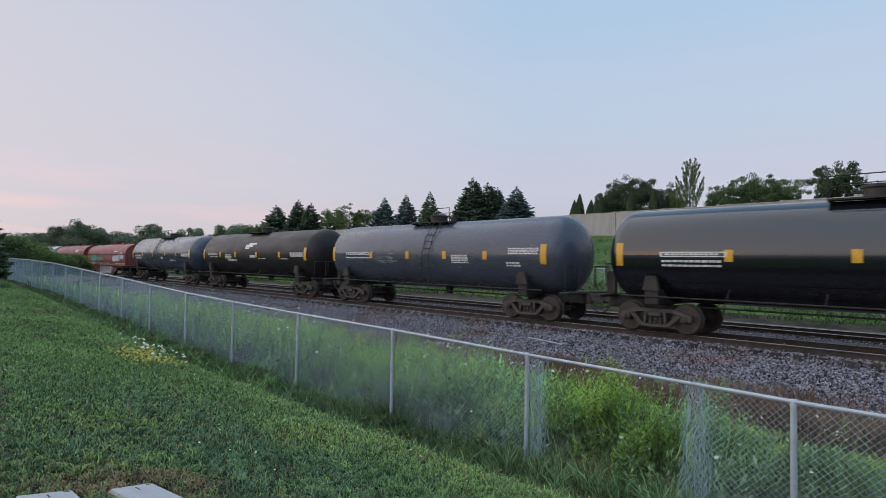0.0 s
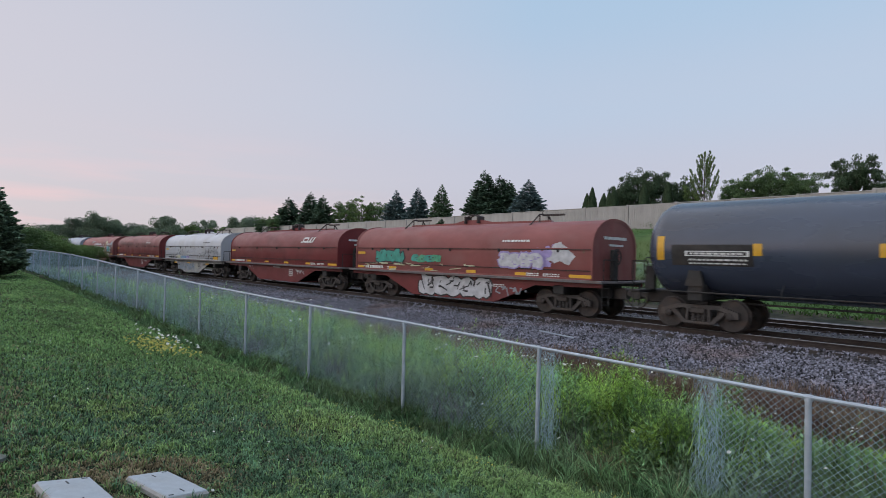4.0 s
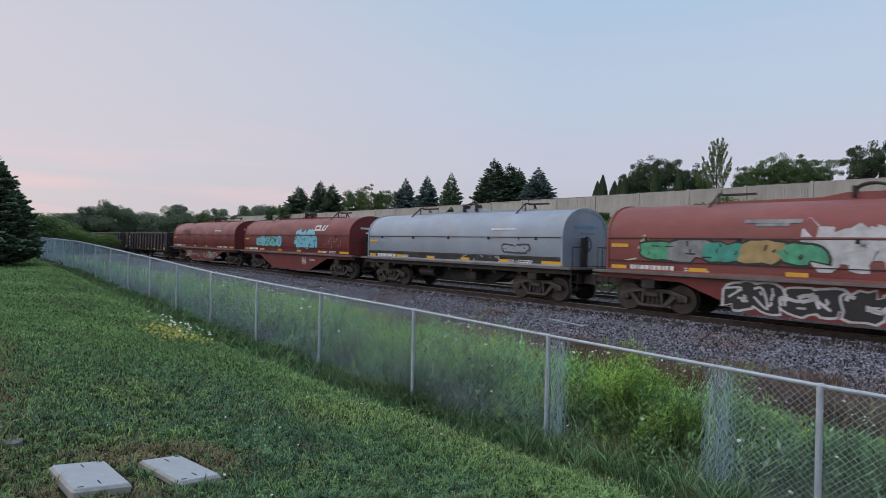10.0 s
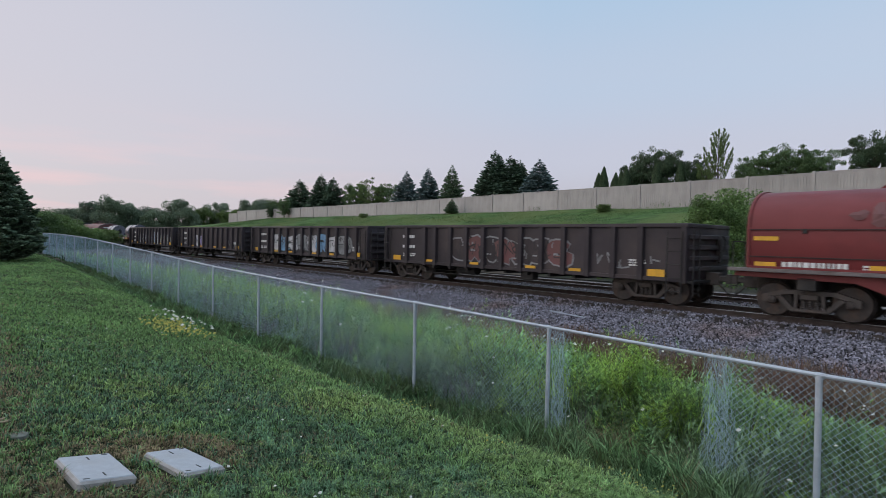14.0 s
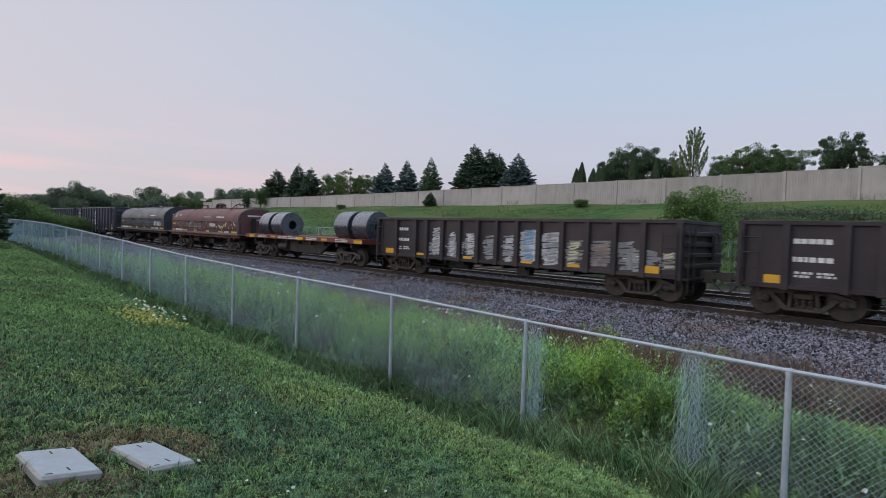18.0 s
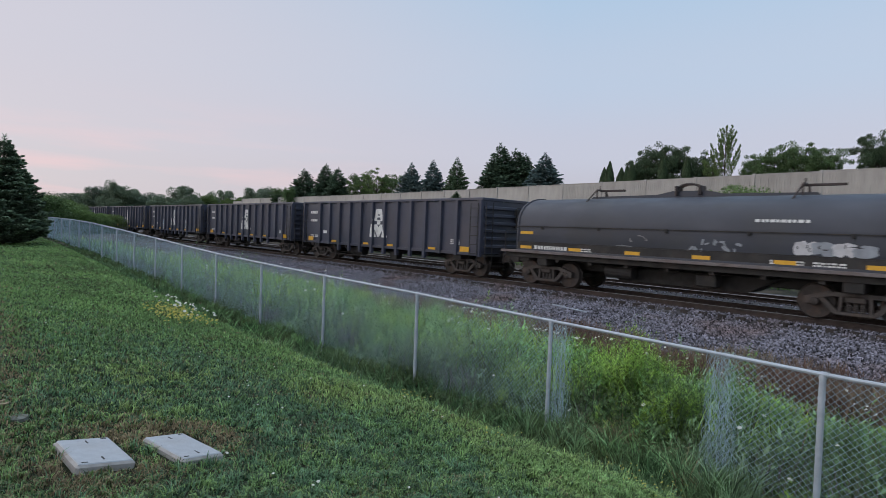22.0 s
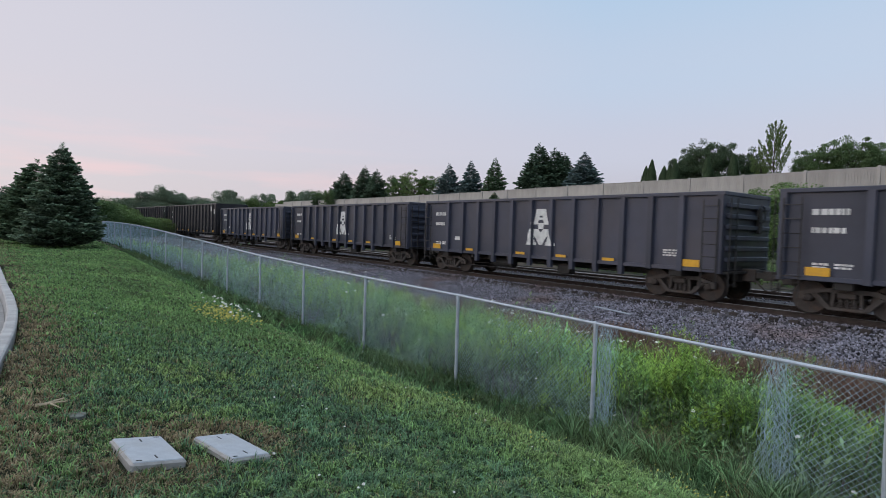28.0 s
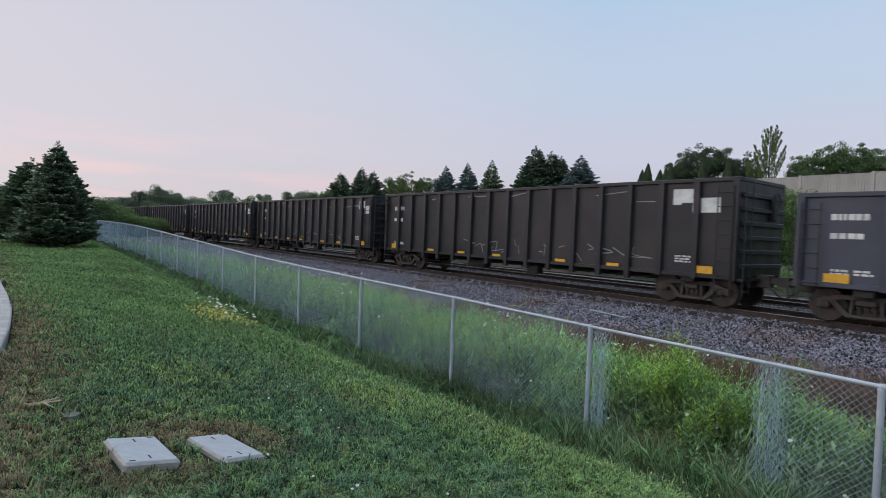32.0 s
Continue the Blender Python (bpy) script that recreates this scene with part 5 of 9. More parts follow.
def make_bank_grass():
    rng = np.random.default_rng(41)
    n = 110000
    s = -5 + 170 * rng.random(n) ** 1.2
    u = -13 - 43 * rng.random(n) ** 1.2
    h = (0.10 + 0.28 * rng.random(n)) * np.interp(-u, (10, 24, 30, 56), (1.0, 1.3, 0.9, 0.8)) * (0.8 + 0.7 * wobble(s, u, 0.2, 81))
    v, f = blades(rng, s, u, h, 0.03 + 0.05 * rng.random(n), 1.1)
    stuff("bank_grass", v, f, "bank", "rough grass on the far bank", "grass")
    # low brambles in loose patches on the bank, ragged tufts along the barrier's foot
    for name, cs, cu, spread, n, h0, lsz in (("brambles", (17.6, 14.0, 15.5, 10.8, 9.6, 19.5), (-46.0, -46.0, -41.0, -44.5, -38.0, -45.0), 1.5, 1300, 0.55, 0.24), ("barrier_tufts", (38.0, 34.0, 12.0, 9.0, 60.0, 24.0), (-56.4, -56.6, -56.5, -56.2, -56.4, -56.6), 0.8, 160, 0.8, 0.15)):
        k = rng.integers(0, len(cs), n)
        s, u = np.array(cs)[k] + spread * rng.normal(size=n), np.array(cu)[k] + 0.8 * spread * rng.normal(size=n)
        u = np.clip(u, WALL_U + 1.2, -28)
        v, f = stems(rng, s, u, h0 * (0.4 + 0.9 * rng.random(n)), 16, lsz, 0.3)
        stuff(name, v, f, "bramble", "low ragged brambles on the grassy bank", "weeds")
    n = 5000
    s, u = 7.2 + 0.9 * rng.normal(size=n), -27.0 + 1.3 * rng.normal(size=n)
    v, f = blades(rng, s, u, 0.3 + 0.8 * rng.random(n) * np.exp(-((s - 7.2) / 1.2) ** 2), 0.02 + 0.02 * rng.random(n), 0.5)
    stuff("dark_stalks", v, f, "grey_stalk", "thicket of dark dead stalks by the low fence", "weeds")
    # dry growth at the foot of the bank below the low fence
    n = 16000
    s, u = -2 + 60 * rng.random(n), -14.5 - 10 * rng.random(n)
    keep = wobble(s, u, 0.22, 91) + 0.25 * rng.random(n) > 0.05
    s, u = s[keep], u[keep]
    v, f = blades(rng, s, u, 0.15 + 0.35 * rng.random(len(s)), 0.03 + 0.04 * rng.random(len(s)), 0.9)
    stuff("foot_growth", v, f, "bramble", "dull brownish growth at the foot of the bank", "weeds")


make_lawn()
make_weeds()
make_flowers()
make_bank_grass()


def make_stub():
    """A white capped pipe stub at the bank's foot."""
    stub = tagged(new("pipe_stub"), "small white capped pipe stub at the foot of the bank", "pipe")
    stub.matrix_basis = Matrix.Translation(at(6.0, -25.2, ground_z(6.0, -25.2) - 0.02))
    part("pipe", Geo().spin([(0.0, 0.10), (0.55, 0.10)], "z", 12, (0, 0, 0)), M["white_sill"], stub)
    part("cap", Geo().spin([(0.0, 0.02), (0.0, 0.16), (0.10, 0.19), (0.22, 0.13), (0.26, 0.02)], "z", 12, (0, 0, 0.55)), M["white_sill"], stub, "rounded white cap", smooth=True)
    part("elbow", Geo().spin([(0.0, 0.07), (0.26, 0.07)], "x", 10, (0.05, 0, 0.36)), M["white_sill"], stub)


make_stub()


# ---- trees ----
def unit(v):
    """Scales a crown so that it is 1 wide and its top is at 1."""
    zt = np.quantile(v[:, 2], 0.999)
    k = 0.5 / np.quantile(np.hypot(v[:, 0], v[:, 1]), 0.985)
    return v * np.array([k, k, 1 / zt]), k, zt


def conifer_mesh(name, seed, n, key, droop=0.25, full=0.9, whorls=17, arms=8, fine=1.0):
    """A ragged conical crown: whorls of boughs, each set with small flat sprays."""
    rng = np.random.default_rng(seed)
    zb, ab, rb = [], [], []
    for k in range(whorls):
        f = (k + 0.5) / whorls
        z = 0.03 + 0.93 * f ** 0.92
        for j in range(arms if f < 0.75 else max(4, arms - 3)):
            zb.append(z + 0.014 * rng.normal())
            ab.append(2 * np.pi * (j + 0.5 * (k % 2)) / arms + 0.35 * rng.normal())
            rb.append(0.26 * (1 - f) ** full * (0.62 + 0.5 * rng.random()) + 0.014)
    zb, ab, rb = np.array(zb), np.array(ab), np.array(rb)
    share = rb / rb.sum()
    which = rng.choice(len(rb), n, p=share)
    t = rng.random(n) ** 0.5
    r = rb[which] * t
    half = (0.014 + 0.30 * rb[which] * (1 - t) + 0.06 * rb[which])
    side = (rng.random(n) * 2 - 1) * half
    ang = ab[which]
    x, y = r * np.cos(ang) - side * np.sin(ang), r * np.sin(ang) + side * np.cos(ang)
    z = zb[which] + rb[which] * (0.12 - droop * t * 1.5 + (droop + 0.25) * t ** 2.4) - 0.35 * np.abs(side) * droop - (0.012 + 0.028 * (1 - t)) * rng.random(n)
    root = np.stack([x, y, z], -1)
    a2 = ang + np.sign(side) * 0.7 + 0.4 * rng.normal(size=n)
    ln = fine * (0.022 + 0.026 * rng.random(n)) * (0.5 + 0.7 * (1 - np.clip(z, 0, 1)))
    d = np.stack([np.cos(a2), np.sin(a2), 0.25 - 0.6 * rng.random(n)], -1)
    tilt = rng.normal(size=n) * 1.0
    q = np.stack([-np.sin(a2) * np.cos(tilt), np.cos(a2) * np.cos(tilt), np.sin(tilt)], -1)
    w = ln * 0.30
    # the leader and a few upright shoots
    m = 26
    zl = 0.93 + 0.075 * rng.random(m)
    al = rng.random(m) * 6.28
    lead = np.stack([0.012 * (1.02 - zl) / 0.1 * np.cos(al), 0.012 * (1.02 - zl) / 0.1 * np.sin(al), zl], -1)
    root, ln, w = np.concatenate([root, lead]), np.concatenate([ln, np.full(m, 0.03)]), np.concatenate([w, np.full(m, 0.004)])
    d = np.concatenate([d, np.stack([0.6 * np.cos(al), 0.6 * np.sin(al), np.full(m, 0.8)], -1)])
    q = np.concatenate([q, np.stack([-np.sin(al), np.cos(al), np.zeros(m)], -1)])
    v = np.stack([root - d * (ln * 0.2)[:, None], root + d * (ln * 0.4)[:, None] + q * w[:, None], root + d * ln[:, None], root + d * (ln * 0.4)[:, None] - q * w[:, None]], 1).reshape(-1, 3)
    v[:, 2] = np.maximum(v[:, 2], 0.005)
    v = unit(v)[0]
    return raw_mesh(name, v, np.arange(len(v)).reshape(-1, 4), M[key])


def column_mesh(name, seed, n, key):
    """A dense flame-shaped crown of upswept sprays."""
    rng = np.random.default_rng(seed)
    z = rng.random(n) ** 0.85
    a = rng.random(n) * 2 * np.pi
    prof = 0.5 * np.clip(np.interp(z, (0, 0.12, 0.4, 0.75, 0.92, 1.0), (0.75, 0.95, 1.0, 0.7, 0.3, 0.03)), 0, 1)
    r = prof * (0.75 + 0.3 * rng.random(n)) * (1 + 0.12 * np.sin(3 * a + 9 * z))
    p = np.stack([r * np.cos(a), r * np.sin(a), z * 0.97], -1)
    ln = 0.05 + 0.05 * rng.random(n)
    d = np.stack([0.8 * np.cos(a), 0.8 * np.sin(a), 0.35 + 0.3 * rng.random(n)], -1)
    q = np.stack([-np.sin(a), np.cos(a), np.zeros(n)], -1) * 1.2
    v = np.stack([p - d * (ln * 0.3)[:, None], p + q * (ln * 0.9)[:, None], p + d * ln[:, None] * np.array([0.6, 0.6, 0.8]), p - q * (ln * 0.9)[:, None]], 1).reshape(-1, 3)
    return raw_mesh(name, v, np.arange(len(v)).reshape(-1, 4), M[key])


def leaf_mesh(name, seed, n, key, lobes, size, flat=0.8, hollow=0.55, r0=0.12, r1=0.11):
    """A crown in the unit box: leaves on the shells of many lobes, with gaps."""
    rng = np.random.default_rng(seed)
    ctr, rad = [], []
    for k in range(lobes):
        a = rng.random() * 2 * np.pi
        zz = 0.16 + 0.68 * rng.random()
        rr = 0.34 * math.sqrt(max(0.05, 1 - ((zz - 0.5) / 0.55) ** 2)) * math.sqrt(rng.random())
        ctr.append((rr * math.cos(a), rr * math.sin(a), zz))
        rad.append(r0 + r1 * rng.random())
    ctr, rad = np.array(ctr), np.array(rad)
    which = rng.integers(0, lobes, n)
    d = rng.normal(size=(n, 3))
    d /= np.linalg.norm(d, axis=1)[:, None]
    p = ctr[which] + d * (rad[which] * (hollow + (1 - hollow) * rng.random(n) ** 0.5) * (1 + 0.10 * np.clip(rng.normal(size=n), -2, 1.2)))[:, None] * np.array([1, 1, flat])
    ax = rng.normal(size=(n, 3))
    ax /= np.linalg.norm(ax, axis=1)[:, None]
    bx = np.cross(ax, rng.normal(size=(n, 3)))
    bx /= np.linalg.norm(bx, axis=1)[:, None]
    s = size * (0.5 + rng.random(n))
    v = np.stack([p - ax * s[:, None], p + bx * (s * 0.55)[:, None], p + ax * s[:, None], p - bx * (s * 0.55)[:, None]], 1).reshape(-1, 3)
    v, k, zt = unit(v)
    ctr = ctr * np.array([k, k, 1 / zt])
    return raw_mesh(name, v, np.arange(len(v)).reshape(-1, 4), M[key]), ctr


def trunk_mesh(name, ctr=None, top=0.95, r=0.018, lobes=7):
    g = Geo()
    zs = [-0.03, 0.0, 0.1, 0.3, 0.55, top]
    for a, b in zip(zs[:-1], zs[1:]):
        g.rod((0.006 * math.sin(a * 9), 0.006 * math.cos(a * 7), a), (0.006 * math.sin(b * 9), 0.006 * math.cos(b * 7), b), r * (1.15 - a) if a > 0 else r * 1.4, 7, max(0.002, r * (1.15 - b) * 0.9))
    if ctr is not None:
        for c in ctr[:lobes]:
            g.rod((0, 0, max(0.12, c[2] * 0.5)), tuple(c), r * 0.45, 5, r * 0.12)
    return g.mesh(name, M["bark"])


def poplar_mesh(name, seed, branches, key):
    """A sparse upright crown: steep branches, each set with small leaves, with sky between."""
    rng = np.random.default_rng(seed)
    pts = []
    g = Geo()
    for k in range(branches):
        z0 = 0.16 + 0.62 * (k + rng.random()) / branches
        a = 2.4 * k + rng.normal() * 0.3
        ln = 0.34 * (1.15 - z0) + 0.06
        out = 0.75 + 0.3 * rng.random()
        end = np.array([math.cos(a) * ln * out, math.sin(a) * ln * out, z0 + ln * 1.15])
        end[2] = min(end[2], 0.99)
        root = np.array([0.0, 0.0, z0])
        g.rod(root, end, 0.006, 4, 0.001)
        n = int(520 * ln + 40)
        t = 0.25 + 0.75 * rng.random(n) ** 0.7
        p = root + (end - root) * t[:, None] + rng.normal(size=(n, 3)) * np.array([0.022, 0.022, 0.013]) * (0.5 + 0.6 * (1 - t))[:, None]
        pts.append(p)
    for a, b, r in ((-0.03, 0.3, 0.016), (0.3, 0.65, 0.011), (0.65, 0.97, 0.006)):
        g.rod((0, 0, a), (0, 0, b), r, 6, r * 0.7)
    p = np.concatenate(pts)
    n = len(p)
    ax = rng.normal(size=(n, 3))
    ax /= np.linalg.norm(ax, axis=1)[:, None]
    bx = np.cross(ax, rng.normal(size=(n, 3)))
    bx /= np.linalg.norm(bx, axis=1)[:, None]
    sz = 0.012 * (0.6 + 0.8 * rng.random(n))
    v = np.stack([p - ax * sz[:, None], p + bx * (sz * 0.6)[:, None], p + ax * sz[:, None], p - bx * (sz * 0.6)[:, None]], 1).reshape(-1, 3)
    k = 0.5 / np.quantile(np.hypot(v[:, 0], v[:, 1]), 0.985)
    v[:, :2] *= k
    g.v = [(x * k, y * k, z) for x, y, z in g.v]
    return raw_mesh(name, v, np.arange(len(v)).reshape(-1, 4), M[key]), g.mesh("trunk", M["bark"])


def broadleaf_mesh(name, seed, key, limbs, twigs, per, r, vase=0.0, size=0.011):
    """A crown on real limbs: leaf clumps at the twigs' ends, sky between the clumps."""
    rng = np.random.default_rng(seed)
    g = Geo()
    for a, b, q in ((-0.03, 0.06, 0.026), (0.06, 0.34, 0.020), (0.34, 0.62, 0.013)):
        g.rod((0, 0, a), (0, 0, b), q, 7, q * 0.75)
    tips, rads = [], []
    for k in range(limbs):
        f = (k + 0.5) / limbs
        a = 2.4 * k + 0.4 * rng.normal()
        # limb ends lie over an egg-shaped hull, or a fan that widens upward
        up = f ** 0.8
        zr = 0.24 + 0.68 * up
        rr = 0.40 * math.sqrt(max(0.03, 1 - ((zr - 0.52) / 0.50) ** 2)) * (1 - vase) + vase * (0.10 + 0.40 * (1 - abs(zr - 0.66) * 1.5))
        rr *= 0.72 + 0.40 * rng.random()
        root = np.array([0, 0, 0.10 + 0.48 * up * (0.8 if vase else 1.0)])
        end = np.array([rr * math.cos(a), rr * math.sin(a), zr])
        knee = (root + end) / 2 + np.array([0, 0, -0.03 if vase else 0.02])
        g.rod(tuple(root), tuple(knee), 0.010, 5, 0.006)
        g.rod(tuple(knee), tuple(end), 0.006, 4, 0.002)
        for j in range(twigs):
            t = 0.45 + 0.6 * rng.random()
            p = root + (end - root) * t + rng.normal(size=3) * np.array([0.075, 0.075, 0.05]) * (1 - 0.35 * vase)
            g.rod(tuple(root + (end - root) * min(t, 0.95) * 0.9), tuple(p), 0.003, 3, 0.001)
            tips.append(p)
            rads.append(r * (0.55 + 0.8 * rng.random()))
    tips, rads = np.array(tips), np.array(rads)
    n = per * len(tips)
    which = np.repeat(np.arange(len(tips)), per)
    d = rng.normal(size=(n, 3))
    d /= np.linalg.norm(d, axis=1)[:, None]
    p = tips[which] + d * (rads[which] * rng.random(n) ** 0.45)[:, None] * np.array([1.15, 1.15, 0.62])
    ax = rng.normal(size=(n, 3))
    ax /= np.linalg.norm(ax, axis=1)[:, None]
    bx = np.cross(ax, rng.normal(size=(n, 3)))
    bx /= np.linalg.norm(bx, axis=1)[:, None]
    s = size * (0.5 + rng.random(n))
    v = np.stack([p - ax * s[:, None], p + bx * (s * 0.6)[:, None], p + ax * s[:, None], p - bx * (s * 0.6)[:, None]], 1).reshape(-1, 3)
    v, k, zt = unit(v)
    g.v = [(x * k, y * k, z / zt) for x, y, z in g.v]
    return raw_mesh(name, v, np.arange(len(v)).reshape(-1, 4), M[key]), g.mesh("trunk", M["bark"])


POPLAR = poplar_mesh("crown", 330, 25, "pale_leaf")
CON = [conifer_mesh("crown", 100 + k, nn, key, dr, fu, wh, ar) for k, (nn, key, dr, fu, wh, ar) in enumerate(((17000, "spruce", 0.2, 0.75, 30, 11), (15000, "blue_spruce", 0.10, 0.85, 28, 11), (17000, "spruce", 0.22, 0.6, 30, 11), (15000, "blue_spruce", 0.12, 0.9, 28, 11), (13000, "lightened_spruce", 0.10, 0.8, 24, 9)))]
CON_T = trunk_mesh("trunk", None, 0.97, 0.014)
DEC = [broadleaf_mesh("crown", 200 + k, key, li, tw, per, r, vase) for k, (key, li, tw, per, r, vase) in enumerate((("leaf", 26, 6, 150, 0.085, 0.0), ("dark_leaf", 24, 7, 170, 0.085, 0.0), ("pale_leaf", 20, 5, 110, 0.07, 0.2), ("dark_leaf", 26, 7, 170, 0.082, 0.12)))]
FAR = [leaf_mesh("crown", 240 + k, 26000, key, 58, 0.011, 1.0, 0.5, 0.05, 0.09) for k, key in enumerate(("haze_leaf", "haze_leaf", "pale_leaf", "haze_dark_leaf"))]
FAR_T = [trunk_mesh("trunk", c, 0.8, 0.02, 9) for _, c in FAR]
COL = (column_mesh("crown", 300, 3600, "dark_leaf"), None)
SHRUB = [leaf_mesh("crown", 310 + k, 30000, key, 52, 0.011, 0.9, 0.4, 0.09, 0.11) for k, key in enumerate(("leaf", "pale_leaf", "bush_leaf"))]


def plant(name, crown, trunk, p, h, w, label, category="tree", turn=None, group=""):
    ob = tagged(new(name), label, category, group)
    ob.matrix_basis = Matrix.LocRotScale(p, Euler((0, 0, random.uniform(0, 6.28) if turn is None else turn)), (w, w, h))
    put("crown", crown, ob)
    if trunk is not None:
        put("trunk", trunk, ob)
    return ob


def foot_z(p):
    q = Vector((p.x, p.y, 0)) - FOOT
    return ground_z(q.dot(E_S), q.dot(E_U))


def tree_at(bearing, r, elev, kind, width, variant=0, base=None):
    """A tree whose top stands elev degrees over the eye's level, r metres off."""
    p = polar(bearing, r)
    z = foot_z(p) if base is None else base
    top = 1.62 + r * math.tan(radians(elev))
    h = top - z
    p.z = z - 0.05
    if kind == "con":
        width *= 1.3
        plant("spruce_tree", CON[variant], CON_T, p, h, width, ("dark green spruce tree with drooping boughs", "blue-grey spruce tree of conical shape", "dark narrow spruce tree", "blue-grey spruce tree, slender", "green young conifer, loose and ragged")[variant], "tree", group="conifers along the barrier")
    elif kind == "col":
        plant("cedar_tree", COL[0], None, p, h, width, "dark narrow columnar cedar", "tree", group="columnar cedars")
    elif kind == "far":
        plant("leafy_tree", FAR[variant][0], FAR_T[variant], p, h, width, ("grey-green leafy tree far off", "grey-green bushy tree far off", "pale green leafy tree far off", "dark leafy tree far off")[variant], "tree", group="trees beyond the curve")
    elif kind == "pop":
        plant("poplar_tree", POPLAR[0], POPLAR[1], p, h, width, "pale sparse poplar with steep upright branches", "tree")
    elif kind == "shrub":
        plant("shrub", SHRUB[variant][0], None, p, h, width, "rounded leafy green shrub", "shrub")
    else:
        plant("leafy_tree", DEC[variant][0], DEC[variant][1], p, h, width, ("green leafy tree with a broad crown", "dark green leafy tree with a rounded crown", "pale green sparse leafy tree", "dark leafy tree with an open fan-shaped crown")[variant], "tree")


def wall_r(b, extra):
    return 76 / math.cos(radians(b - 47.8)) + extra


# over the barrier, from the far end to the near one
for b, el, kind, w, var, ex in (
    (-16.6, 3.5, "dec", 7, 0, 10), (-14.5, 5.35, "con", 8.0, 2, 14), (-12.4, 5.95, "con", 7.5, 0, 14), (-11.2, 5.7, "con", 6.5, 2, 14),
    (-9.0, 5.3, "dec", 9, 0, 18), (-7.4, 5.9, "dec", 11, 2, 16), (-6.0, 5.4, "dec", 8, 0, 20),
    (-4.0, 6.55, "con", 7.0, 1, 12), (-1.8, 6.9, "con", 6.2, 3, 12),
    (4.9, 8.6, "con", 8.5, 0, 12), (6.4, 8.15, "con", 8.0, 2, 14), (7.4, 7.7, "con", 6.0, 0, 15), (9.3, 7.85, "con", 8.0, 1, 12),
    (15.0, 6.7, "col", 1.7, 0, 10), (15.5, 7.3, "col", 1.8, 0, 10), (16.6, 6.7, "col", 1.9, 0, 10), (17.1, 6.9, "col", 1.6, 0, 10), (17.55, 7.25, "col", 1.7, 0, 10),
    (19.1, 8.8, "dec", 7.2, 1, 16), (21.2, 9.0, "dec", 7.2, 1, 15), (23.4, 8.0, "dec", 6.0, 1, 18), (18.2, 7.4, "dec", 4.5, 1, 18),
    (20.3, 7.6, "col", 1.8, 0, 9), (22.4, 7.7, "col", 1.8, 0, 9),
    (25.5, 10.5, "pop", 4.4, 0, 10), (24.6, 8.0, "dec", 4.5, 2, 12), (27.8, 7.7, "dec", 4.5, 0, 16), (29.4, 7.9, "dec", 7.5, 0, 14), (31.2, 8.6, "dec", 8.0, 0, 14), (32.9, 8.0, "dec", 6.5, 0, 14),
    (36.9, 9.3, "dec", 7.4, 3, 12), (39.5, 7.4, "con", 2.0, 2, 8), (44.0, 8.4, "dec", 9.0, 1, 15), (49.0, 9.0, "dec", 9.0, 3, 15)):
    tree_at(b, wall_r(b, ex), el, kind, w, var)
# on the bank in front of the barrier
tree_at(0.6, wall_r(0.6, 9), 7.3, "con", 5.2, 4)
tree_at(0.6, 108, 4.0, "con", 2.3, 4)
tree_at(-15.9, 168, 3.6, "dec", 4.6, 0)
tree_at(-17.0, 178, 3.0, "dec", 4.0, 1)
tree_at(26.2, 45, 4.95, "shrub", 5.6, 2)
tree_at(23.6, 47, 1.4, "shrub", 3.0, 2)
for b, r, el, w in ((15.6, 84, 3.7, 2.4), (-8.2, 125, 2.4, 2.2)):
    tree_at(b, r, el, "shrub", w, 1)
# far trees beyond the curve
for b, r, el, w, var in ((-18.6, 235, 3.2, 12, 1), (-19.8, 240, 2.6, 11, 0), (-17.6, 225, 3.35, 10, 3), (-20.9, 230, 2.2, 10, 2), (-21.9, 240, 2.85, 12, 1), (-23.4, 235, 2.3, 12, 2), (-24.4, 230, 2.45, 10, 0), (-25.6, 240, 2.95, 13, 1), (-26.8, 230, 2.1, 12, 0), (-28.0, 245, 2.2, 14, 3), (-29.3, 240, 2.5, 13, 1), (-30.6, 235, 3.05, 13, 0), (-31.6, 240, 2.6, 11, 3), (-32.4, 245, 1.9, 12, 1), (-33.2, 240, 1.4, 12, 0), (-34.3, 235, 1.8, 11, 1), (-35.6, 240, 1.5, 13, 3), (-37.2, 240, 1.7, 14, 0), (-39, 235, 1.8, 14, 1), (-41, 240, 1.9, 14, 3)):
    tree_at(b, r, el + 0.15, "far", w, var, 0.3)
# bushes at the fence's far end
for b, r, el, w, var in ((-35.4, 60, 1.7, 5.0, 2), (-34.3, 64, 1.25, 4.5, 2), (-33.2, 62, 0.75, 4.2, 2), (-32.3, 66, 0.5, 4.0, 2), (-36.6, 58, 1.9, 5.0, 0), (-31.2, 72, 0.35, 4.0, 1)):
    tree_at(b, r, el, "shrub", w, var, -0.3)
# hedge row closing the parking lot
for b, r, el, w, var in ((-40.6, 118, 2.2, 8, 1), (-41.6, 116, 2.35, 8, 3), (-42.6, 116, 2.1, 8, 1), (-43.5, 115, 2.0, 8, 1), (-44.4, 115, 2.3, 8, 3), (-45.3, 116, 2.2, 8, 1), (-46.4, 116, 2.35, 9, 3), (-47.6, 117, 2.2, 9, 1), (-49, 118, 2.4, 10, 3), (-51, 120, 2.4, 10, 1), (-54, 124, 2.4, 12, 3), (-57, 128, 2.4, 12, 1), (-61, 130, 2.5, 13, 3)):
    tree_at(b, r, el, "far", w, var, -1.0)

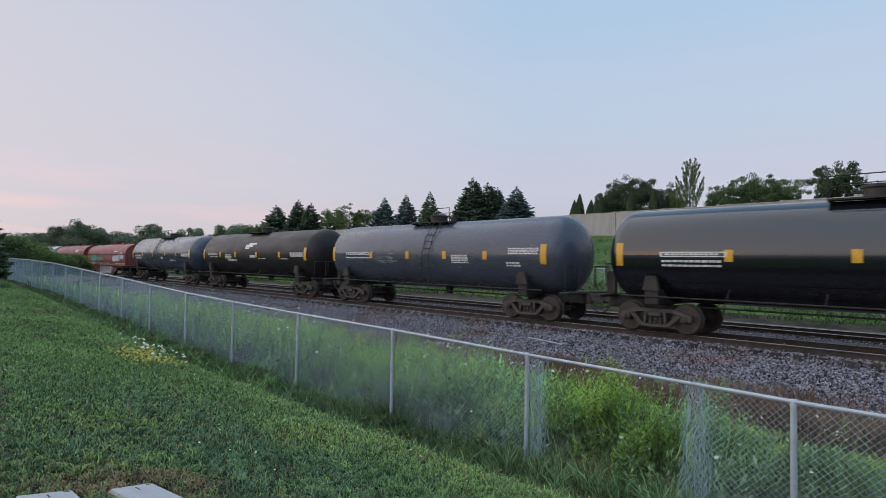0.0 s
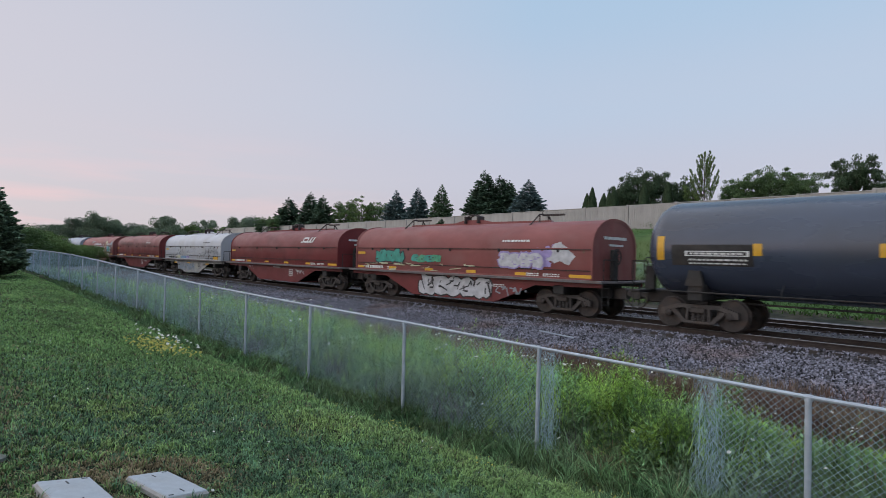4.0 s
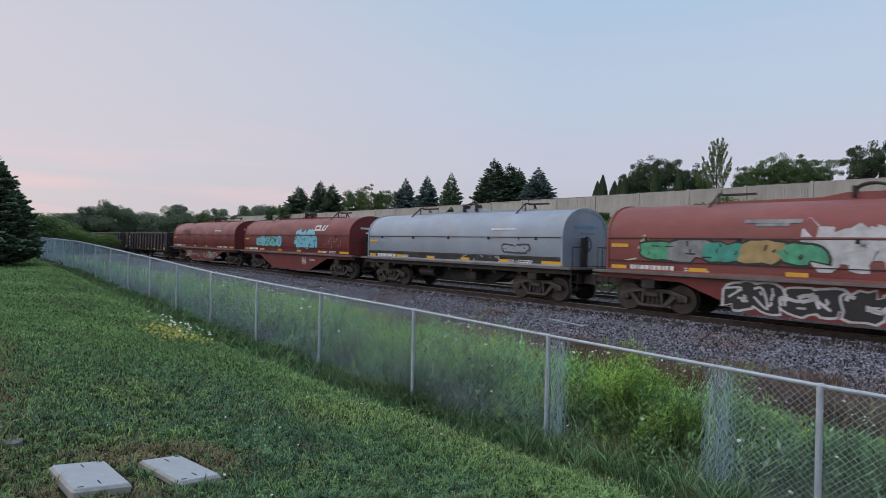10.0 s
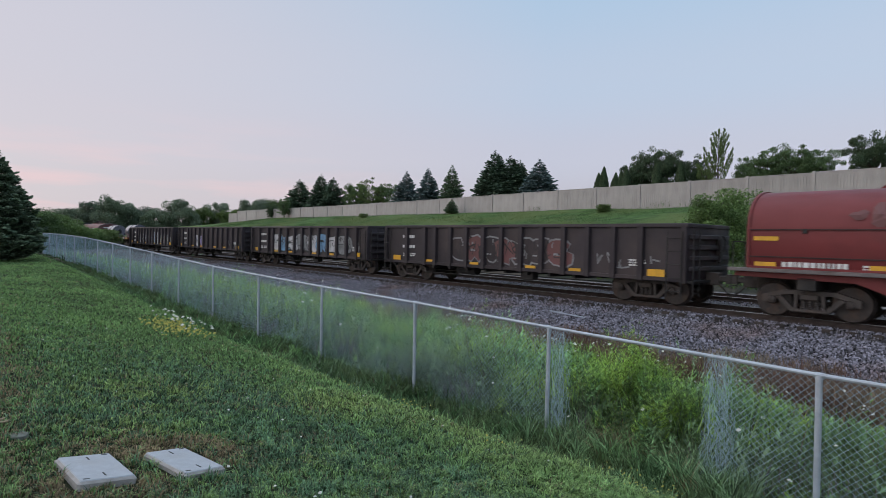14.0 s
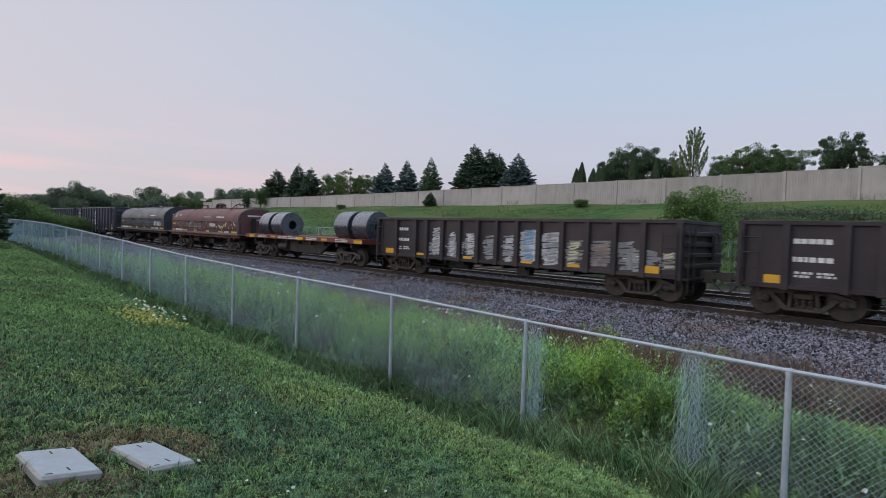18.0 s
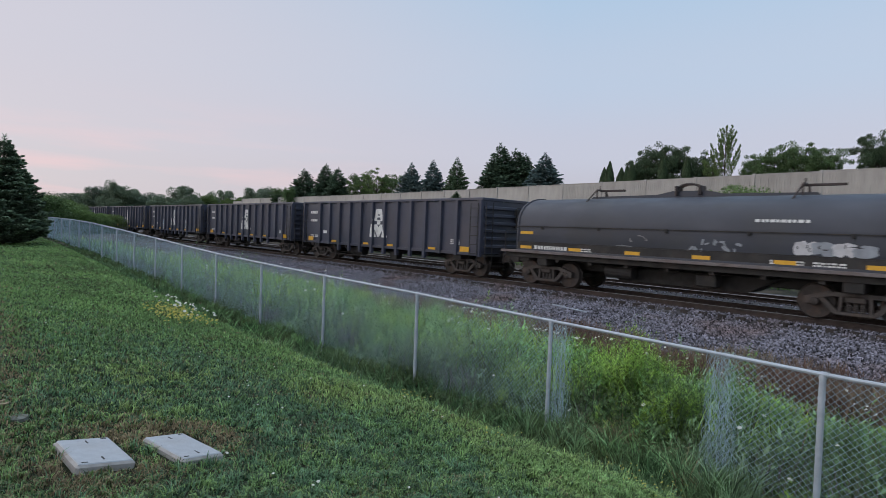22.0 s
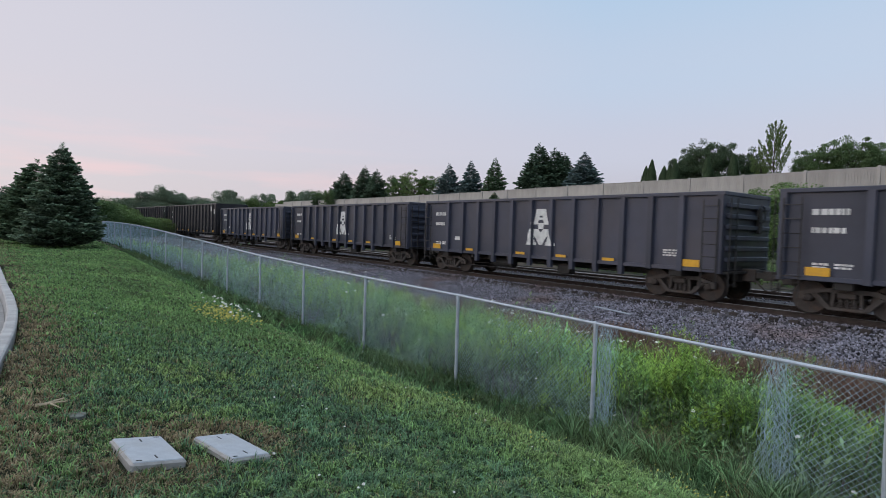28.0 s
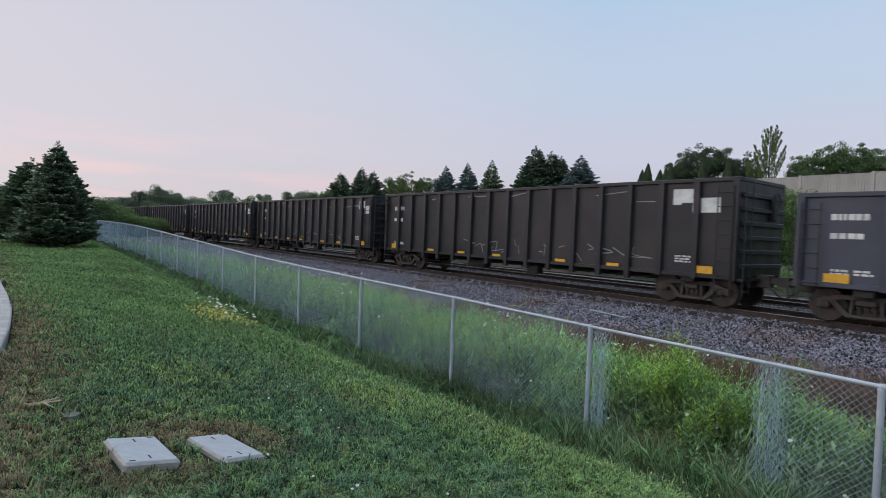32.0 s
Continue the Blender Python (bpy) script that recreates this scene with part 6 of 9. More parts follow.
# the near spruces by the parking lot
NEAR = conifer_mesh("crown", 400, 90000, "near_spruce", 0.16, 0.72, 30, 13, 0.62)
NEAR2 = conifer_mesh("crown", 401, 50000, "lightened_spruce", 0.16, 0.6, 24, 11, 0.7)
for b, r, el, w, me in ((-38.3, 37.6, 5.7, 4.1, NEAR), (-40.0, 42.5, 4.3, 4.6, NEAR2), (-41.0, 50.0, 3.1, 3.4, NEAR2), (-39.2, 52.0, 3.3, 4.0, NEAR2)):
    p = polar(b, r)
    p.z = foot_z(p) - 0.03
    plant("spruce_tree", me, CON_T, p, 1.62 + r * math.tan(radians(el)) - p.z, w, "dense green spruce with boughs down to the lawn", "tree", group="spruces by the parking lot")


# ---- rolling stock: x along the travel, y < 0 towards the camera, z from the rail ----
def truck_meshes():
    g = Geo()
    for y in (-1.0, 1.0):
        a, b = y - 0.07, y + 0.07
        # cast side frame: arched top chord, sloping legs, spring seat
        g.slab([(-1.12, 0.40), (-1.12, 0.58), (-0.62, 0.74), (0.62, 0.74), (1.12, 0.58), (1.12, 0.40), (0.98, 0.40), (0.95, 0.52), (0.52, 0.63), (-0.52, 0.63), (-0.95, 0.52), (-0.98, 0.40)], a, b)
        g.slab([(-0.80, 0.54), (-0.66, 0.58), (-0.34, 0.24), (-0.46, 0.20)], a, b)
        g.slab([(0.80, 0.54), (0.66, 0.58), (0.34, 0.24), (0.46, 0.20)], a, b)
        g.box(-0.44, 0.44, a - 0.02, b + 0.02, 0.17, 0.26, 0.02)
        g.slab([(-0.36, 0.26), (-0.30, 0.26), (-0.26, 0.63), (-0.34, 0.63)], a, b)
        g.slab([(0.36, 0.26), (0.30, 0.26), (0.26, 0.63), (0.34, 0.63)], a, b)
        g.box(-0.22, 0.22, a - 0.06, b + 0.06, 0.50, 0.66, 0.025)
    g.box(-0.20, 0.20, -1.0, 1.0, 0.46, 0.68, 0.03)
    g.rod((-0.45, -0.7, 0.36), (-0.45, 0.7, 0.36), 0.05)
    g.rod((0.45, -0.7, 0.36), (0.45, 0.7, 0.36), 0.05)
    g.spin([(0.66, 0.22), (0.78, 0.22)], "z", 16)
    sf = g.mesh("truck", M["truck"])
    coil = [(0.262 + 0.0235 * k, 0.066 if k % 2 else 0.054) for k in range(11)]
    springs = Geo().spin(coil, "z", 8).mesh("spring", M["truck"])
    g = Geo()
    prof = [(-0.135, 0.02), (-0.135, 0.43), (-0.10, 0.457), (0.0, 0.460), (0.012, 0.485), (0.032, 0.485), (0.036, 0.41), (0.0, 0.38), (-0.03, 0.22), (0.03, 0.11), (0.05, 0.02)]
    g.spin([(-0.75 + l, r) for l, r in prof], "y", 28)
    g.spin([(0.75 - l, r) for l, r in prof], "y", 28)
    g.rod((0, -0.95, 0), (0, 0.95, 0), 0.08, 10)
    for y in (-1, 1):
        g.spin([(y * 0.93, 0.115), (y * 1.06, 0.115), (y * 1.085, 0.10), (y * 1.10, 0.05)], "y", 12)
        for k in range(3):
            a = k * 2.094
            g.spin([(y * 1.085, 0.02), (y * 1.115, 0.02)], "y", 6, (0.06 * math.cos(a), 0, 0.06 * math.sin(a)))
    ws = g.mesh("wheelset", M["wheel"], True)
    return sf, springs, ws


TRUCK = truck_meshes()
WHEELS = []


def add_trucks(car, length, inset):
    for x in (-(length / 2 - inset), length / 2 - inset):
        t = put("truck", TRUCK[0], car, pose(x, 0, 0))
        for y in (-1.0, 1.0):
            for sx in (-0.15, 0.0, 0.15):
                put("spring", TRUCK[1], t, pose(sx, y, 0))
        for dx in (-0.89, 0.89):
            WHEELS.append((car, put("wheelset", TRUCK[2], t, pose(dx, 0, 0.457)), dx))


def cached(store, key, make):
    if key not in store:
        store[key] = make()
    return store[key]


MESH = {}


def shared(name, key, make, material, car, label="", smooth=False, m=None):
    me = cached(MESH, (name, key, material.name), lambda: make().mesh(name, material, smooth))
    return put(name, me, car, m, label)


def add_couplers(car, length, z=0.86):
    def make():
        g = Geo()
        g.box(-0.85, -0.30, -0.17, 0.17, z - 0.20, z + 0.18, 0.02)
        g.box(-0.32, 0.0, -0.09, 0.09, z - 0.09, z + 0.09, 0.02)
        g.slab([(-0.10, z - 0.14), (0.06, z - 0.14), (0.06, z + 0.14), (-0.10, z + 0.14)], -0.15, 0.15)
        g.rod((-0.25, -0.25, z - 0.15), (-0.05, -0.12, z - 0.42), 0.025)
        g.rod((-0.05, -0.12, z - 0.42), (0.05, -0.1, z - 0.45), 0.025)
        return g
    for x, turn in ((length / 2 - 0.06, 0), (-length / 2 + 0.06, 180)):
        shared("coupler", z, make, M["truck"], car, m=pose(x, 0, 0, 0, 0, turn))


def ladder_geo(x0, x1, y, z0, z1, n, r=0.013, out=0.09):
    """Two uprights and n rungs on a side at y < 0 or y > 0."""
    g = Geo()
    yo = y + (out if y > 0 else -out)
    for x in (x0, x1):
        g.rod((x, yo, z0), (x, yo, z1), r * 1.4, 5)
    for k in range(n):
        z = z0 + (z1 - z0) * (k + 0.5) / n
        g.rod((x0, yo, z), (x1, yo, z), r, 5)
        g.rod((x0, yo, z), (x0, y, z), r, 4)
        g.rod((x1, yo, z), (x1, y, z), r, 4)
    return g


def flat_marks(items, y):
    """Thin painted shapes on a flat side: (x0, x1, z0, z1) bars."""
    g = Geo()
    for x0, x1, z0, z1 in items:
        g.box(x0, x1, y - 0.004, y + 0.001, z0, z1)
    return g


def bars_of(rng, x0, x1, z0, z1, rows):
    """Rows of short bars for writing that cannot be made out."""
    out = []
    h = (z1 - z0) / rows
    for r in range(rows):
        x = x0
        while x < x1 - 0.05:
            w = rng.uniform(0.05, 0.16)
            out.append((x, min(x1, x + w), z0 + r * h + h * 0.2, z0 + r * h + h * 0.85))
            x += w + rng.uniform(0.02, 0.05)
    return out


def curved(pts, k=5):
    """Points along a smooth line through pts."""
    out = []
    n = len(pts)
    for i in range(n - 1):
        p0, p1, p2, p3 = pts[max(0, i - 1)], pts[i], pts[i + 1], pts[min(n - 1, i + 2)]
        for j in range(k):
            f = j / k
            out.append(tuple(0.5 * (2 * p1[c] + (p2[c] - p0[c]) * f + (2 * p0[c] - 5 * p1[c] + 4 * p2[c] - p3[c]) * f * f + (3 * p1[c] - p0[c] - 3 * p2[c] + p3[c]) * f ** 3) for c in (0, 1)))
    return out + [pts[-1]]


def ribbon(g, pts, w, y):
    """A painted line with closed joints."""
    n = len(pts)
    vs = []
    for i in range(n):
        (xa, za), (xb, zb) = pts[max(0, i - 1)], pts[min(n - 1, i + 1)]
        d = math.hypot(xb - xa, zb - za) or 1
        ox, oz = -(zb - za) / d * w / 2, (xb - xa) / d * w / 2
        vs += [(pts[i][0] + ox, y, pts[i][1] + oz), (pts[i][0] - ox, y, pts[i][1] - oz)]
    g.add(vs, [(2 * i, 2 * i + 1, 2 * i + 3, 2 * i + 2) for i in range(n - 1)])


def blot(rng, cx, cz, rx, rz, square=0.5, n=18):
    """A soft block outline with uneven corners, a notch and a lean."""
    lean, pts = rng.uniform(-0.25, 0.25), []
    notch = rng.randrange(n)
    for j in range(n):
        a = 2 * math.pi * j / n
        c, d = math.cos(a), math.sin(a)
        k = (abs(c) ** (2 / (1 - square * 0.75)) + abs(d) ** (2 / (1 - square * 0.75))) ** (-(1 - square * 0.75) / 2)
        k *= 1 + 0.10 * rng.uniform(-1, 1) - (0.38 if j == notch else 0)
        pts.append((cx + rx * k * c + lean * rz * k * d, cz + rz * k * d))
    return pts


def graffiti(car, seed, x0, x1, z0, z1, y, keys, letters, outline=None, wild=0.3):
    """A row of sprayed block shapes, unreadable: overlapping fills on a wider edge, with slits, shine and drips."""
    rng = random.Random(seed)
    w, hh = (x1 - x0) / letters, z1 - z0
    for k in range(letters):
        cx, cz = x0 + (k + 0.5) * w, (z0 + z1) / 2 + rng.uniform(-0.08, 0.08) * hh * wild
        rx, rz = w * rng.uniform(0.54, 0.68), hh * rng.uniform(0.42, 0.52)
        sq = rng.uniform(0.3, 0.9)
        body = blot(rng, cx, cz, rx, rz, sq)
        dy = 0.0008 * (k % 4)
        if outline:
            g = Geo()
            e = 0.05 + 0.02 * rng.random()
            g.add([(cx + (px - cx) * (1 + e / rx), y - 0.003 - dy, cz + (pz - cz) * (1 + e / rz)) for px, pz in body], [tuple(range(len(body)))])
            part("graffiti", g, M[outline], car, "sprayed graffiti edge")
        g = Geo()
        g.add([(px, y - 0.008 - dy, pz) for px, pz in body], [tuple(range(len(body)))])
        part("graffiti", g, M[keys[k % len(keys)]], car, "sprayed graffiti block shape")
        ink = outline or "tag_dark"
        g = Geo()
        for _ in range(rng.choice((2, 3, 4))):
            ax, az = cx + rng.uniform(-0.6, 0.6) * rx, cz + rng.uniform(-0.6, 0.6) * rz
            upright = rng.random() < 0.6
            ln, dx = rng.uniform(0.2, 0.55) * rz, rng.uniform(-0.15, 0.15) * rx
            pts = [(ax, az), (ax + dx, az + ln)] if upright else [(ax, az), (ax + 0.45 * rx * rng.choice((-1, 1)), az + 0.2 * dx)]
            mid = ((pts[0][0] + pts[1][0]) / 2 + 0.04 * rng.uniform(-1, 1), (pts[0][1] + pts[1][1]) / 2)
            ribbon(g, curved([pts[0], mid, pts[1]], 3), min(rx, rz) * rng.uniform(0.10, 0.2), y - 0.0125 - dy)
        part("graffiti", g, M[ink], car, "sprayed graffiti slits")["kind"] = "stuff"


def tag_scribble(car, seed, x0, x1, z0, z1, y, key, n=8, w=0.035):
    rng = random.Random(seed)
    g = Geo()
    step = (x1 - x0) / n
    for k in range(n):
        cx = x0 + step * (k + 0.5)
        zc, hz = rng.uniform(0.45, 0.55) * (z0 + z1), (z1 - z0) * rng.uniform(0.3, 0.5)
        pts = [(cx + rng.uniform(-0.75, 0.75) * step, zc + rng.uniform(-1, 1) * hz) for _ in range(rng.choice((2, 3, 4)))]
        ribbon(g, curved(pts, 4), w * rng.uniform(0.6, 1.1), y - 0.006 - 0.0006 * (k % 5))
    part("graffiti", g, M[key], car, "thin sprayed graffiti scrawl")["kind"] = "stuff"


# -- tank cars
def tank_patch(xa, xb, a0, a1, r, zc, n=6):
    """A patch on the tank's skin; angles from level on the camera's side upwards."""
    g = Geo()
    vs = []
    for k in range(n + 1):
        a = radians(a0 + (a1 - a0) * k / n)
        for x in (xa, xb):
            vs.append((x, -(r + 0.005) * math.cos(a), zc + (r + 0.005) * math.sin(a)))
    g.add(vs, [(2 * k, 2 * k + 1, 2 * k + 3, 2 * k + 2) for k in range(n)])
    return g


def make_tank_car(length, key, style, label):
    car = tagged(new("tank_car"), label, "tank car", "freight train cars")
    R, ZC = 1.47, 2.40
    h = length / 2 - 0.72
    prof = [(-h, 0.02), (-h + 0.02, 0.35), (-h + 0.09, 0.75), (-h + 0.22, 1.08), (-h + 0.42, 1.32), (-h + 0.62, 1.43), (-h + 0.8, R)]
    cuts = [-h * 0.5, -0.004, 0.004, h * 0.5]
    full = prof + [(c, R) for c in cuts] + [(-l, r) for l, r in reversed(prof)]
    shared("tank_shell", (length, key), lambda: Geo().spin(full, "x", 56, (0, 0, ZC)), M[key], car, "", True)

    c, e = h - 1.75, length / 2 - 0.62

    def saddle():
        g = Geo().box(c - 0.22, c + 0.22, -1.35, 1.35, 0.86, 1.35, 0.03)
        g.slab([(c - 0.26, 1.3), (c + 0.26, 1.3), (c + 0.16, 1.75), (c - 0.16, 1.75)], -1.42, -1.26)
        g.slab([(c - 0.26, 1.3), (c + 0.26, 1.3), (c + 0.16, 1.75), (c - 0.16, 1.75)], 1.26, 1.42)
        return g

    def side_pipe():
        g = Geo().rod((-h + 0.8, -1.38, 1.12), (h - 0.8, -1.38, 1.12), 0.022)
        for k in range(6):
            x = -h + 1.6 + k * (2 * h - 3.2) / 5
            g.rod((x, -1.38, 1.12), (x, -1.1, 1.42), 0.016, 4)
        return g
    for turn in (0, 180):
        m = pose(0, 0, 0, 0, 0, turn)
        shared("saddle", length, saddle, M["frame_black"], car, m=m)
        shared("draft_sill", length, lambda: Geo().box(c, length / 2 - 0.5, -0.32, 0.32, 0.68, 1.08, 0.03), M["frame_black"], car, m=m)
        shared("end_platform", length, lambda: Geo().box(e - 0.18, e + 0.18, -1.45, 1.45, 1.02, 1.10, 0.02), M["frame_black"], car, m=m)
        shared("side_pipe", length, side_pipe, M["frame_black"], car, m=m)
    shared("brake_pipe", length, lambda: Geo().rod((-h + 1.2, -0.3, 0.82), (h - 1.2, -0.3, 0.82), 0.03), M["frame_black"], car)
    shared("outlet_valve", length, lambda: Geo().spin([(0.70, 0.14), (0.95, 0.18), (1.0, 0.25)], "z", 10, (0.5, 0, 0)), M["frame_black"], car)

    def walkway():
        g = Geo()
        z = ZC + R
        g.box(-1.25, 1.25, -0.85, -0.42, z - 0.06, z - 0.02)
        g.box(-1.25, 1.25, 0.42, 0.85, z - 0.06, z - 0.02)
        for x in (-1.2, 0, 1.2):
            g.box(x - 0.03, x + 0.03, -0.85, 0.85, z - 0.12, z - 0.06)
        return g
    shared("platform", length, walkway, M["frame_black"], car)

    def rails():
        g = Geo()
        z = ZC + R
        for y in (-0.84, 0.84):
            for x in (-1.22, -0.42, 0.42, 1.22):
                g.rod((x, y, z - 0.1), (x, y, z + 0.55), 0.016, 5)
            g.rod((-1.22, y, z + 0.55), (1.22, y, z + 0.55), 0.016, 5)
            g.rod((-1.22, y, z + 0.28), (1.22, y, z + 0.28), 0.012, 5)
        return g
    if style["rails"]:
        shared("handrail", length, rails, M["frame_black"], car)

    z = ZC + R - 0.05
    shared("dome", length, lambda: Geo().spin([(z, 0.38), (z + 0.30, 0.38), (z + 0.32, 0.41), (z + 0.37, 0.41), (z + 0.42, 0.30)], "z", 18, (-0.25, 0, 0)), M["frame_black"], car, smooth=True)
    shared("valve", length, lambda: Geo().spin([(z, 0.12), (z + 0.22, 0.12), (z + 0.26, 0.08)], "z", 10, (0.55, 0.1, 0)), M["frame_black"], car, smooth=True)
    shared("vent", length, lambda: Geo().spin([(z, 0.09), (z + 0.30, 0.09)], "z", 8, (0.85, -0.12, 0)), M["frame_black"], car, smooth=True)

    if style["ladder"]:
        def lad():
            g = Geo()
            for x in (-0.22, 0.22):
                pts = [(-1.56, 1.05), (-1.60, ZC), (-1.36, ZC + 0.75), (-0.86, ZC + R - 0.05)]
                for (y0, z0), (y1, z1) in zip(pts[:-1], pts[1:]):
                    g.rod((x, y0, z0), (x, y1, z1), 0.02, 5)
            for k in range(9):
                f = 1.15 + k * 0.30
                y = -1.58 if f < ZC else -1.60 + (f - ZC) * 0.42
                g.rod((-0.22, y, f), (0.22, y, f), 0.014, 5)
            return g
        shared("ladder", length, lad, M["frame_black"], car, m=pose(style["ladder_x"], 0, 0))

    end_rails(car, length / 2 - 0.58)

    def wheel():
        g = Geo()
        x = -length / 2 + 0.62
        for k in range(16):
            a, b = 2 * math.pi * k / 16, 2 * math.pi * (k + 1) / 16
            g.rod((x, -0.55 + 0.28 * math.cos(a), 1.85 + 0.28 * math.sin(a)), (x, -0.55 + 0.28 * math.cos(b), 1.85 + 0.28 * math.sin(b)), 0.018, 5)
        for k in range(4):
            a = math.pi * k / 4
            g.rod((x, -0.55 - 0.28 * math.cos(a), 1.85 - 0.28 * math.sin(a)), (x, -0.55 + 0.28 * math.cos(a), 1.85 + 0.28 * math.sin(a)), 0.010, 4)
        g.box(x - 0.05, x + 0.25, -0.62, -0.48, 1.1, 1.85, 0.01)
        return g
    shared("brake_wheel", length, wheel, M["frame_black"], car)
    # reflective stripes: tall ones at both ends, short ones between
    for x, w, a0, a1 in [(-h + 0.75, 0.11, -14, 14), (h - 0.75, 0.13, -14, 14)] + [(xx, 0.11, -8, 5) for xx in style["stripes"]]:
        part("reflector", tank_patch(x - w, x + w, a0, a1, R, ZC), M["reflect"], car, "orange-yellow reflective stripe")
    rng = random.Random(style["seed"])
    for xa, xb, a0, a1, rows in style["marks"]:
        g = Geo()
        for r in range(rows):
            lo = a0 + (a1 - a0) * r / rows
            hi = lo + (a1 - a0) / rows * 0.66
            x = xa
            while x < xb - 0.06:
                w = min(xb - x, rng.uniform(0.07, 0.2))
                q = tank_patch(x, x + w, lo, hi, R, ZC, 2)
                g.add(q.v, q.f)
                x += w + 0.03
        part("stencil", g, M["paint_white"], car, "rows of white stencilled marks")["kind"] = "stuff"
    for xa, xb, a0, a1 in style.get("boxed", ()):
        # a framed name strip: a white outline round unreadable bars
        g = Geo()
        rim = 0.07
        for q in (tank_patch(xa, xb, a1 - 1.2, a1, R, ZC, 2), tank_patch(xa, xb, a0, a0 + 1.2, R, ZC, 2), tank_patch(xa, xa + rim, a0, a1, R, ZC, 3), tank_patch(xb - rim, xb, a0, a1, R, ZC, 3)):
            g.add(q.v, q.f)
        x = xa + 0.14
        while x < xb - 0.2:
            w = rng.uniform(0.08, 0.16)
            q = tank_patch(x, x + w, a0 + 1.9, a1 - 1.9, R, ZC, 2)
            g.add(q.v, q.f)
            x += w + 0.035
        part("stencil", g, M["paint_white"], car, "framed strip of white marks")["kind"] = "stuff"
    if "panel" in style:
        part("panel", tank_patch(*style["panel"], R - 0.003, ZC, 10), M["frame_black"], car, "black painted panel on the tank")
    if "ghost" in style:
        xa, xb, a0, a1 = style["ghost"]
        g = Geo()
        for k in range(26):
            x, a = rng.uniform(xa, xb), rng.uniform(a0, a1)
            q = tank_patch(x, x + rng.uniform(0.08, 0.45), a, a + rng.uniform(0.5, 1.6), R, ZC, 2)
            g.add(q.v, q.f)
        part("graffiti", g, M["tag_grey"], car, "faded grey spray scrawl")["kind"] = "stuff"
    for xa, xb, a0, a1 in style.get("logo", ()):
        part("emblem", tank_patch(xa, xb, a0, a1, R, ZC), M["paint_white"], car, "white painted emblem shape")
    add_couplers(car, length)
    add_trucks(car, length, 2.45)
    return car


def end_rails(car, e):
    """Handrails and steps at the four corners of a car."""
    def rail():
        g = Geo()
        for y in (-1.38, -0.5):
            g.rod((0, y, 1.25), (0, y, 2.0), 0.018, 5)
        g.rod((0, -1.38, 2.0), (0, -0.5, 2.0), 0.018, 5)
        return g

    def steps_geo():
        g = Geo()
        for k in range(3):
            g.rod((0, -1.46, 1.05 - 0.28 * k), (0, -1.05, 1.05 - 0.28 * k), 0.015, 5)
        for y in (-1.46, -1.05):
            g.rod((0, y, 1.2), (0, y, 0.42), 0.015, 5)
        return g
    for sx in (-1, 1):
        for turn in (0, 180):
            m = pose(sx * e, 0, 0, 0, 0, turn)
            shared("handrail", "end", rail, M["frame_black"], car, m=m)
            shared("step", "end", steps_geo, M["frame_black"], car, m=m)


# -- coil cars
def arc_section(w, z0, zs, zt, n=14):
    """A hood's section: upright sides to zs, a round top to zt."""
    pts = [(-w + 0.03, z0), (-w, z0 + 0.05), (-w, zs)]
    for k in range(1, n):
        a = math.pi - math.pi * k / n
        pts.append((w * math.cos(a), zs + (zt - zs) * math.sin(a) ** 0.85))
    pts += [(w, zs), (w, z0 + 0.05), (w - 0.03, z0)]
    return pts


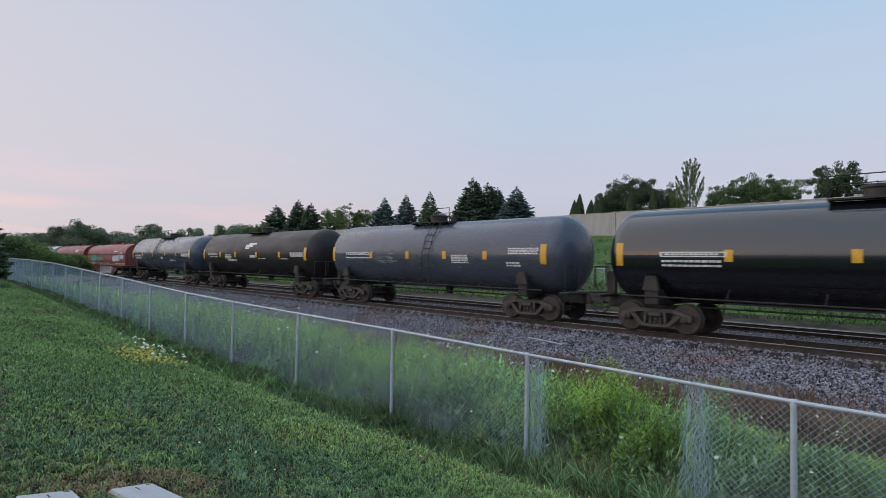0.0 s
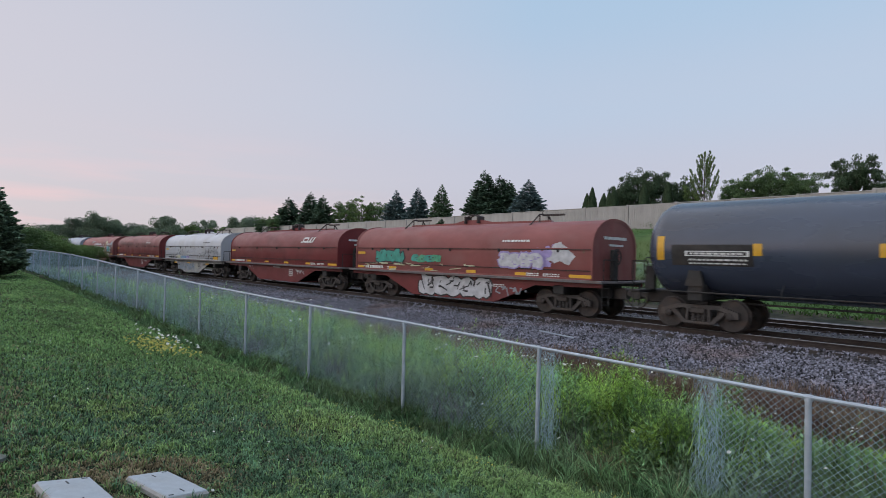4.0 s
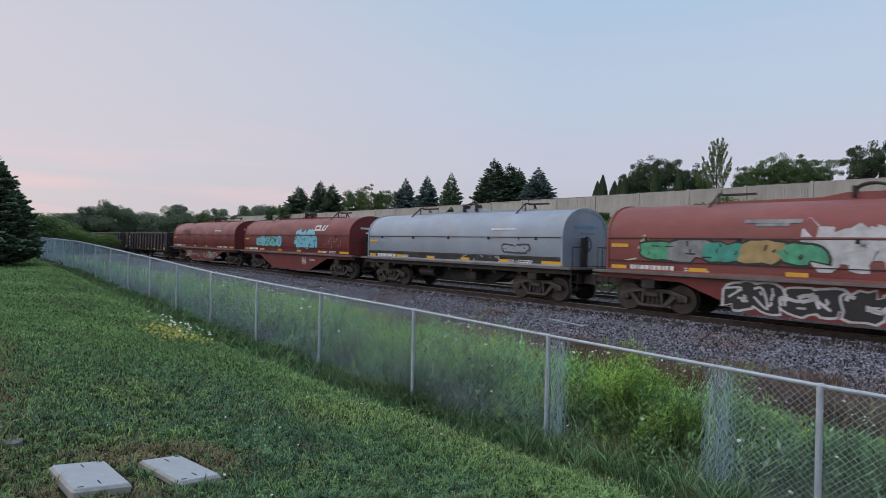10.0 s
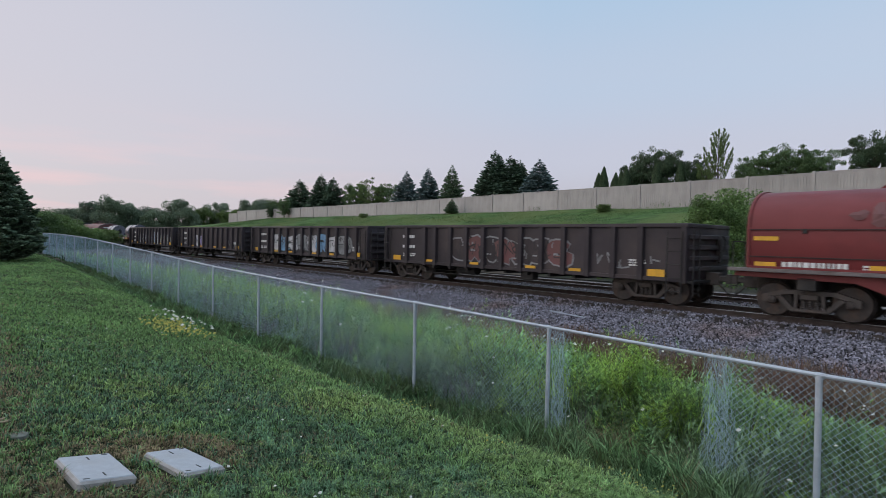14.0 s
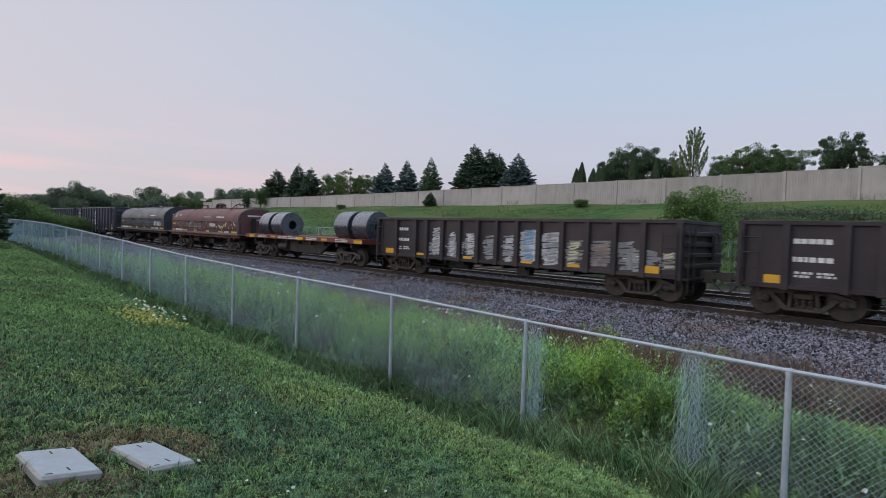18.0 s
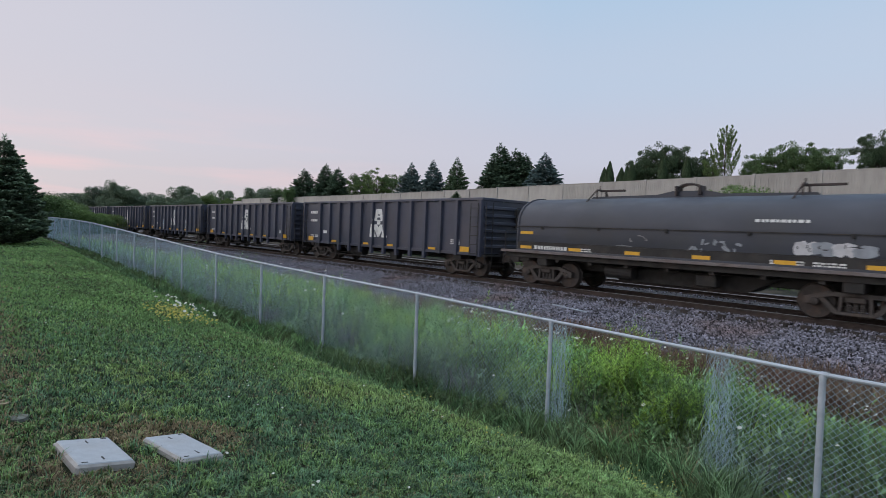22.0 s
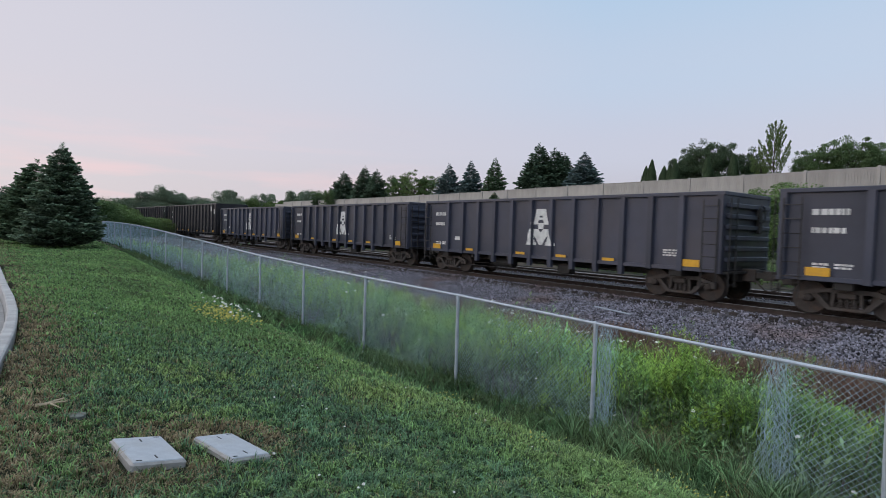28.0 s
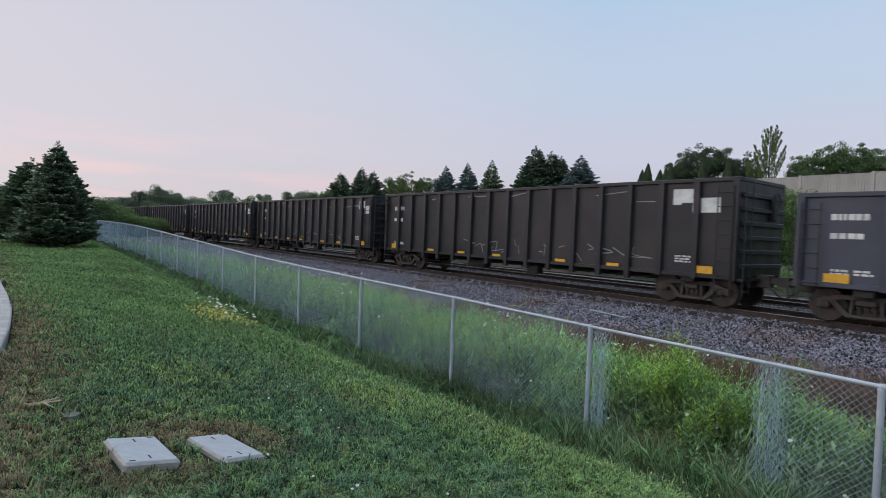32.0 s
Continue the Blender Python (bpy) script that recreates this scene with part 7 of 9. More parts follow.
def make_coil_car(length, hood_key, sill_key, style, label):
    car = tagged(new("coil_car"), label, "coil car", "freight train cars")
    W = 1.46
    belly = style["belly"]
    h = length / 2
    Z0, ZS, ZT = 1.30, style.get("zs", 2.36), style.get("zt", 3.42)
    hl = h - style.get("hood_inset", 0.9)
    sect = arc_section(W - 0.04, Z0, ZS, ZT)

    def hood():
        g = Geo().hull(sect, -hl, hl)
        return g
    shared("hood", (length, hl, ZT, ZS), hood, M[hood_key], car, style.get("hood_label", ""), True)

    def trim():
        g = Geo()
        for x in (-hl - 0.02, hl - 0.05):
            big = arc_section(W, Z0 - 0.01, ZS, ZT + 0.035)
            small = arc_section(W - 0.10, Z0 + 0.02, ZS, ZT - 0.07)
            n = len(big)
            vs = [(xx, y, z) for xx in (x, x + 0.07) for y, z in big + small]
            m = 2 * n
            fs = []
            for k in range(n - 1):
                fs += [(k, k + 1, n + k + 1, n + k), (m + k, m + k + 1, m + n + k + 1, m + n + k), (k, k + 1, m + k + 1, m + k)]
            g.add(vs, fs)
        for y in (-W + 0.02, W - 0.02):
            g.box(-hl + 0.05, hl - 0.05, min(y, y * 1.012), max(y, y * 1.012), ZS - 0.02, ZS + 0.025)
            g.box(-hl + 0.05, hl - 0.05, min(y, y * 1.02), max(y, y * 1.02), Z0, Z0 + 0.06)
        return g
    shared("hood_rim", (length, hl, ZT, ZS), trim, M[style.get("rim", hood_key)], car)

    def ridge():
        g = Geo()
        g.slab([(-hl * 0.62, ZT - 0.03), (hl * 0.62, ZT - 0.03), (hl * 0.60, ZT + 0.07), (1.1, ZT + 0.09), (0.55, ZT + 0.20), (-0.55, ZT + 0.20), (-1.1, ZT + 0.09), (-hl * 0.60, ZT + 0.07)], -0.07, 0.07)
        return g
    shared("ridge_beam", (length, hl, ZT), ridge, M[hood_key], car)

    def yoke():
        g = Geo()
        for sx in (-0.42, 0.34):
            g.box(sx, sx + 0.08, -0.22, 0.22, ZT + 0.05, ZT + 0.36, 0.02)
        for k in range(7):
            a, b = math.pi * k / 7, math.pi * (k + 1) / 7
            g.rod((0.38 * math.cos(a), -0.1, ZT + 0.22 + 0.20 * math.sin(a)), (0.38 * math.cos(b), -0.1, ZT + 0.22 + 0.20 * math.sin(b)), 0.035, 6)
            g.rod((0.38 * math.cos(a), 0.1, ZT + 0.22 + 0.20 * math.sin(a)), (0.38 * math.cos(b), 0.1, ZT + 0.22 + 0.20 * math.sin(b)), 0.035, 6)
        return g
    shared("lifting_yoke", ZT, yoke, M[style.get("yoke", "yoke")], car)

    def guide():
        g = Geo()
        for y in (-0.28, 0.28):
            g.rod((-0.12, y * 3.0, ZT - 0.25), (0, y, ZT + 0.30), 0.03, 5)
            g.rod((0, y, ZT - 0.05), (0, y, ZT + 0.30), 0.03, 5)
        g.box(-0.05, 0.95, -0.05, 0.05, ZT + 0.24, ZT + 0.31, 0.01)
        g.rod((0, -0.28, ZT + 0.30), (0, 0.28, ZT + 0.30), 0.03, 5)
        g.rod((0, -0.1, ZT + 0.25), (0, -0.1, ZT + 0.45), 0.02, 5)
        return g
    for sx in (-1, 1):
        shared("stacking_guide", ZT, guide, M[style.get("yoke", "yoke")], car, m=pose(sx * hl * 0.55, 0, 0))

    out = [(-h + 0.55, 1.22), (-h + 0.55, 1.06), (-h + 3.35, 1.02), (-h + 5.3, 0.27), (h - 5.3, 0.27), (h - 3.35, 1.02), (h - 0.55, 1.06), (h - 0.55, 1.22)]
    for turn in (0, 180):
        if belly:
            shared("side_sill", (length, belly), lambda: Geo().slab(out, -W + 0.10, -W + 0.14), M[sill_key], car, m=pose(0, 0, 0, 0, 0, turn))
        else:
            shared("side_sill", (length, belly), lambda: Geo().box(-h + 0.55, h - 0.55, -W + 0.06, -W + 0.12, 1.02, 1.24, 0.01), M[sill_key], car, m=pose(0, 0, 0, 0, 0, turn))
    if belly:
        shared("belly_plate", length, lambda: Geo().box(-h + 5.3, h - 5.3, -W + 0.14, W - 0.14, 0.27, 0.33), M[sill_key], car)
    else:
        for k in range(9):
            shared("crossbearer", 0, lambda: Geo().box(-0.07, 0.07, -W + 0.12, W - 0.12, 0.92, 1.12), M[sill_key], car, m=pose(-h + 1.6 + k * (2 * h - 3.2) / 8, 0, 0))
    for z in (ZS - 0.03, Z0 + 0.31):
        shared("seam", (hl, z), lambda: Geo().box(-hl + 0.05, hl - 0.05, -W + 0.005, -W + 0.05, z - 0.013, z + 0.013), M["frame_black"], car, "dark seam along the hood")
    if "strip" in style:
        shared("foot_strip", (hl, style["strip"]), lambda: Geo().box(-hl + 0.02, hl - 0.02, -W + 0.008, -W + 0.06, Z0 + 0.0, Z0 + 0.29), M[style["strip"]], car, "dark strip along the hood's foot")
    # drain stains and clips under the upper seam
    for k in range(style.get("clips", 5)):
        x = -hl * 0.8 + k * hl * 1.6 / 4
        shared("clip", 0, lambda: Geo().box(-0.05, 0.05, -W - 0.012, -W + 0.03, -0.10, 0.02, 0.006), M["frame_black"], car, "dark hood clip", m=pose(x, 0, ZS - 0.03))

    def centre():
        g = Geo()
        g.box(-h + 0.8, h - 0.8, -0.35, 0.35, 0.66, 1.12, 0.02)
        g.box(-h + 0.6, h - 0.6, -W + 0.14, W - 0.14, 1.12, 1.20)
        if not belly:
            g.slab([(-h + 4.2, 0.9), (h - 4.2, 0.9), (h - 5.0, 0.45), (-h + 5.0, 0.45)], -0.5, 0.5)
            g.spin([(-0.5, 0.2), (0.5, 0.2)], "x", 12, (-1.8, -0.9, 0.75))
            g.box(0.8, 1.4, -1.1, -0.7, 0.55, 0.9, 0.03)
        for sx in (-1, 1):
            c = sx * (h - 2.3)
            g.box(c - 0.22, c + 0.22, -W + 0.1, W - 0.1, 0.76, 1.1, 0.02)
        return g
    shared("centre_sill", (length, belly), centre, M["frame_black"], car)

    def deck():
        g = Geo()
        for y0, y1 in ((-W - 0.12, -W + 0.10), (W - 0.10, W + 0.12)):
            g.box(-h + 0.45, h - 0.45, y0, y1, 1.20, 1.295, 0.01)
        g.box(-h + 0.45, -hl, -W, W, 1.20, 1.27, 0.01)
        g.box(hl, h - 0.45, -W, W, 1.20, 1.27, 0.01)
        return g
    shared("walkway", (length, hl), deck, M[style.get("walk", "walkway")], car, "worn steel side walkway")

    end_rails(car, h - 0.50)

    def wheel():
        g = Geo()
        x = h - 0.62
        for k in range(16):
            a, b = 2 * math.pi * k / 16, 2 * math.pi * (k + 1) / 16
            g.rod((x, -0.35 + 0.28 * math.cos(a), 2.1 + 0.28 * math.sin(a)), (x, -0.35 + 0.28 * math.cos(b), 2.1 + 0.28 * math.sin(b)), 0.02, 5)
        for k in range(4):
            a = math.pi * k / 4
            g.rod((x, -0.35 - 0.28 * math.cos(a), 2.1 - 0.28 * math.sin(a)), (x, -0.35 + 0.28 * math.cos(a), 2.1 + 0.28 * math.sin(a)), 0.011, 4)
        g.box(x - 0.18, x - 0.03, -0.50, -0.20, 1.3, 2.35, 0.02)
        return g
    shared("brake_wheel", length, wheel, M["frame_black"], car)
    # yellow reflectors along the hood's foot
    y = -W - 0.0
    ys = -W + 0.02
    n = style.get("dots", 6)
    if style.get("low_dots"):
        for x in (-hl + 2.4, -0.6, 3.3):
            part("reflector", flat_marks([(x - 0.3, x + 0.3, 0.92, 1.04)], -W + 0.098), M["reflect"], car, "yellow reflective strip")
        part("reflector", flat_marks([(hl - 1.35, hl - 0.55, Z0 + 0.03, Z0 + 0.25)], ys - 0.02), M["reflect"], car, "large yellow reflective panel")
        n = 0
    for k in range(n):
        x = -hl + 0.45 + k * (2 * hl - 0.9) / (n - 1)
        w = 0.44 if k == n - 1 else 0.26
        part("reflector", flat_marks([(x - w, x + w, Z0 + 0.05, Z0 + 0.17)], ys - 0.02), M["reflect"], car, "yellow reflective strip")
    part("reflector", flat_marks([(-hl + 0.15, -hl + 0.75, ZS - 0.32, ZS - 0.21)], ys), M["reflect"], car, "yellow reflective strip")
    rng = random.Random(style["seed"])
    g = flat_marks(bars_of(rng, -hl + 0.85, -hl + 2.3, Z0 + 0.02, Z0 + 0.22, 1) + bars_of(rng, -hl + 2.6, -hl + 3.3, Z0 + 0.04, Z0 + 0.18, 2) + bars_of(rng, hl - 3.0, hl - 2.2, Z0 + 0.04, Z0 + 0.18, 2) + bars_of(rng, hl - 2.0, hl - 1.3, Z0 + 0.04, Z0 + 0.18, 2), ys - 0.018)
    part("stencil", g, M[style.get("ink", "paint_white")], car, "rows of stencilled marks")["kind"] = "stuff"
    if belly:
        yb = -W + 0.10
        g = Geo()
        for x0, x1, z0, z1 in ((1.5, 1.95, 0.98, 1.01), (1.5, 1.95, 0.62, 0.65), (1.5, 1.53, 0.62, 1.01), (1.92, 1.95, 0.62, 1.01)):
            g.box(x0, x1, yb - 0.005, yb, z0, z1)
        for b in bars_of(rng, 1.56, 1.90, 0.70, 0.92, 2) + bars_of(rng, 2.4, 3.0, 0.85, 0.98, 2):
            g.box(b[0], b[1], yb - 0.005, yb, b[2], b[3])
        part("stencil", g, M[style.get("ink", "paint_white")], car, "boxed data panel marks")["kind"] = "stuff"
    g = Geo()
    for b in bars_of(rng, hl * 0.42, hl * 0.42 + 1.3, ZS + 0.22, ZS + 0.34, 1):
        t0, t1 = b[2], b[3]
        f0, f1 = (t0 - ZS) / (ZT - ZS), (t1 - ZS) / (ZT - ZS)
        yy = [-(W - 0.035) * math.cos(math.asin(min(1, f) ** (1 / 0.85))) - 0.012 for f in (f0, f1)]
        g.add([(b[0], yy[0], t0), (b[1], yy[0], t0), (b[1], yy[1], t1), (b[0], yy[1], t1)], [(0, 1, 2, 3)])
    part("stencil", g, M[style.get("ink", "paint_white")], car, "short row of stencilled marks")["kind"] = "stuff"
    # marks on the arched end
    g = Geo()
    for b in ((-0.75, 0.75, ZS + 0.35, ZS + 0.45), (-0.4, 0.55, ZS + 0.12, ZS + 0.19)):
        g.add([(hl + 0.012, b[0], b[2]), (hl + 0.012, b[1], b[2]), (hl + 0.012, b[1], b[3]), (hl + 0.012, b[0], b[3])], [(0, 1, 2, 3)])
    part("stencil", g, M[style.get("endink", "paint_white")], car, "stencilled bars on the hood end")["kind"] = "stuff"
    style.get("art", lambda c, *a: None)(car, hl, ys, W)
    add_couplers(car, length)
    add_trucks(car, length, 2.3)
    return car


def hood_shape(car, pts_list, key, W, ZS, ZT, label):
    """Painted shapes wrapped on the hood's round shoulder: outlines in x and height."""
    g = Geo()

    def wrap(x, z):
        if z <= ZS:
            return (x, -W + 0.028, z)
        f = min(0.999, (z - ZS) / (ZT - ZS)) ** (1 / 0.85)
        return (x, -(W - 0.04) * math.cos(math.asin(f)) - 0.014, z + 0.01)
    for pts in pts_list:
        for (xa, za), (xb, zb), w in pts:
            d = math.hypot(xb - xa, zb - za) or 1
            ox, oz = -(zb - za) / d * w / 2, (xb - xa) / d * w / 2
            n = 3
            for k in range(n):
                f0, f1 = k / n, (k + 1) / n
                q = [(xa + (xb - xa) * f0, za + (zb - za) * f0), (xa + (xb - xa) * f1, za + (zb - za) * f1)]
                g.add([wrap(q[0][0] + ox, q[0][1] + oz), wrap(q[0][0] - ox, q[0][1] - oz), wrap(q[1][0] - ox, q[1][1] - oz), wrap(q[1][0] + ox, q[1][1] + oz)], [(0, 1, 2, 3)])
    part("emblem", g, M[key], car, label)


def hood_blobs(car, seed, x0, x1, z0, z1, keys, count, W, ZS, ZT, size=0.35):
    """Sprayed blotches over the hood, following its round shoulder."""
    rng = random.Random(seed)
    lay = {}
    for k in range(count):
        key = rng.choice(keys)
        g = Geo()
        cx, cz = x0 + (x1 - x0) * (k + rng.random()) / count, rng.uniform(z0, z1)
        n = 10
        vs = []
        sx, sz = size * rng.uniform(0.5, 1.3), size * rng.uniform(0.5, 1.2)
        lift = 0.012 + 0.006 * (k % 4)
        for j in range(n):
            a = 2 * math.pi * j / n
            q = 1 + 0.3 * rng.uniform(-1, 1)
            x, z = cx + sx * q * math.cos(a), min(ZT - 0.12, max(1.5, cz + sz * q * math.sin(a)))
            if z <= ZS:
                y = -W + 0.04 - lift
            else:
                f = min(0.999, (z - ZS) / (ZT - ZS)) ** (1 / 0.85)
                y = -(W - 0.04) * math.cos(math.asin(f)) - lift
            vs.append((x, y, z))
        c = (sum(v[0] for v in vs) / n, min(v[1] for v in vs), sum(v[2] for v in vs) / n)
        g.add(vs + [c], [(j, (j + 1) % n, n) for j in range(n)])
        part("graffiti", g, M[key], car, "sprayed graffiti blotch")


def line_emblem(x, z, s):
    """A plain white ring of pill shape beside two leaning white strokes, in level strips that follow the round hood."""
    bars = []
    for k in range(8):
        f = (k + 0.5) / 8
        cut = 0.16 * abs(2 * f - 1) ** 2
        z1 = f * 0.62
        if k in (0, 1, 6, 7):
            bars.append(((cut, z1), (1.32 - cut, z1), 0.085))
        else:
            bars += [((cut, z1), (cut + 0.24, z1), 0.085), ((1.08 - cut, z1), (1.32 - cut, z1), 0.085)]
        for x0 in (1.58, 2.22):
            bars.append(((x0 + 0.3 * f, z1), (x0 + 0.3 * f + 0.26, z1), 0.085))
    return [[((x + a[0] * s, z + a[1] * s), (x + b[0] * s, z + b[1] * s), w * s) for a, b, w in bars]]


def make_flat_coil_car(length, label):
    car = tagged(new("coil_flat_car"), label, "flat car", "freight train cars")
    h, W = length / 2, 1.46

    def sill():
        g = Geo()
        for y0, y1 in ((-W, -W + 0.10), (W - 0.10, W)):
            g.box(-h + 0.5, h - 0.5, y0, y1, 1.18, 1.42, 0.012)
        g.box(-h + 0.5, -h + 0.7, -W + 0.1, W - 0.1, 1.18, 1.42)
        g.box(h - 0.7, h - 0.5, -W + 0.1, W - 0.1, 1.18, 1.42)
        return g
    part("side_sill", sill(), M["deck_red"], car, "weathered red side sill")
    g = Geo()
    g.box(-h + 0.8, h - 0.8, -0.4, 0.4, 0.62, 1.15, 0.02)
    g.slab([(-h + 3.6, 1.18), (h - 3.6, 1.18), (h - 4.8, 0.50), (-h + 4.8, 0.50)], -1.1, -0.95)
    g.slab([(-h + 3.6, 1.18), (h - 3.6, 1.18), (h - 4.8, 0.50), (-h + 4.8, 0.50)], 0.95, 1.1)
    part("underframe", g, M["frame_black"], car)
    for k in range(9):
        shared("crossbearer", "flat", lambda: Geo().box(-0.07, 0.07, -W + 0.12, W - 0.12, 0.95, 1.18), M["frame_black"], car, m=pose(-h + 1.6 + k * (2 * h - 3.2) / 8, 0, 0))
    part("air_tank", Geo().spin([(-0.5, 0.2), (0.5, 0.2)], "x", 12, (-1.8, -1.15, 0.75)), M["frame_black"], car)
    g = Geo()
    for y0, y1, s in ((-W + 0.1, -0.25, 1), (0.25, W - 0.1, -1)):
        za, zb = (1.40, 1.16) if s > 0 else (1.16, 1.40)
        g.add([(x, y, z) for x in (-h + 0.7, h - 0.7) for y, z in ((y0, za), (y1, zb), (y1, zb - 0.06), (y0, za - 0.06))], [(0, 1, 5, 4), (1, 2, 6, 5), (2, 3, 7, 6), (3, 0, 4, 7), (0, 3, 2, 1), (4, 5, 6, 7)])
    part("trough", g, M["deck_red"], car, "sloping coil trough deck")
    for x, w, z0 in ((-5.45, 0.33, 1.19), (-2.67, 0.28, 1.25), (0.42, 0.33, 1.19), (2.95, 0.28, 1.25), (6.0, 0.36, 1.19)):
        part("reflector", flat_marks([(x - w, x + w, z0, 1.36)], -W - 0.002), M["reflect"], car, "yellow reflective strip")
    rng = random.Random(77)
    g = flat_marks(sum((bars_of(rng, x, x + 1.1, 1.21, 1.38, 2) for x in (-4.6, -2.1, -0.9, 1.1, 4.0)), []), -W - 0.003)
    part("stencil", g, M["paint_white"], car, "rows of white stencilled marks")["kind"] = "stuff"
    add_couplers(car, length)
    add_trucks(car, length, 2.3)
    # coils that the car carries move with it
    for x, r, w in ((-5.25, 0.80, 1.28), (-3.62, 0.80, 1.28), (3.50, 0.82, 1.28), (5.14, 0.82, 1.28)):
        g = Geo()
        n, ri = 40, 0.27
        prof = [(-w / 2, ri), (-w / 2, r - 0.02), (-w / 2 + 0.02, r), (w / 2 - 0.02, r), (w / 2, r - 0.02), (w / 2, ri)]
        vs = []
        for l, rr in prof:
            for k in range(n):
                a = 2 * math.pi * k / n
                vs.append((x + l, rr * math.cos(a), 1.22 + r + rr * math.sin(a)))
        fs = []
        for i in range(len(prof)):
            j = (i + 1) % len(prof)
            for k in range(n):
                fs.append((i * n + k, i * n + (k + 1) % n, j * n + (k + 1) % n, j * n + k))
        g.add(vs, fs)
        part("steel_coil", g, M["coil_steel"], car, "tightly wound bright steel coil", smooth=True)
    return car


# -- gondolas
def make_gondola(length, z0, z1, ribs, key, style, label):
    car = tagged(new("gondola_car"), label, "gondola", "freight train cars")
    h = length / 2
    hb = h - 0.75
    W = 1.48

    for turn in (0, 180):
        m = pose(0, 0, 0, 0, 0, turn)
        shared("side_wall", (length, z0, z1), lambda: Geo().box(-hb, hb, -W + 0.06, -W + 0.10, z0 + 0.10, z1 - 0.08), M[key], car, m=m)
        shared("end_wall", (length, z0, z1), lambda: Geo().box(hb - 0.05, hb, -W + 0.10, W - 0.10, z0 + 0.10, z1 - 0.08), M[key], car, m=m)
        shared("side_sill", (length, z0, z1), lambda: Geo().box(-hb, hb, -W - 0.02, -W + 0.06, z0 + 0.02, z0 + 0.14, 0.01), M[key], car, m=m)
    shared("floor", (length, z0, z1), lambda: Geo().box(-hb, hb, -W + 0.1, W - 0.1, z0 + 0.16, z0 + 0.22), M[key], car)

    def chord():
        g = Geo()
        for y0, y1 in ((-W - 0.02, -W + 0.13), (W - 0.13, W + 0.02)):
            g.box(-hb - 0.03, hb + 0.03, y0, y1, z1 - 0.12, z1, 0.015)
        for x0, x1 in ((-hb - 0.03, -hb + 0.10), (hb - 0.10, hb + 0.03)):
            g.box(x0, x1, -W + 0.13, W - 0.13, z1 - 0.12, z1, 0.015)
        return g
    shared("top_chord", (length, z0, z1), chord, M[key], car)

    drop = style.get("drop", 0.0)

    def rib(low):
        g = Geo()
        y = -W
        # a pressed hat section with sloping flanks
        lo = z0 - (drop if low else 0)
        pts = [(-0.10, -W + 0.06), (-0.085, -W - 0.075), (0.085, -W - 0.075), (0.10, -W + 0.06)]
        n = 4
        vs = [(x, q, zz) for zz in (lo, z1 - 0.10) for x, q in pts]
        g.add(vs, [(k, (k + 1) % n, n + (k + 1) % n, n + k) for k in range(n)] + [(3, 2, 1, 0), (4, 5, 6, 7)])
        return g
    gap = 2 * hb / ribs
    rib_x = sorted([-hb + 0.09, hb - 0.09] + [x for x in style["rib_x"] if abs(x) < hb - 0.4]) if "rib_x" in style else [-hb + 0.09 + k * (2 * hb - 0.18) / ribs for k in range(ribs + 1)]
    bays = [(a + b) / 2 for a, b in zip(rib_x[:-1], rib_x[1:])]
    for x in rib_x:
        low = abs(x) < h - 4.0
        for turn in (0, 180):
            shared("side_rib", (z0, z1, drop, low), lambda: rib(low), M[key], car, m=pose(x, 0, 0, 0, 0, turn))

    n = 6 if z1 > 3 else 4
    for sx in (-1, 1):
        for k in range(n):
            shared("end_rib", "rib", lambda: Geo().box(-0.05, 0.05, -W + 0.12, W - 0.12, 0.0, 0.14, 0.02), M[key], car, m=pose(sx * (hb + 0.05), 0, z0 + 0.35 + k * (z1 - z0 - 0.5) / n))
    n = max(4, int((z1 - z0 + 0.4) / 0.38))
    for sx in (-1, 1):
        x = sx * (hb - 0.34)
        shared("ladder", (length, z0, z1, sx), lambda: ladder_geo(x - 0.22, x + 0.22, -W - 0.02, z0 - 0.45, z1 - 0.25, n), M["frame_black"], car)
        shared("end_ladder", (length, z0, z1, sx), lambda: Geo().add(*_end_ladder(sx * hb, z0, z1, n)), M["frame_black"], car)

    def under():
        g = Geo()
        g.box(-h + 0.75, h - 0.75, -0.33, 0.33, 0.64, z0 + 0.16, 0.02)
        for sx in (-1, 1):
            c = sx * (h - 2.25)
            g.box(c - 0.22, c + 0.22, -W + 0.1, W - 0.1, 0.72, z0 + 0.16, 0.02)
            g.box(min(sx * (hb - 0.1), sx * (h - 0.6)), max(sx * (hb - 0.1), sx * (h - 0.6)), -W + 0.05, W - 0.05, z0 + 0.0, z0 + 0.07)
        k = -h + 4.2
        while k < h - 4.1:
            g.box(k - 0.06, k + 0.06, -W + 0.1, W - 0.1, z0 - 0.12, z0 + 0.16)
            k += gap
        g.spin([(-0.55, 0.21), (0.55, 0.21)], "x", 12, (-2.2, -0.95, 0.62))
        g.box(0.9, 1.5, -1.2, -0.85, 0.42, 0.78, 0.03)
        g.rod((-h + 3.5, -0.7, 0.5), (h - 3.5, -0.7, 0.55), 0.02, 5)
        g.rod((-h + 3.6, -W + 0.15, 0.42), (h - 3.6, -W + 0.15, 0.42), 0.018, 5)
        return g
    shared("underframe", (length, z0, z1), under, M["frame_black"], car)

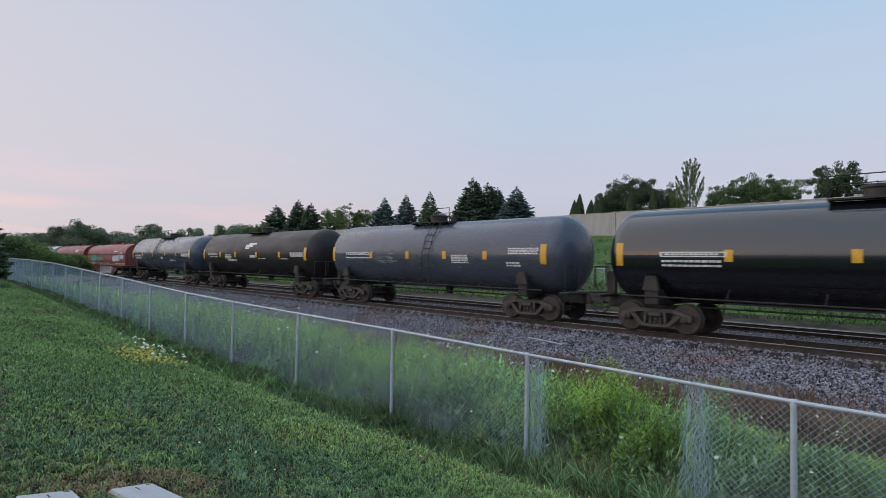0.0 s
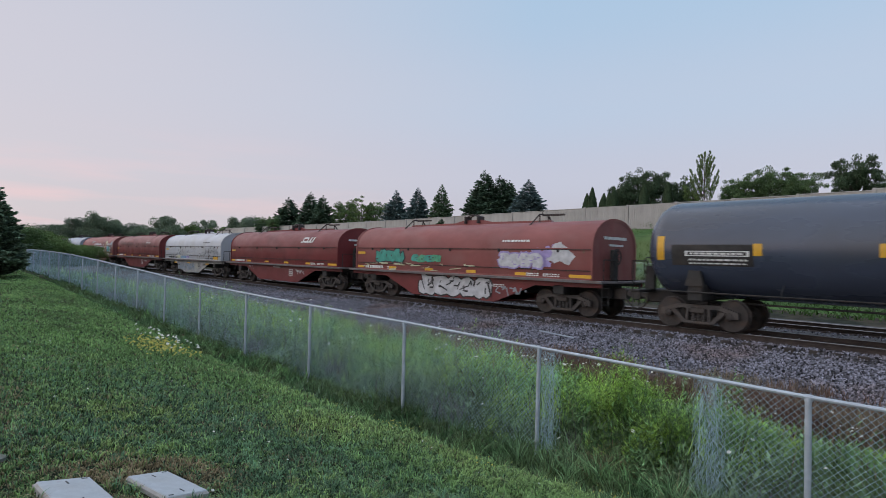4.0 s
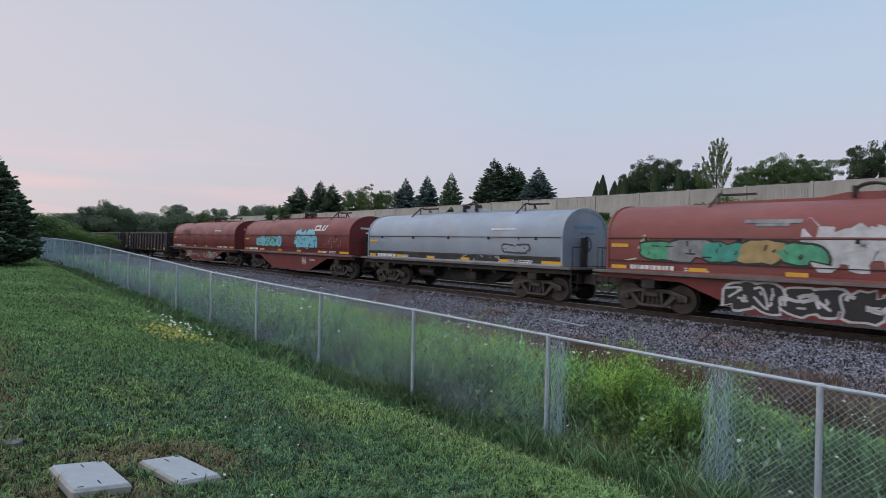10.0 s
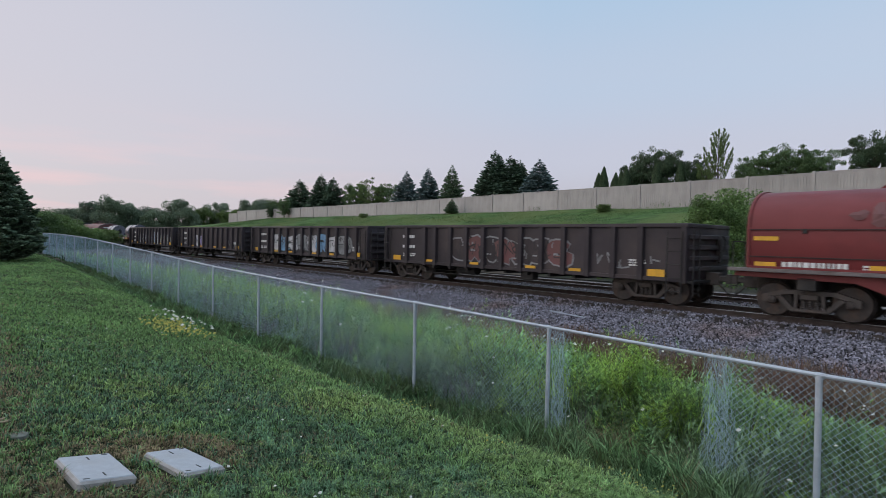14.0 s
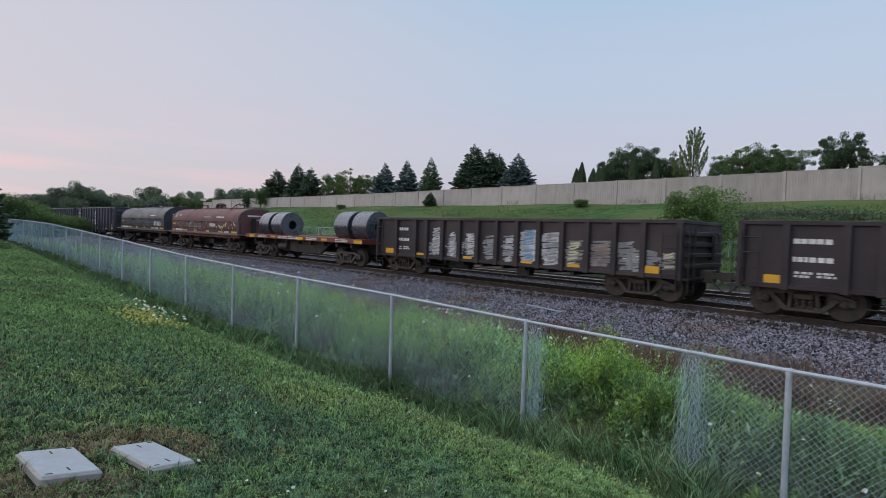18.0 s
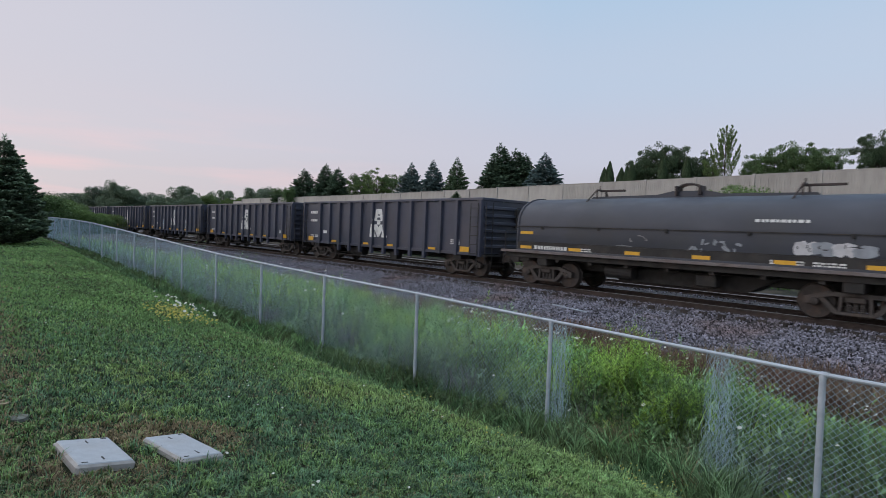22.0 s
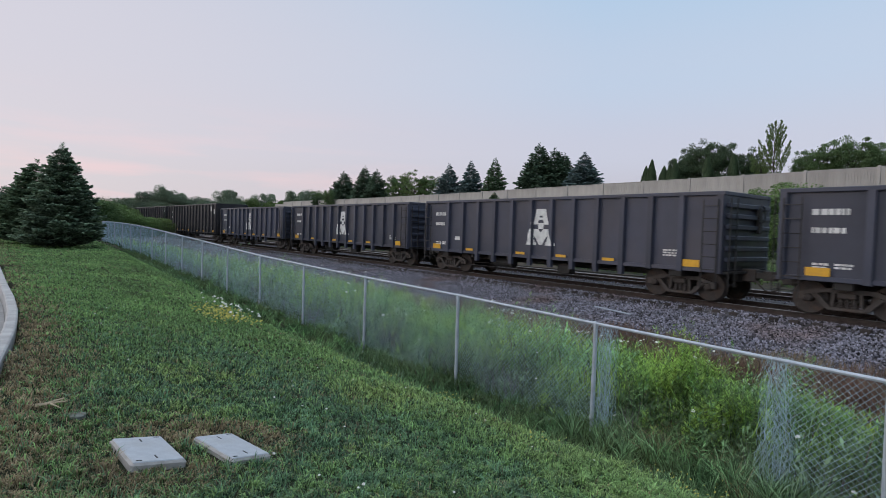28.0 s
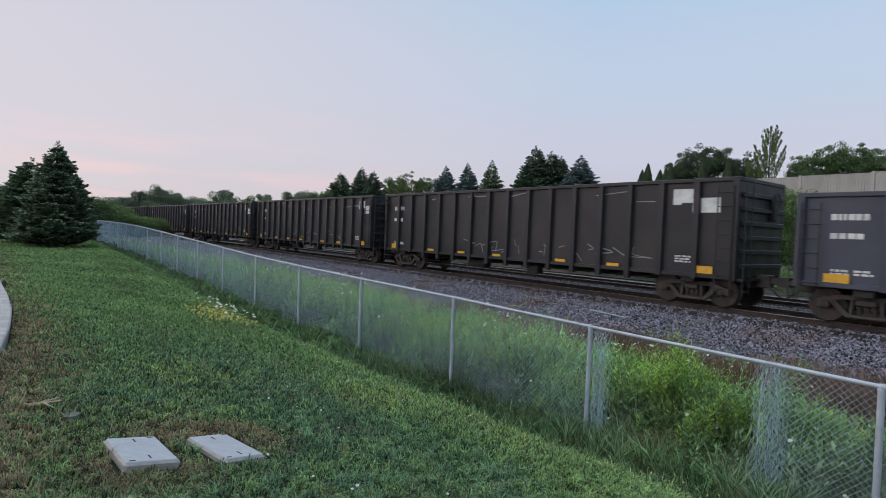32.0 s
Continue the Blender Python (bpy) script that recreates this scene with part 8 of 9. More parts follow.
    def wheel():
        g = Geo()
        x = h - 0.60
        for k in range(14):
            a, b = 2 * math.pi * k / 14, 2 * math.pi * (k + 1) / 14
            g.rod((x, 0.6 + 0.27 * math.cos(a), z1 - 0.6 + 0.27 * math.sin(a)), (x, 0.6 + 0.27 * math.cos(b), z1 - 0.6 + 0.27 * math.sin(b)), 0.018, 5)
        g.box(x - 0.12, x, 0.5, 0.7, z1 - 1.2, z1 - 0.4, 0.02)
        return g
    shared("brake_wheel", (length, z1), wheel, M["frame_black"], car)
    y = -W + 0.06
    nd = style.get("dots", 6)
    for k in range(nd):
        x = -hb + 0.95 + k * (2 * hb - 1.9) / (nd - 1)
        big = k == nd - 1 or k == 0
        x = x if big else min(bays, key=lambda b: abs(b - x))
        w, dz = (0.28, 0.22) if big else (0.24, 0.10)
        part("reflector", flat_marks([(x - w, x + w, z0 + 0.15, z0 + 0.15 + dz)], y - 0.075), M["reflect"], car, "orange-yellow reflective strip")
    rng = random.Random(style["seed"])
    sc = (z1 - z0)
    tx = -hb + style.get("text", 0.75)
    tm = bars_of(rng, tx, tx + 0.9, z1 - 0.35 * sc, z1 - 0.24 * sc, 1) + bars_of(rng, tx, tx + 0.95, z1 - 0.61 * sc, z1 - 0.50 * sc, 1) if "text" in style else bars_of(rng, tx, tx + 0.86, z1 - 0.31 * sc, z1 - 0.21 * sc, 1) + bars_of(rng, tx, tx + 0.76, z1 - 0.50 * sc, z1 - 0.41 * sc, 1)
    tm += bars_of(rng, tx + 0.05, tx + 0.45, z0 + 0.32, z0 + 0.50, 2) + bars_of(rng, tx + 0.55, tx + 0.95, z0 + 0.34, z0 + 0.50, 2) + bars_of(rng, hb - 1.9, hb - 1.3, z0 + 0.42, z0 + 0.66, 3)
    part("stencil", flat_marks(tm, y - 0.004), M["paint_white"], car, "rows of white stencilled marks")["kind"] = "stuff"
    style.get("art", lambda c, *a: None)(car, hb, y, z0, z1)
    add_couplers(car, length)
    add_trucks(car, length, 2.25)
    return car


def _end_ladder(x, z0, z1, n):
    g = Geo()
    o = x + math.copysign(0.16, x)
    for y in (-1.40, -1.0):
        g.rod((o, y, z0 - 0.4), (o, y, z1 - 0.2), 0.018, 5)
    for k in range(n):
        z = z0 - 0.3 + (z1 - z0) * k / n
        g.rod((o, -1.40, z), (o, -1.0, z), 0.013, 5)
    return g.v, g.f


def am_emblem(car, y, z0, z1, x, rib):
    """Two stacked white block shapes with slab feet and a dark bar between."""
    g = Geo()
    zc = z0 + (z1 - z0) * 0.545
    k = 0.88
    yy = y - 0.005

    def clip(pts, edge, side):
        out = []
        for (ax, az), (bx, bz) in zip(pts, pts[1:] + pts[:1]):
            ina, inb = (ax - edge) * side >= 0, (bx - edge) * side >= 0
            if ina:
                out.append((ax, az))
            if ina != inb:
                f = (edge - ax) / (bx - ax)
                out.append((edge, az + f * (bz - az)))
        return out

    def poly(pts):
        pts = [(x + px * k, zc + pz * k) for px, pz in pts]
        g.add([(px, yy, pz) for px, pz in pts], [tuple(range(len(pts)))])
        for c in rib:
            on_rib = clip(clip(pts, c - 0.083, 1), c + 0.083, -1)
            if len(on_rib) > 2:
                g.add([(px, y - 0.139, pz) for px, pz in on_rib], [tuple(range(len(on_rib)))])
    # a tapered block with a notch, a neck, and a wider block on splayed slab feet
    poly([(-0.27, 0.74), (0.27, 0.74), (0.34, 0.44), (-0.34, 0.44)])
    poly([(-0.34, 0.44), (-0.09, 0.44), (-0.11, 0.36), (-0.36, 0.36)])
    poly([(0.09, 0.44), (0.34, 0.44), (0.36, 0.36), (0.11, 0.36)])
    poly([(-0.36, 0.36), (0.36, 0.36), (0.41, 0.19), (0.16, 0.19), (0.10, 0.26), (-0.10, 0.26), (-0.16, 0.19), (-0.41, 0.19)])
    poly([(-0.48, 0.05), (-0.18, 0.05), (-0.16, 0.19), (-0.46, 0.19)])
    poly([(0.18, 0.05), (0.48, 0.05), (0.46, 0.19), (0.16, 0.19)])
    poly([(-0.15, -0.15), (0.15, -0.15), (0.17, 0.12), (-0.17, 0.12)])
    poly([(-0.54, -0.15), (-0.15, -0.15), (0.0, -0.30), (0.15, -0.15), (0.56, -0.15), (0.62, -0.38), (0.42, -0.44), (0.28, -0.56), (0.09, -0.85), (-0.09, -0.85), (-0.28, -0.56), (-0.42, -0.44), (-0.62, -0.38)])
    poly([(-0.62, -0.38), (-0.42, -0.44), (-0.36, -0.73), (-0.76, -0.73)])
    poly([(0.62, -0.38), (0.76, -0.73), (0.36, -0.73), (0.42, -0.44)])
    poly([(-0.86, -0.87), (-0.24, -0.87), (-0.26, -0.73), (-0.82, -0.73)])
    poly([(0.28, -0.87), (0.86, -0.87), (0.82, -0.73), (0.30, -0.73)])
    part("emblem", g, M["paint_white"], car, "stacked white block emblem")


# ---- the train, from its first car seen to its last ----
def art_c1(car, hl, y, W):
    graffiti(car, 11, -5.1, -3.1, 1.68, 2.26, y, ["teal"], 3, "tag_dark", 0.5)
    graffiti(car, 15, -2.5, -0.6, 1.72, 2.06, y, ["teal", "spray_green"], 4, None, 0.6)
    graffiti(car, 16, 2.8, 4.8, 1.66, 2.20, y - 0.03, ["spray_white"], 4, "lilac", 0.5)
    hood_blobs(car, 12, 4.5, 5.9, 1.8, 2.45, ["lilac", "lilac", "spray_white"], 9, W, 2.36, 3.42, 0.32)
    graffiti(car, 13, -1.9, 2.3, 0.34, 1.18, -W + 0.098, ["spray_white"], 5, "spray_dark")
    tag_scribble(car, 18, -1.9, 2.3, 0.40, 1.1, -W + 0.082, "spray_dark", 10, 0.06)
    tag_scribble(car, 14, 2.6, 4.2, 0.55, 1.0, -W + 0.098, "ghost", 7, 0.07)
    tag_scribble(car, 17, -hl * 0.9, hl * 0.2, 1.42, 1.58, y - 0.03, "ochre_pale", 12, 0.035)
    rust_runs(car, 311, hl, W, 14)


def art_c2(car, hl, y, W):
    hood_shape(car, line_emblem(3.1, 2.62, 0.46), "paint_white", W, 2.36, 3.42, "white ring and two leaning white strokes")
    tag_scribble(car, 21, -4.3, -3.3, 0.72, 1.1, -W + 0.098, "spray_white", 6)
    rust_runs(car, 321, hl, W, 12)
    tag_scribble(car, 22, 2.2, 3.4, 0.75, 1.05, -W + 0.098, "spray_white", 8, 0.06)
    part("notice", flat_marks([(-0.55, 0.35, 1.08, 1.12)], -W + 0.098), M["paint_white"], car, "thin white stencilled bar")


def art_c3(car, hl, y, W):
    tag_scribble(car, 31, -hl * 0.55, -hl * 0.25, 1.68, 2.15, y, "tag_dark", 12, 0.03)
    tag_scribble(car, 37, -hl * 0.15, hl * 0.05, 1.72, 1.95, y, "tag_dark", 6, 0.022)
    tag_scribble(car, 32, hl * 0.48, hl * 0.9, 1.66, 2.28, y, "tag_grey", 17, 0.05)
    tag_scribble(car, 36, hl * 0.4, hl * 0.88, 1.62, 1.85, y, "tag_dark", 10, 0.035)
    tag_scribble(car, 38, hl * 0.3, hl * 0.55, 1.7, 1.8, y, "spray_dark", 5, 0.03)
    graffiti(car, 33, -hl * 0.52, -hl * 0.06, 1.33, 1.58, y - 0.012, ["ochre_pale", "ochre_pale", "spray_blue", "spray_blue", "spray_blue", "lilac"], 6, "spray_white")
    graffiti(car, 39, -3.0, 0.6, 0.42, 1.0, -W + 0.098, ["ghost"], 7, None, 0.6)
    tag_scribble(car, 34, -2.8, 1.0, 0.45, 1.0, -W + 0.09, "spray_blue", 14, 0.03)
    tag_scribble(car, 35, 1.0, 1.5, 0.5, 0.95, -W + 0.096, "ochre_pale", 4, 0.06)
    rust_runs(car, 301, hl, W, 60)


def rust_runs(car, seed, hl, W, n):
    """Rust and soot runs below the hood's foot and its clips."""
    rng = random.Random(seed)
    for k in range(n):
        x, z, ln, w = rng.uniform(-hl + 0.1, hl - 0.1), rng.choice((1.61, 1.61, 2.31)), rng.uniform(0.05, 0.28), rng.uniform(0.015, 0.07)
        yy = -W + 0.034
        g = Geo().add([(x - w, yy, z), (x + w, yy, z), (x + w * 0.4, yy, z - ln * 0.6), (x, yy, z - ln), (x - w * 0.5, yy, z - ln * 0.5)], [(0, 1, 2, 3, 4)])
        part("rust_run", g, M["rust_stain"], car)


def art_c5(car, hl, y, W):
    tag_scribble(car, 55, -6.1, -1.0, 1.66, 2.3, y, "ochre_pale", 18, 0.07)
    graffiti(car, 51, -5.5, -0.7, 1.66, 2.26, y - 0.01, ["spray_green", "tag_grey", "teal", "ochre", "spray_green"], 5, "spray_dark", 0.7)
    hood_blobs(car, 52, -0.9, 2.9, 1.75, 2.45, ["spray_white"], 22, W, 2.36, 3.42, 0.46)
    hood_blobs(car, 59, 0.8, 2.4, 1.8, 2.3, ["lilac"], 5, W, 2.36, 3.44, 0.34)
    hood_blobs(car, 53, 2.9, 4.2, 1.75, 2.7, ["red_faded", "brown", "ochre_pale"], 10, W, 2.36, 3.42, 0.32)
    hood_blobs(car, 57, 4.2, 6.1, 1.75, 2.55, ["spray_white", "ghost", "spray_white"], 14, W, 2.36, 3.42, 0.30)
    graffiti(car, 58, 4.6, 5.4, 1.66, 2.30, y - 0.06, ["cyan", "teal"], 2, None, 0.4)
    tag_scribble(car, 56, 2.9, 6.2, 1.7, 2.3, y - 0.07, "tag_dark", 9, 0.04)
    graffiti(car, 54, -3.05, 1.3, 0.34, 1.12, -W + 0.098, ["spray_dark"], 6, "spray_white")
    tag_scribble(car, 60, -3.0, 1.2, 0.40, 1.08, -W + 0.082, "spray_white", 12, 0.09)
    hood_shape(car, [[((-2.6, 2.80), (-1.2, 2.80), 0.10), ((-2.3, 2.70), (-1.5, 2.70), 0.08)]], "tag_grey", W, 2.36, 3.42, "faded grey mark on the hood")


def art_c6(car, hl, y, W):
    graffiti(car, 61, 3.2, 4.4, 1.78, 2.02, y, ["silver"], 3, "tag_dark", 0.6)
    tag_scribble(car, 62, -hl * 0.95, -hl * 0.78, 1.7, 2.3, y, "tag_grey", 6, 0.03)
    tag_scribble(car, 63, hl * 0.1, hl * 0.7, 1.36, 1.52, y - 0.02, "ghost", 10, 0.06)
    rust_runs(car, 361, hl, W, 12)


def art_c7(car, hl, y, W):
    hood_shape(car, line_emblem(2.98, 2.62, 0.48), "paint_white", W, 2.36, 3.42, "white ring and two leaning white strokes")
    graffiti(car, 71, -4.7, -1.1, 1.60, 2.28, y, ["aqua", "cyan", "aqua"], 5, None, 0.5)
    tag_scribble(car, 74, -4.6, -1.3, 1.7, 2.2, y - 0.02, "tag_dark", 9, 0.045)
    graffiti(car, 72, 0.72, 3.35, 1.58, 2.34, y, ["cyan"], 4, "spray_dark", 0.3)
    hood_blobs(car, 75, 0.9, 3.2, 2.38, 2.50, ["cyan"], 8, W, 2.36, 3.42, 0.24)
    tag_scribble(car, 73, 4.2, 6.0, 1.75, 2.15, y, "faded_pink", 8, 0.07)


def art_c8(car, hl, y, W):
    hood_blobs(car, 81, -4.4, -2.6, 2.5, 2.85, ["brown"], 7, W, 2.36, 3.42, 0.24)
    graffiti(car, 82, -3.4, -2.3, 0.5, 1.05, -W + 0.098, ["ochre", "tag_grey"], 2, None)
    tag_scribble(car, 83, -3.8, 3.2, 0.45, 1.0, -W + 0.097, "ghost", 18, 0.08)
    graffiti(car, 85, 1.2, 2.9, 0.45, 0.95, -W + 0.097, ["faded_pink", "ghost"], 3, None, 0.6)
    tag_scribble(car, 84, 0.0, 2.0, 0.45, 1.0, -W + 0.095, "ochre", 8, 0.06)


def art_b(car, hl, y, W):
    tag_scribble(car, 91, -hl * 0.92, hl * 0.30, 1.60, 1.98, y, "faded_pink", 50, 0.085)
    tag_scribble(car, 98, -hl * 0.45, hl * 0.0, 1.64, 2.0, y - 0.004, "ghost", 14, 0.08)
    graffiti(car, 93, 1.5, 2.5, 1.74, 1.98, y - 0.01, ["spray_white"], 3, None, 0.8)
    tag_scribble(car, 99, hl * 0.45, hl * 0.95, 1.58, 1.95, y - 0.004, "ochre_pale", 14, 0.09)
    tag_scribble(car, 94, -hl * 0.3, hl * 0.2, 1.9, 2.1, y, "tag_grey", 6, 0.04)
    hood_shape(car, [[((-5.5, 2.50), (-5.1, 2.50), 0.26)], [((-4.7, 2.56), (-4.2, 2.56), 0.14)], [((0.3, 2.42), (1.5, 2.42), 0.07)]], "tag_grey", W, 2.15, 3.08, "pale stencilled blots on the hood")
    rust_runs(car, 391, hl, W, 10)


def art_gr(car, hl, y, W):
    graffiti(car, 95, 3.5, 5.2, 1.62, 1.98, y, ["spray_white", "ghost"], 4, None, 0.8)
    tag_scribble(car, 97, 0.7, 2.2, 1.62, 1.90, y, "ghost", 12, 0.07)
    tag_scribble(car, 96, -hl * 0.3, -hl * 0.1, 1.66, 1.9, y, "tag_grey", 4, 0.04)


def art_gon(seed, keys, x0, x1, letters, outline=None, k0=0.15, k1=0.72):
    def f(car, hb, y, z0, z1):
        graffiti(car, seed, hb * x0, hb * x1, z0 + (z1 - z0) * k0, z0 + (z1 - z0) * k1, y - 0.004, keys, letters, outline, 0.6)
        tag_scribble(car, seed + 2, hb * x0, hb * x1, z0 + (z1 - z0) * k0, z0 + (z1 - z0) * k1, y - 0.014, keys[-1], letters * 2, 0.06)
        tag_scribble(car, seed + 3, hb * x0, hb * x1, z0 + (z1 - z0) * k0, z0 + (z1 - z0) * k1, y - 0.02, "spray_dark", letters * 2, 0.045)
        tag_scribble(car, seed + 1, hb * 0.55, hb * 0.9, z0 + 0.3, z0 + 0.9, y - 0.004, "tag_grey", 9, 0.05)
    return f


def art_bays(seed, letters):
    """Worn spray, one shape to a bay: stacks of short streaks, brightest at the top."""
    def f(car, hb, y, z0, z1):
        rng = random.Random(seed)
        for x0, x1, top, tones in letters:
            z, low = top, z0 + 0.16
            n = max(7, int((top - low) / 0.07))
            lean = rng.uniform(-0.1, 0.1)
            for tone in tones:
                g = Geo()
                for k in range(n):
                    f_up = 1 - k / n
                    if tone != tones[0] and rng.random() < 0.35:
                        continue
                    if tone == tones[0] and rng.random() < 0.06:
                        continue
                    zc = low + (top - low) * (f_up + rng.uniform(-0.03, 0.03))
                    full = (0.72 + 0.28 * math.sin(3.1 * (1 - f_up) + 0.4)) * rng.uniform(0.82, 1.05)
                    mid = (x0 + x1) / 2 + lean * (f_up - 0.5) + rng.uniform(-0.06, 0.06) * (x1 - x0)
                    half = (x1 - x0) / 2 * full * (1.0 if tone == tones[0] else 0.6)
                    dz = rng.uniform(0.0, 0.05)
                    pts = curved([(mid - half, zc - dz), (mid, zc + rng.uniform(-0.03, 0.03)), (mid + half, zc + dz)], 3)
                    ribbon(g, pts, rng.uniform(0.04, 0.075), y - 0.006 - 0.0007 * k - 0.004 * tones.index(tone))
                part("graffiti", g, M[tone], car, "worn streaky sprayed shape")["kind"] = "stuff"
    return f


def art_am(seed, extra=None):
    def f(car, hb, y, z0, z1):
        am_emblem(car, y, z0, z1, 0.2, (-0.28, 0.78))
        if extra:
            art_bays(seed, [(x0, x1, z0 + 1.06, ("ghost", "spray_blue", "spray_white")) for x0, x1 in extra])(car, hb, y, z0, z1)
        if seed % 2:
            g = flat_marks([(-hb + 2.25, -hb + 2.66, z0 + 0.60, z0 + 0.76)], y - 0.004)
            part("notice", g, M["paint_white"], car, "small white notice panel")
    return f


def art_h(seed):
    def f(car, hb, y, z0, z1):
        g = flat_marks([(7.22, 7.86, z1 - 0.72, z1 - 0.30), (7.86, 8.7, z1 - 1.02, z1 - 0.58), (7.22, 7.5, z1 - 0.78, z1 - 0.72)], y - 0.004)
        part("emblem", g, M["paint_white"], car, "stepped white block mark")
        tag_scribble(car, seed, -hb * 0.3, hb * 0.7, z0 + 0.3, z0 + 0.9, y - 0.004, "tag_grey", 14, 0.04)
        tag_scribble(car, seed + 5, -hb * 0.6, hb * 0.8, z1 - 0.5, z1 - 0.2, y - 0.004, "tag_grey", 8, 0.04)
    return f


BOUND = [-5.83, 10.44, 26.58, 43.61, 60.23, 75.78, 91.39, 105.31, 120.84, 136.23, 149.96, 165.26, 180.67, 197.11, 212.78, 228.19, 244.11, 257.81, 271.43, 285.57, 302.1, 318.3, 334.64, 351.27, 367.41, 383.84, 400.29, 420.31, 439.33, 458.73, 478.03, 497.26]
GON_RIBS = [6.0] + [5.03 - 0.98 * k for k in range(10)] + [-4.5, -5.8]
AM_RIBS = [0.25 + e * (0.53 + 1.05 * k) for k in range(6) for e in (-1, 1)]
GON_L = "weathered black gondola freight car with graffiti, empty, on the railway"
AM_L = "charcoal high-side gondola with a white block emblem, on the railway"
H_L = "black long high-side gondola with a stepped white mark, on the railway"
